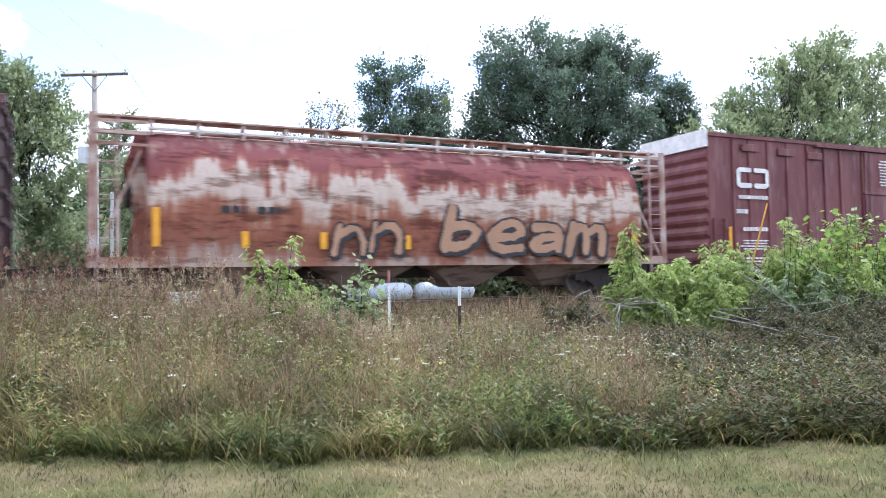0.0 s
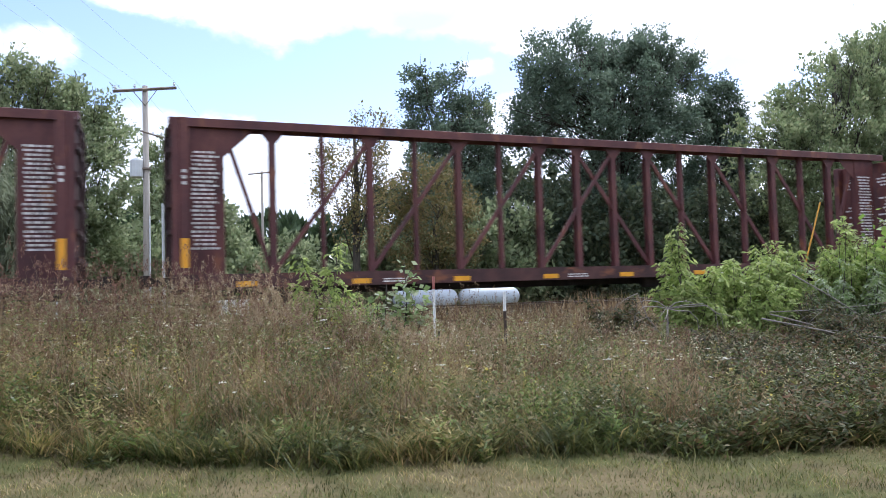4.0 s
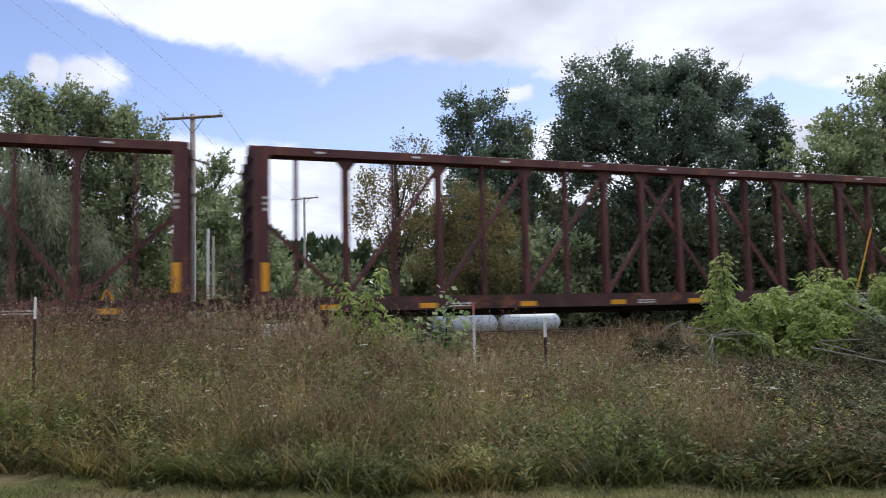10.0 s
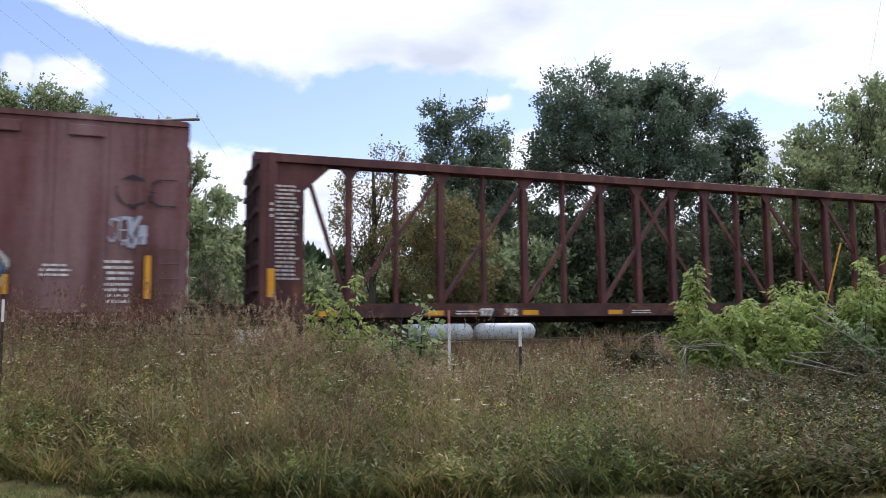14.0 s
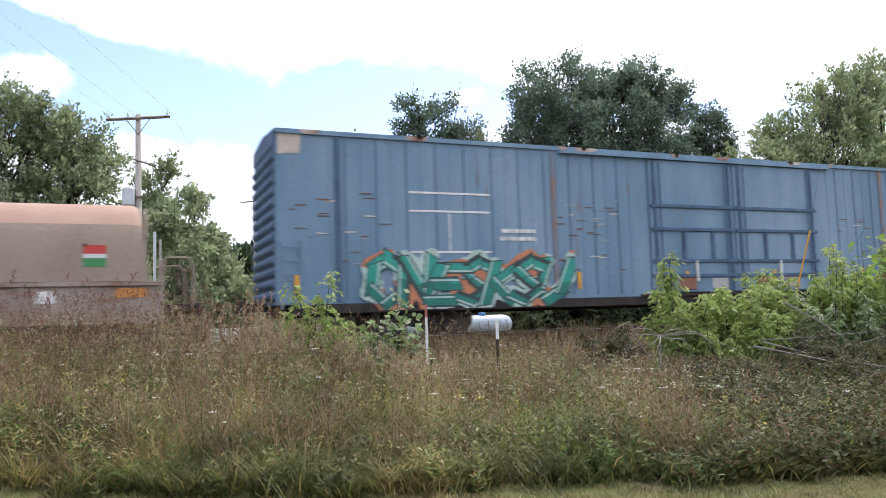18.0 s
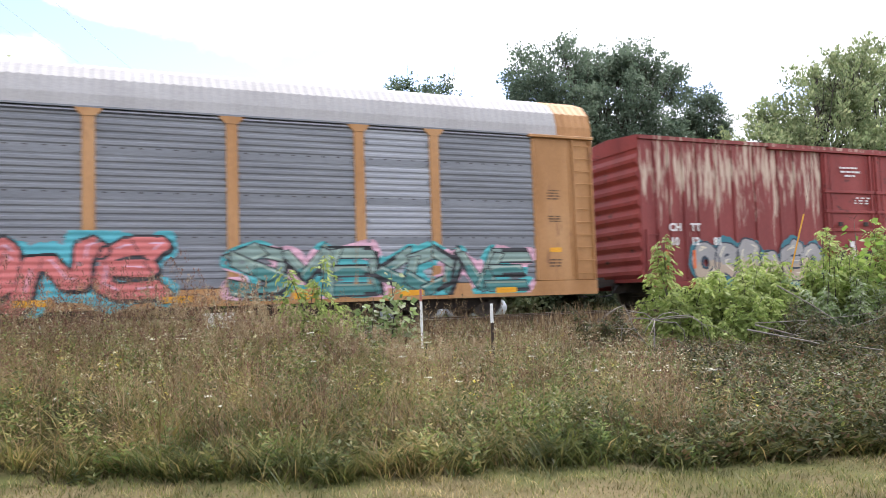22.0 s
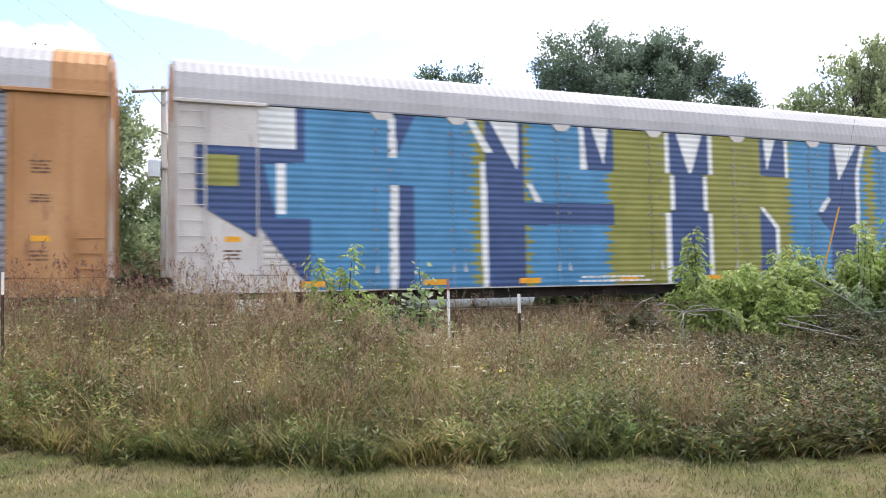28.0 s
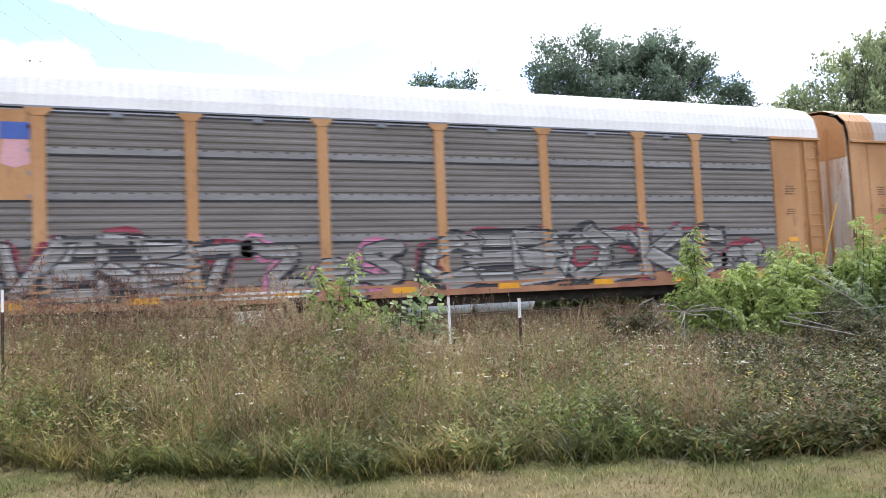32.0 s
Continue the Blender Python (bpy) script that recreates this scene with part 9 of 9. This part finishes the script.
NAVY = [[(-13.5, 3.82), (-12.17, 3.82), (-11.8, 2.2), (-11.03, 2.2), (-11.05, 0.5), (-12.2, 1.6), (-13.5, 2.4)], [(-12.2, 4.76), (-11.15, 4.76), (-11.15, 3.5), (-12.2, 3.4)],
        [(-9.1, 4.76), (-8.45, 4.76), (-8.95, 3.72)], [(-8.95, 3.05), (-8.5, 3.05), (-8.5, 0.55), (-9.0, 0.55)],
        [(-6.6, 4.76), (-5.5, 4.76), (-5.5, 0.55), (-6.6, 0.55)], [(-5.6, 2.68), (-2.8, 2.72), (-2.8, 2.14), (-5.5, 2.12)], [(-3.75, 4.76), (-2.78, 4.76), (-2.78, 3.62), (-3.65, 3.6)],
        [(-0.95, 4.76), (0.40, 4.76), (0.40, 3.6), (-0.95, 3.6)], [(-0.82, 3.6), (0.22, 3.6), (0.22, 2.55), (-0.82, 2.55)], [(-0.98, 2.55), (0.36, 2.55), (0.36, 0.55), (-0.98, 0.55)],
        [(2.28, 4.76), (3.3, 4.76), (3.28, 3.63), (2.3, 3.66)], [(2.25, 2.7), (2.85, 2.1), (2.8, 0.55), (2.2, 0.55)], [(5.1, 4.76), (6.45, 4.76), (6.15, 3.8), (6.08, 0.55), (4.95, 0.55), (5.0, 2.0), (4.4, 2.55), (4.95, 3.0)],
        [(7.93, 3.62), (10.6, 3.62), (10.6, 3.3), (7.93, 3.3)], [(8.05, 2.4), (10.6, 2.4), (10.6, 2.1), (8.05, 2.1)], [(10.4, 4.5), (12.0, 4.76), (12.0, 1.1), (10.35, 1.1)]]
PALE = [[(-12.2, 4.76), (-11.35, 4.76), (-11.35, 3.8), (-12.2, 3.8)], [(-11.8, 3.45), (-11.6, 3.45), (-11.6, 2.3), (-11.8, 2.3)], [(-9.15, 4.76), (-8.98, 4.76), (-8.92, 3.7), (-9.15, 3.7)], [(-9.12, 3.05), (-8.9, 3.05), (-8.95, 0.55), (-9.14, 0.55)],
        [(-7.1, 4.76), (-6.9, 4.76), (-6.38, 3.95), (-6.62, 3.95)], [(-6.75, 3.7), (-6.58, 3.7), (-6.55, 0.55), (-6.72, 0.55)], [(-6.45, 4.76), (-5.65, 4.76), (-5.68, 3.5)], [(-5.45, 3.2), (-5.3, 3.2), (-5.0, 2.72), (-5.2, 2.72)],
        [(-3.85, 4.76), (-3.7, 4.76), (-3.62, 3.6), (-3.82, 3.6)], [(-3.45, 4.76), (-2.95, 4.76), (-3.1, 3.75)], [(-1.1, 4.76), (-0.96, 4.76), (-0.96, 3.6), (-1.1, 3.6)], [(0.40, 4.76), (0.54, 4.76), (0.54, 3.6), (0.40, 3.6)], [(-0.7, 4.76), (0.2, 4.76), (-0.2, 3.65), (-0.3, 3.65)],
        [(-0.95, 3.55), (-0.8, 3.55), (-0.8, 2.6), (-0.95, 2.6)], [(0.2, 3.55), (0.34, 3.55), (0.34, 2.6), (0.2, 2.6)], [(-1.12, 2.5), (-0.96, 2.5), (-0.96, 0.55), (-1.12, 0.55)], [(0.34, 2.5), (0.48, 2.5), (0.48, 0.55), (0.34, 0.55)],
        [(2.45, 4.76), (2.9, 4.76), (2.55, 3.8)], [(3.25, 4.76), (3.38, 4.76), (3.36, 3.62), (3.25, 3.62)], [(2.2, 2.75), (2.35, 2.75), (2.95, 2.15), (2.92, 0.55), (2.78, 0.55), (2.8, 2.1)], [(5.25, 4.76), (6.2, 4.76), (5.4, 3.6)], [(6.4, 4.76), (6.6, 4.76), (6.28, 3.9), (6.2, 1.4), (6.05, 1.4), (6.12, 3.9)],
        [(4.5, 2.65), (4.7, 2.6), (5.05, 3.05), (4.9, 3.1)], [(10.5, 4.6), (11.8, 4.7), (11.8, 3.9), (10.5, 3.9)], [(10.7, 3.2), (11.0, 3.6), (11.25, 3.2), (11.5, 3.6), (11.7, 3.1), (11.7, 2.2), (10.7, 2.2)]]
for k, polys in ((3, NAVY), (4, PALE)):
    for p in polys:
        m_[inside(X, Z, p)] = k
m_[inside(X, Z, [(-12.3, 0.5), (-11.0, 0.5), (-12.2, 2.0)])] = 0
lay_paint(rack3, m_, X, Z, 0.03, GY, [R["azure"], R["olive"], R["navy"], R["white"]], "mural", "blue, olive and navy mural with white edging", steps=STEP)
for poly, m in (([(-13.55, 3.8), (-12.25, 3.8), (-12.25, 2.1), (-12.25, 1.75), (-13.55, 2.5)], R["navy"]), ([(-13.4, 3.6), (-12.65, 3.6), (-12.65, 2.9), (-13.4, 2.9)], R["olive"])):
    part("mural", Shape().plate(poly, -R_HW - 0.058 - (0.006 if m is R["olive"] else 0), -R_HW - 0.052), m, rack3)
TRAIN.append((rack3, -136.44))


# ---- motion ----
def run(t):
    """How far the train has come at t seconds, in metres."""
    u = (t - 16) / 16
    return 203.247 * u - 2.235 * u * u - 0.737 * u ** 3


def motions():
    where = {}
    for car, e in TRAIN:
        where[car] = e
        walk(car, [(t, pose(run(t) + e, TRACK_Y, RAIL_Z)) for t in range(0, 33)])
    for wheel, car in WHEELS:
        e = where[car]
        near_by = [k / 30 for k in range(0, 961) if -16 < run(k / 30) + e < 42]
        times = sorted({0.0, *near_by, 32.0})
        first = run(near_by[0]) if near_by else 0.0
        last = run(near_by[-1]) if near_by else 0.0
        x, y, z = wheel.location
        walk(wheel, [(t, pose(x, y, z, 0, math.degrees((min(max(run(t), first), last) - first) / 0.46), 0)) for t in times])


motions()
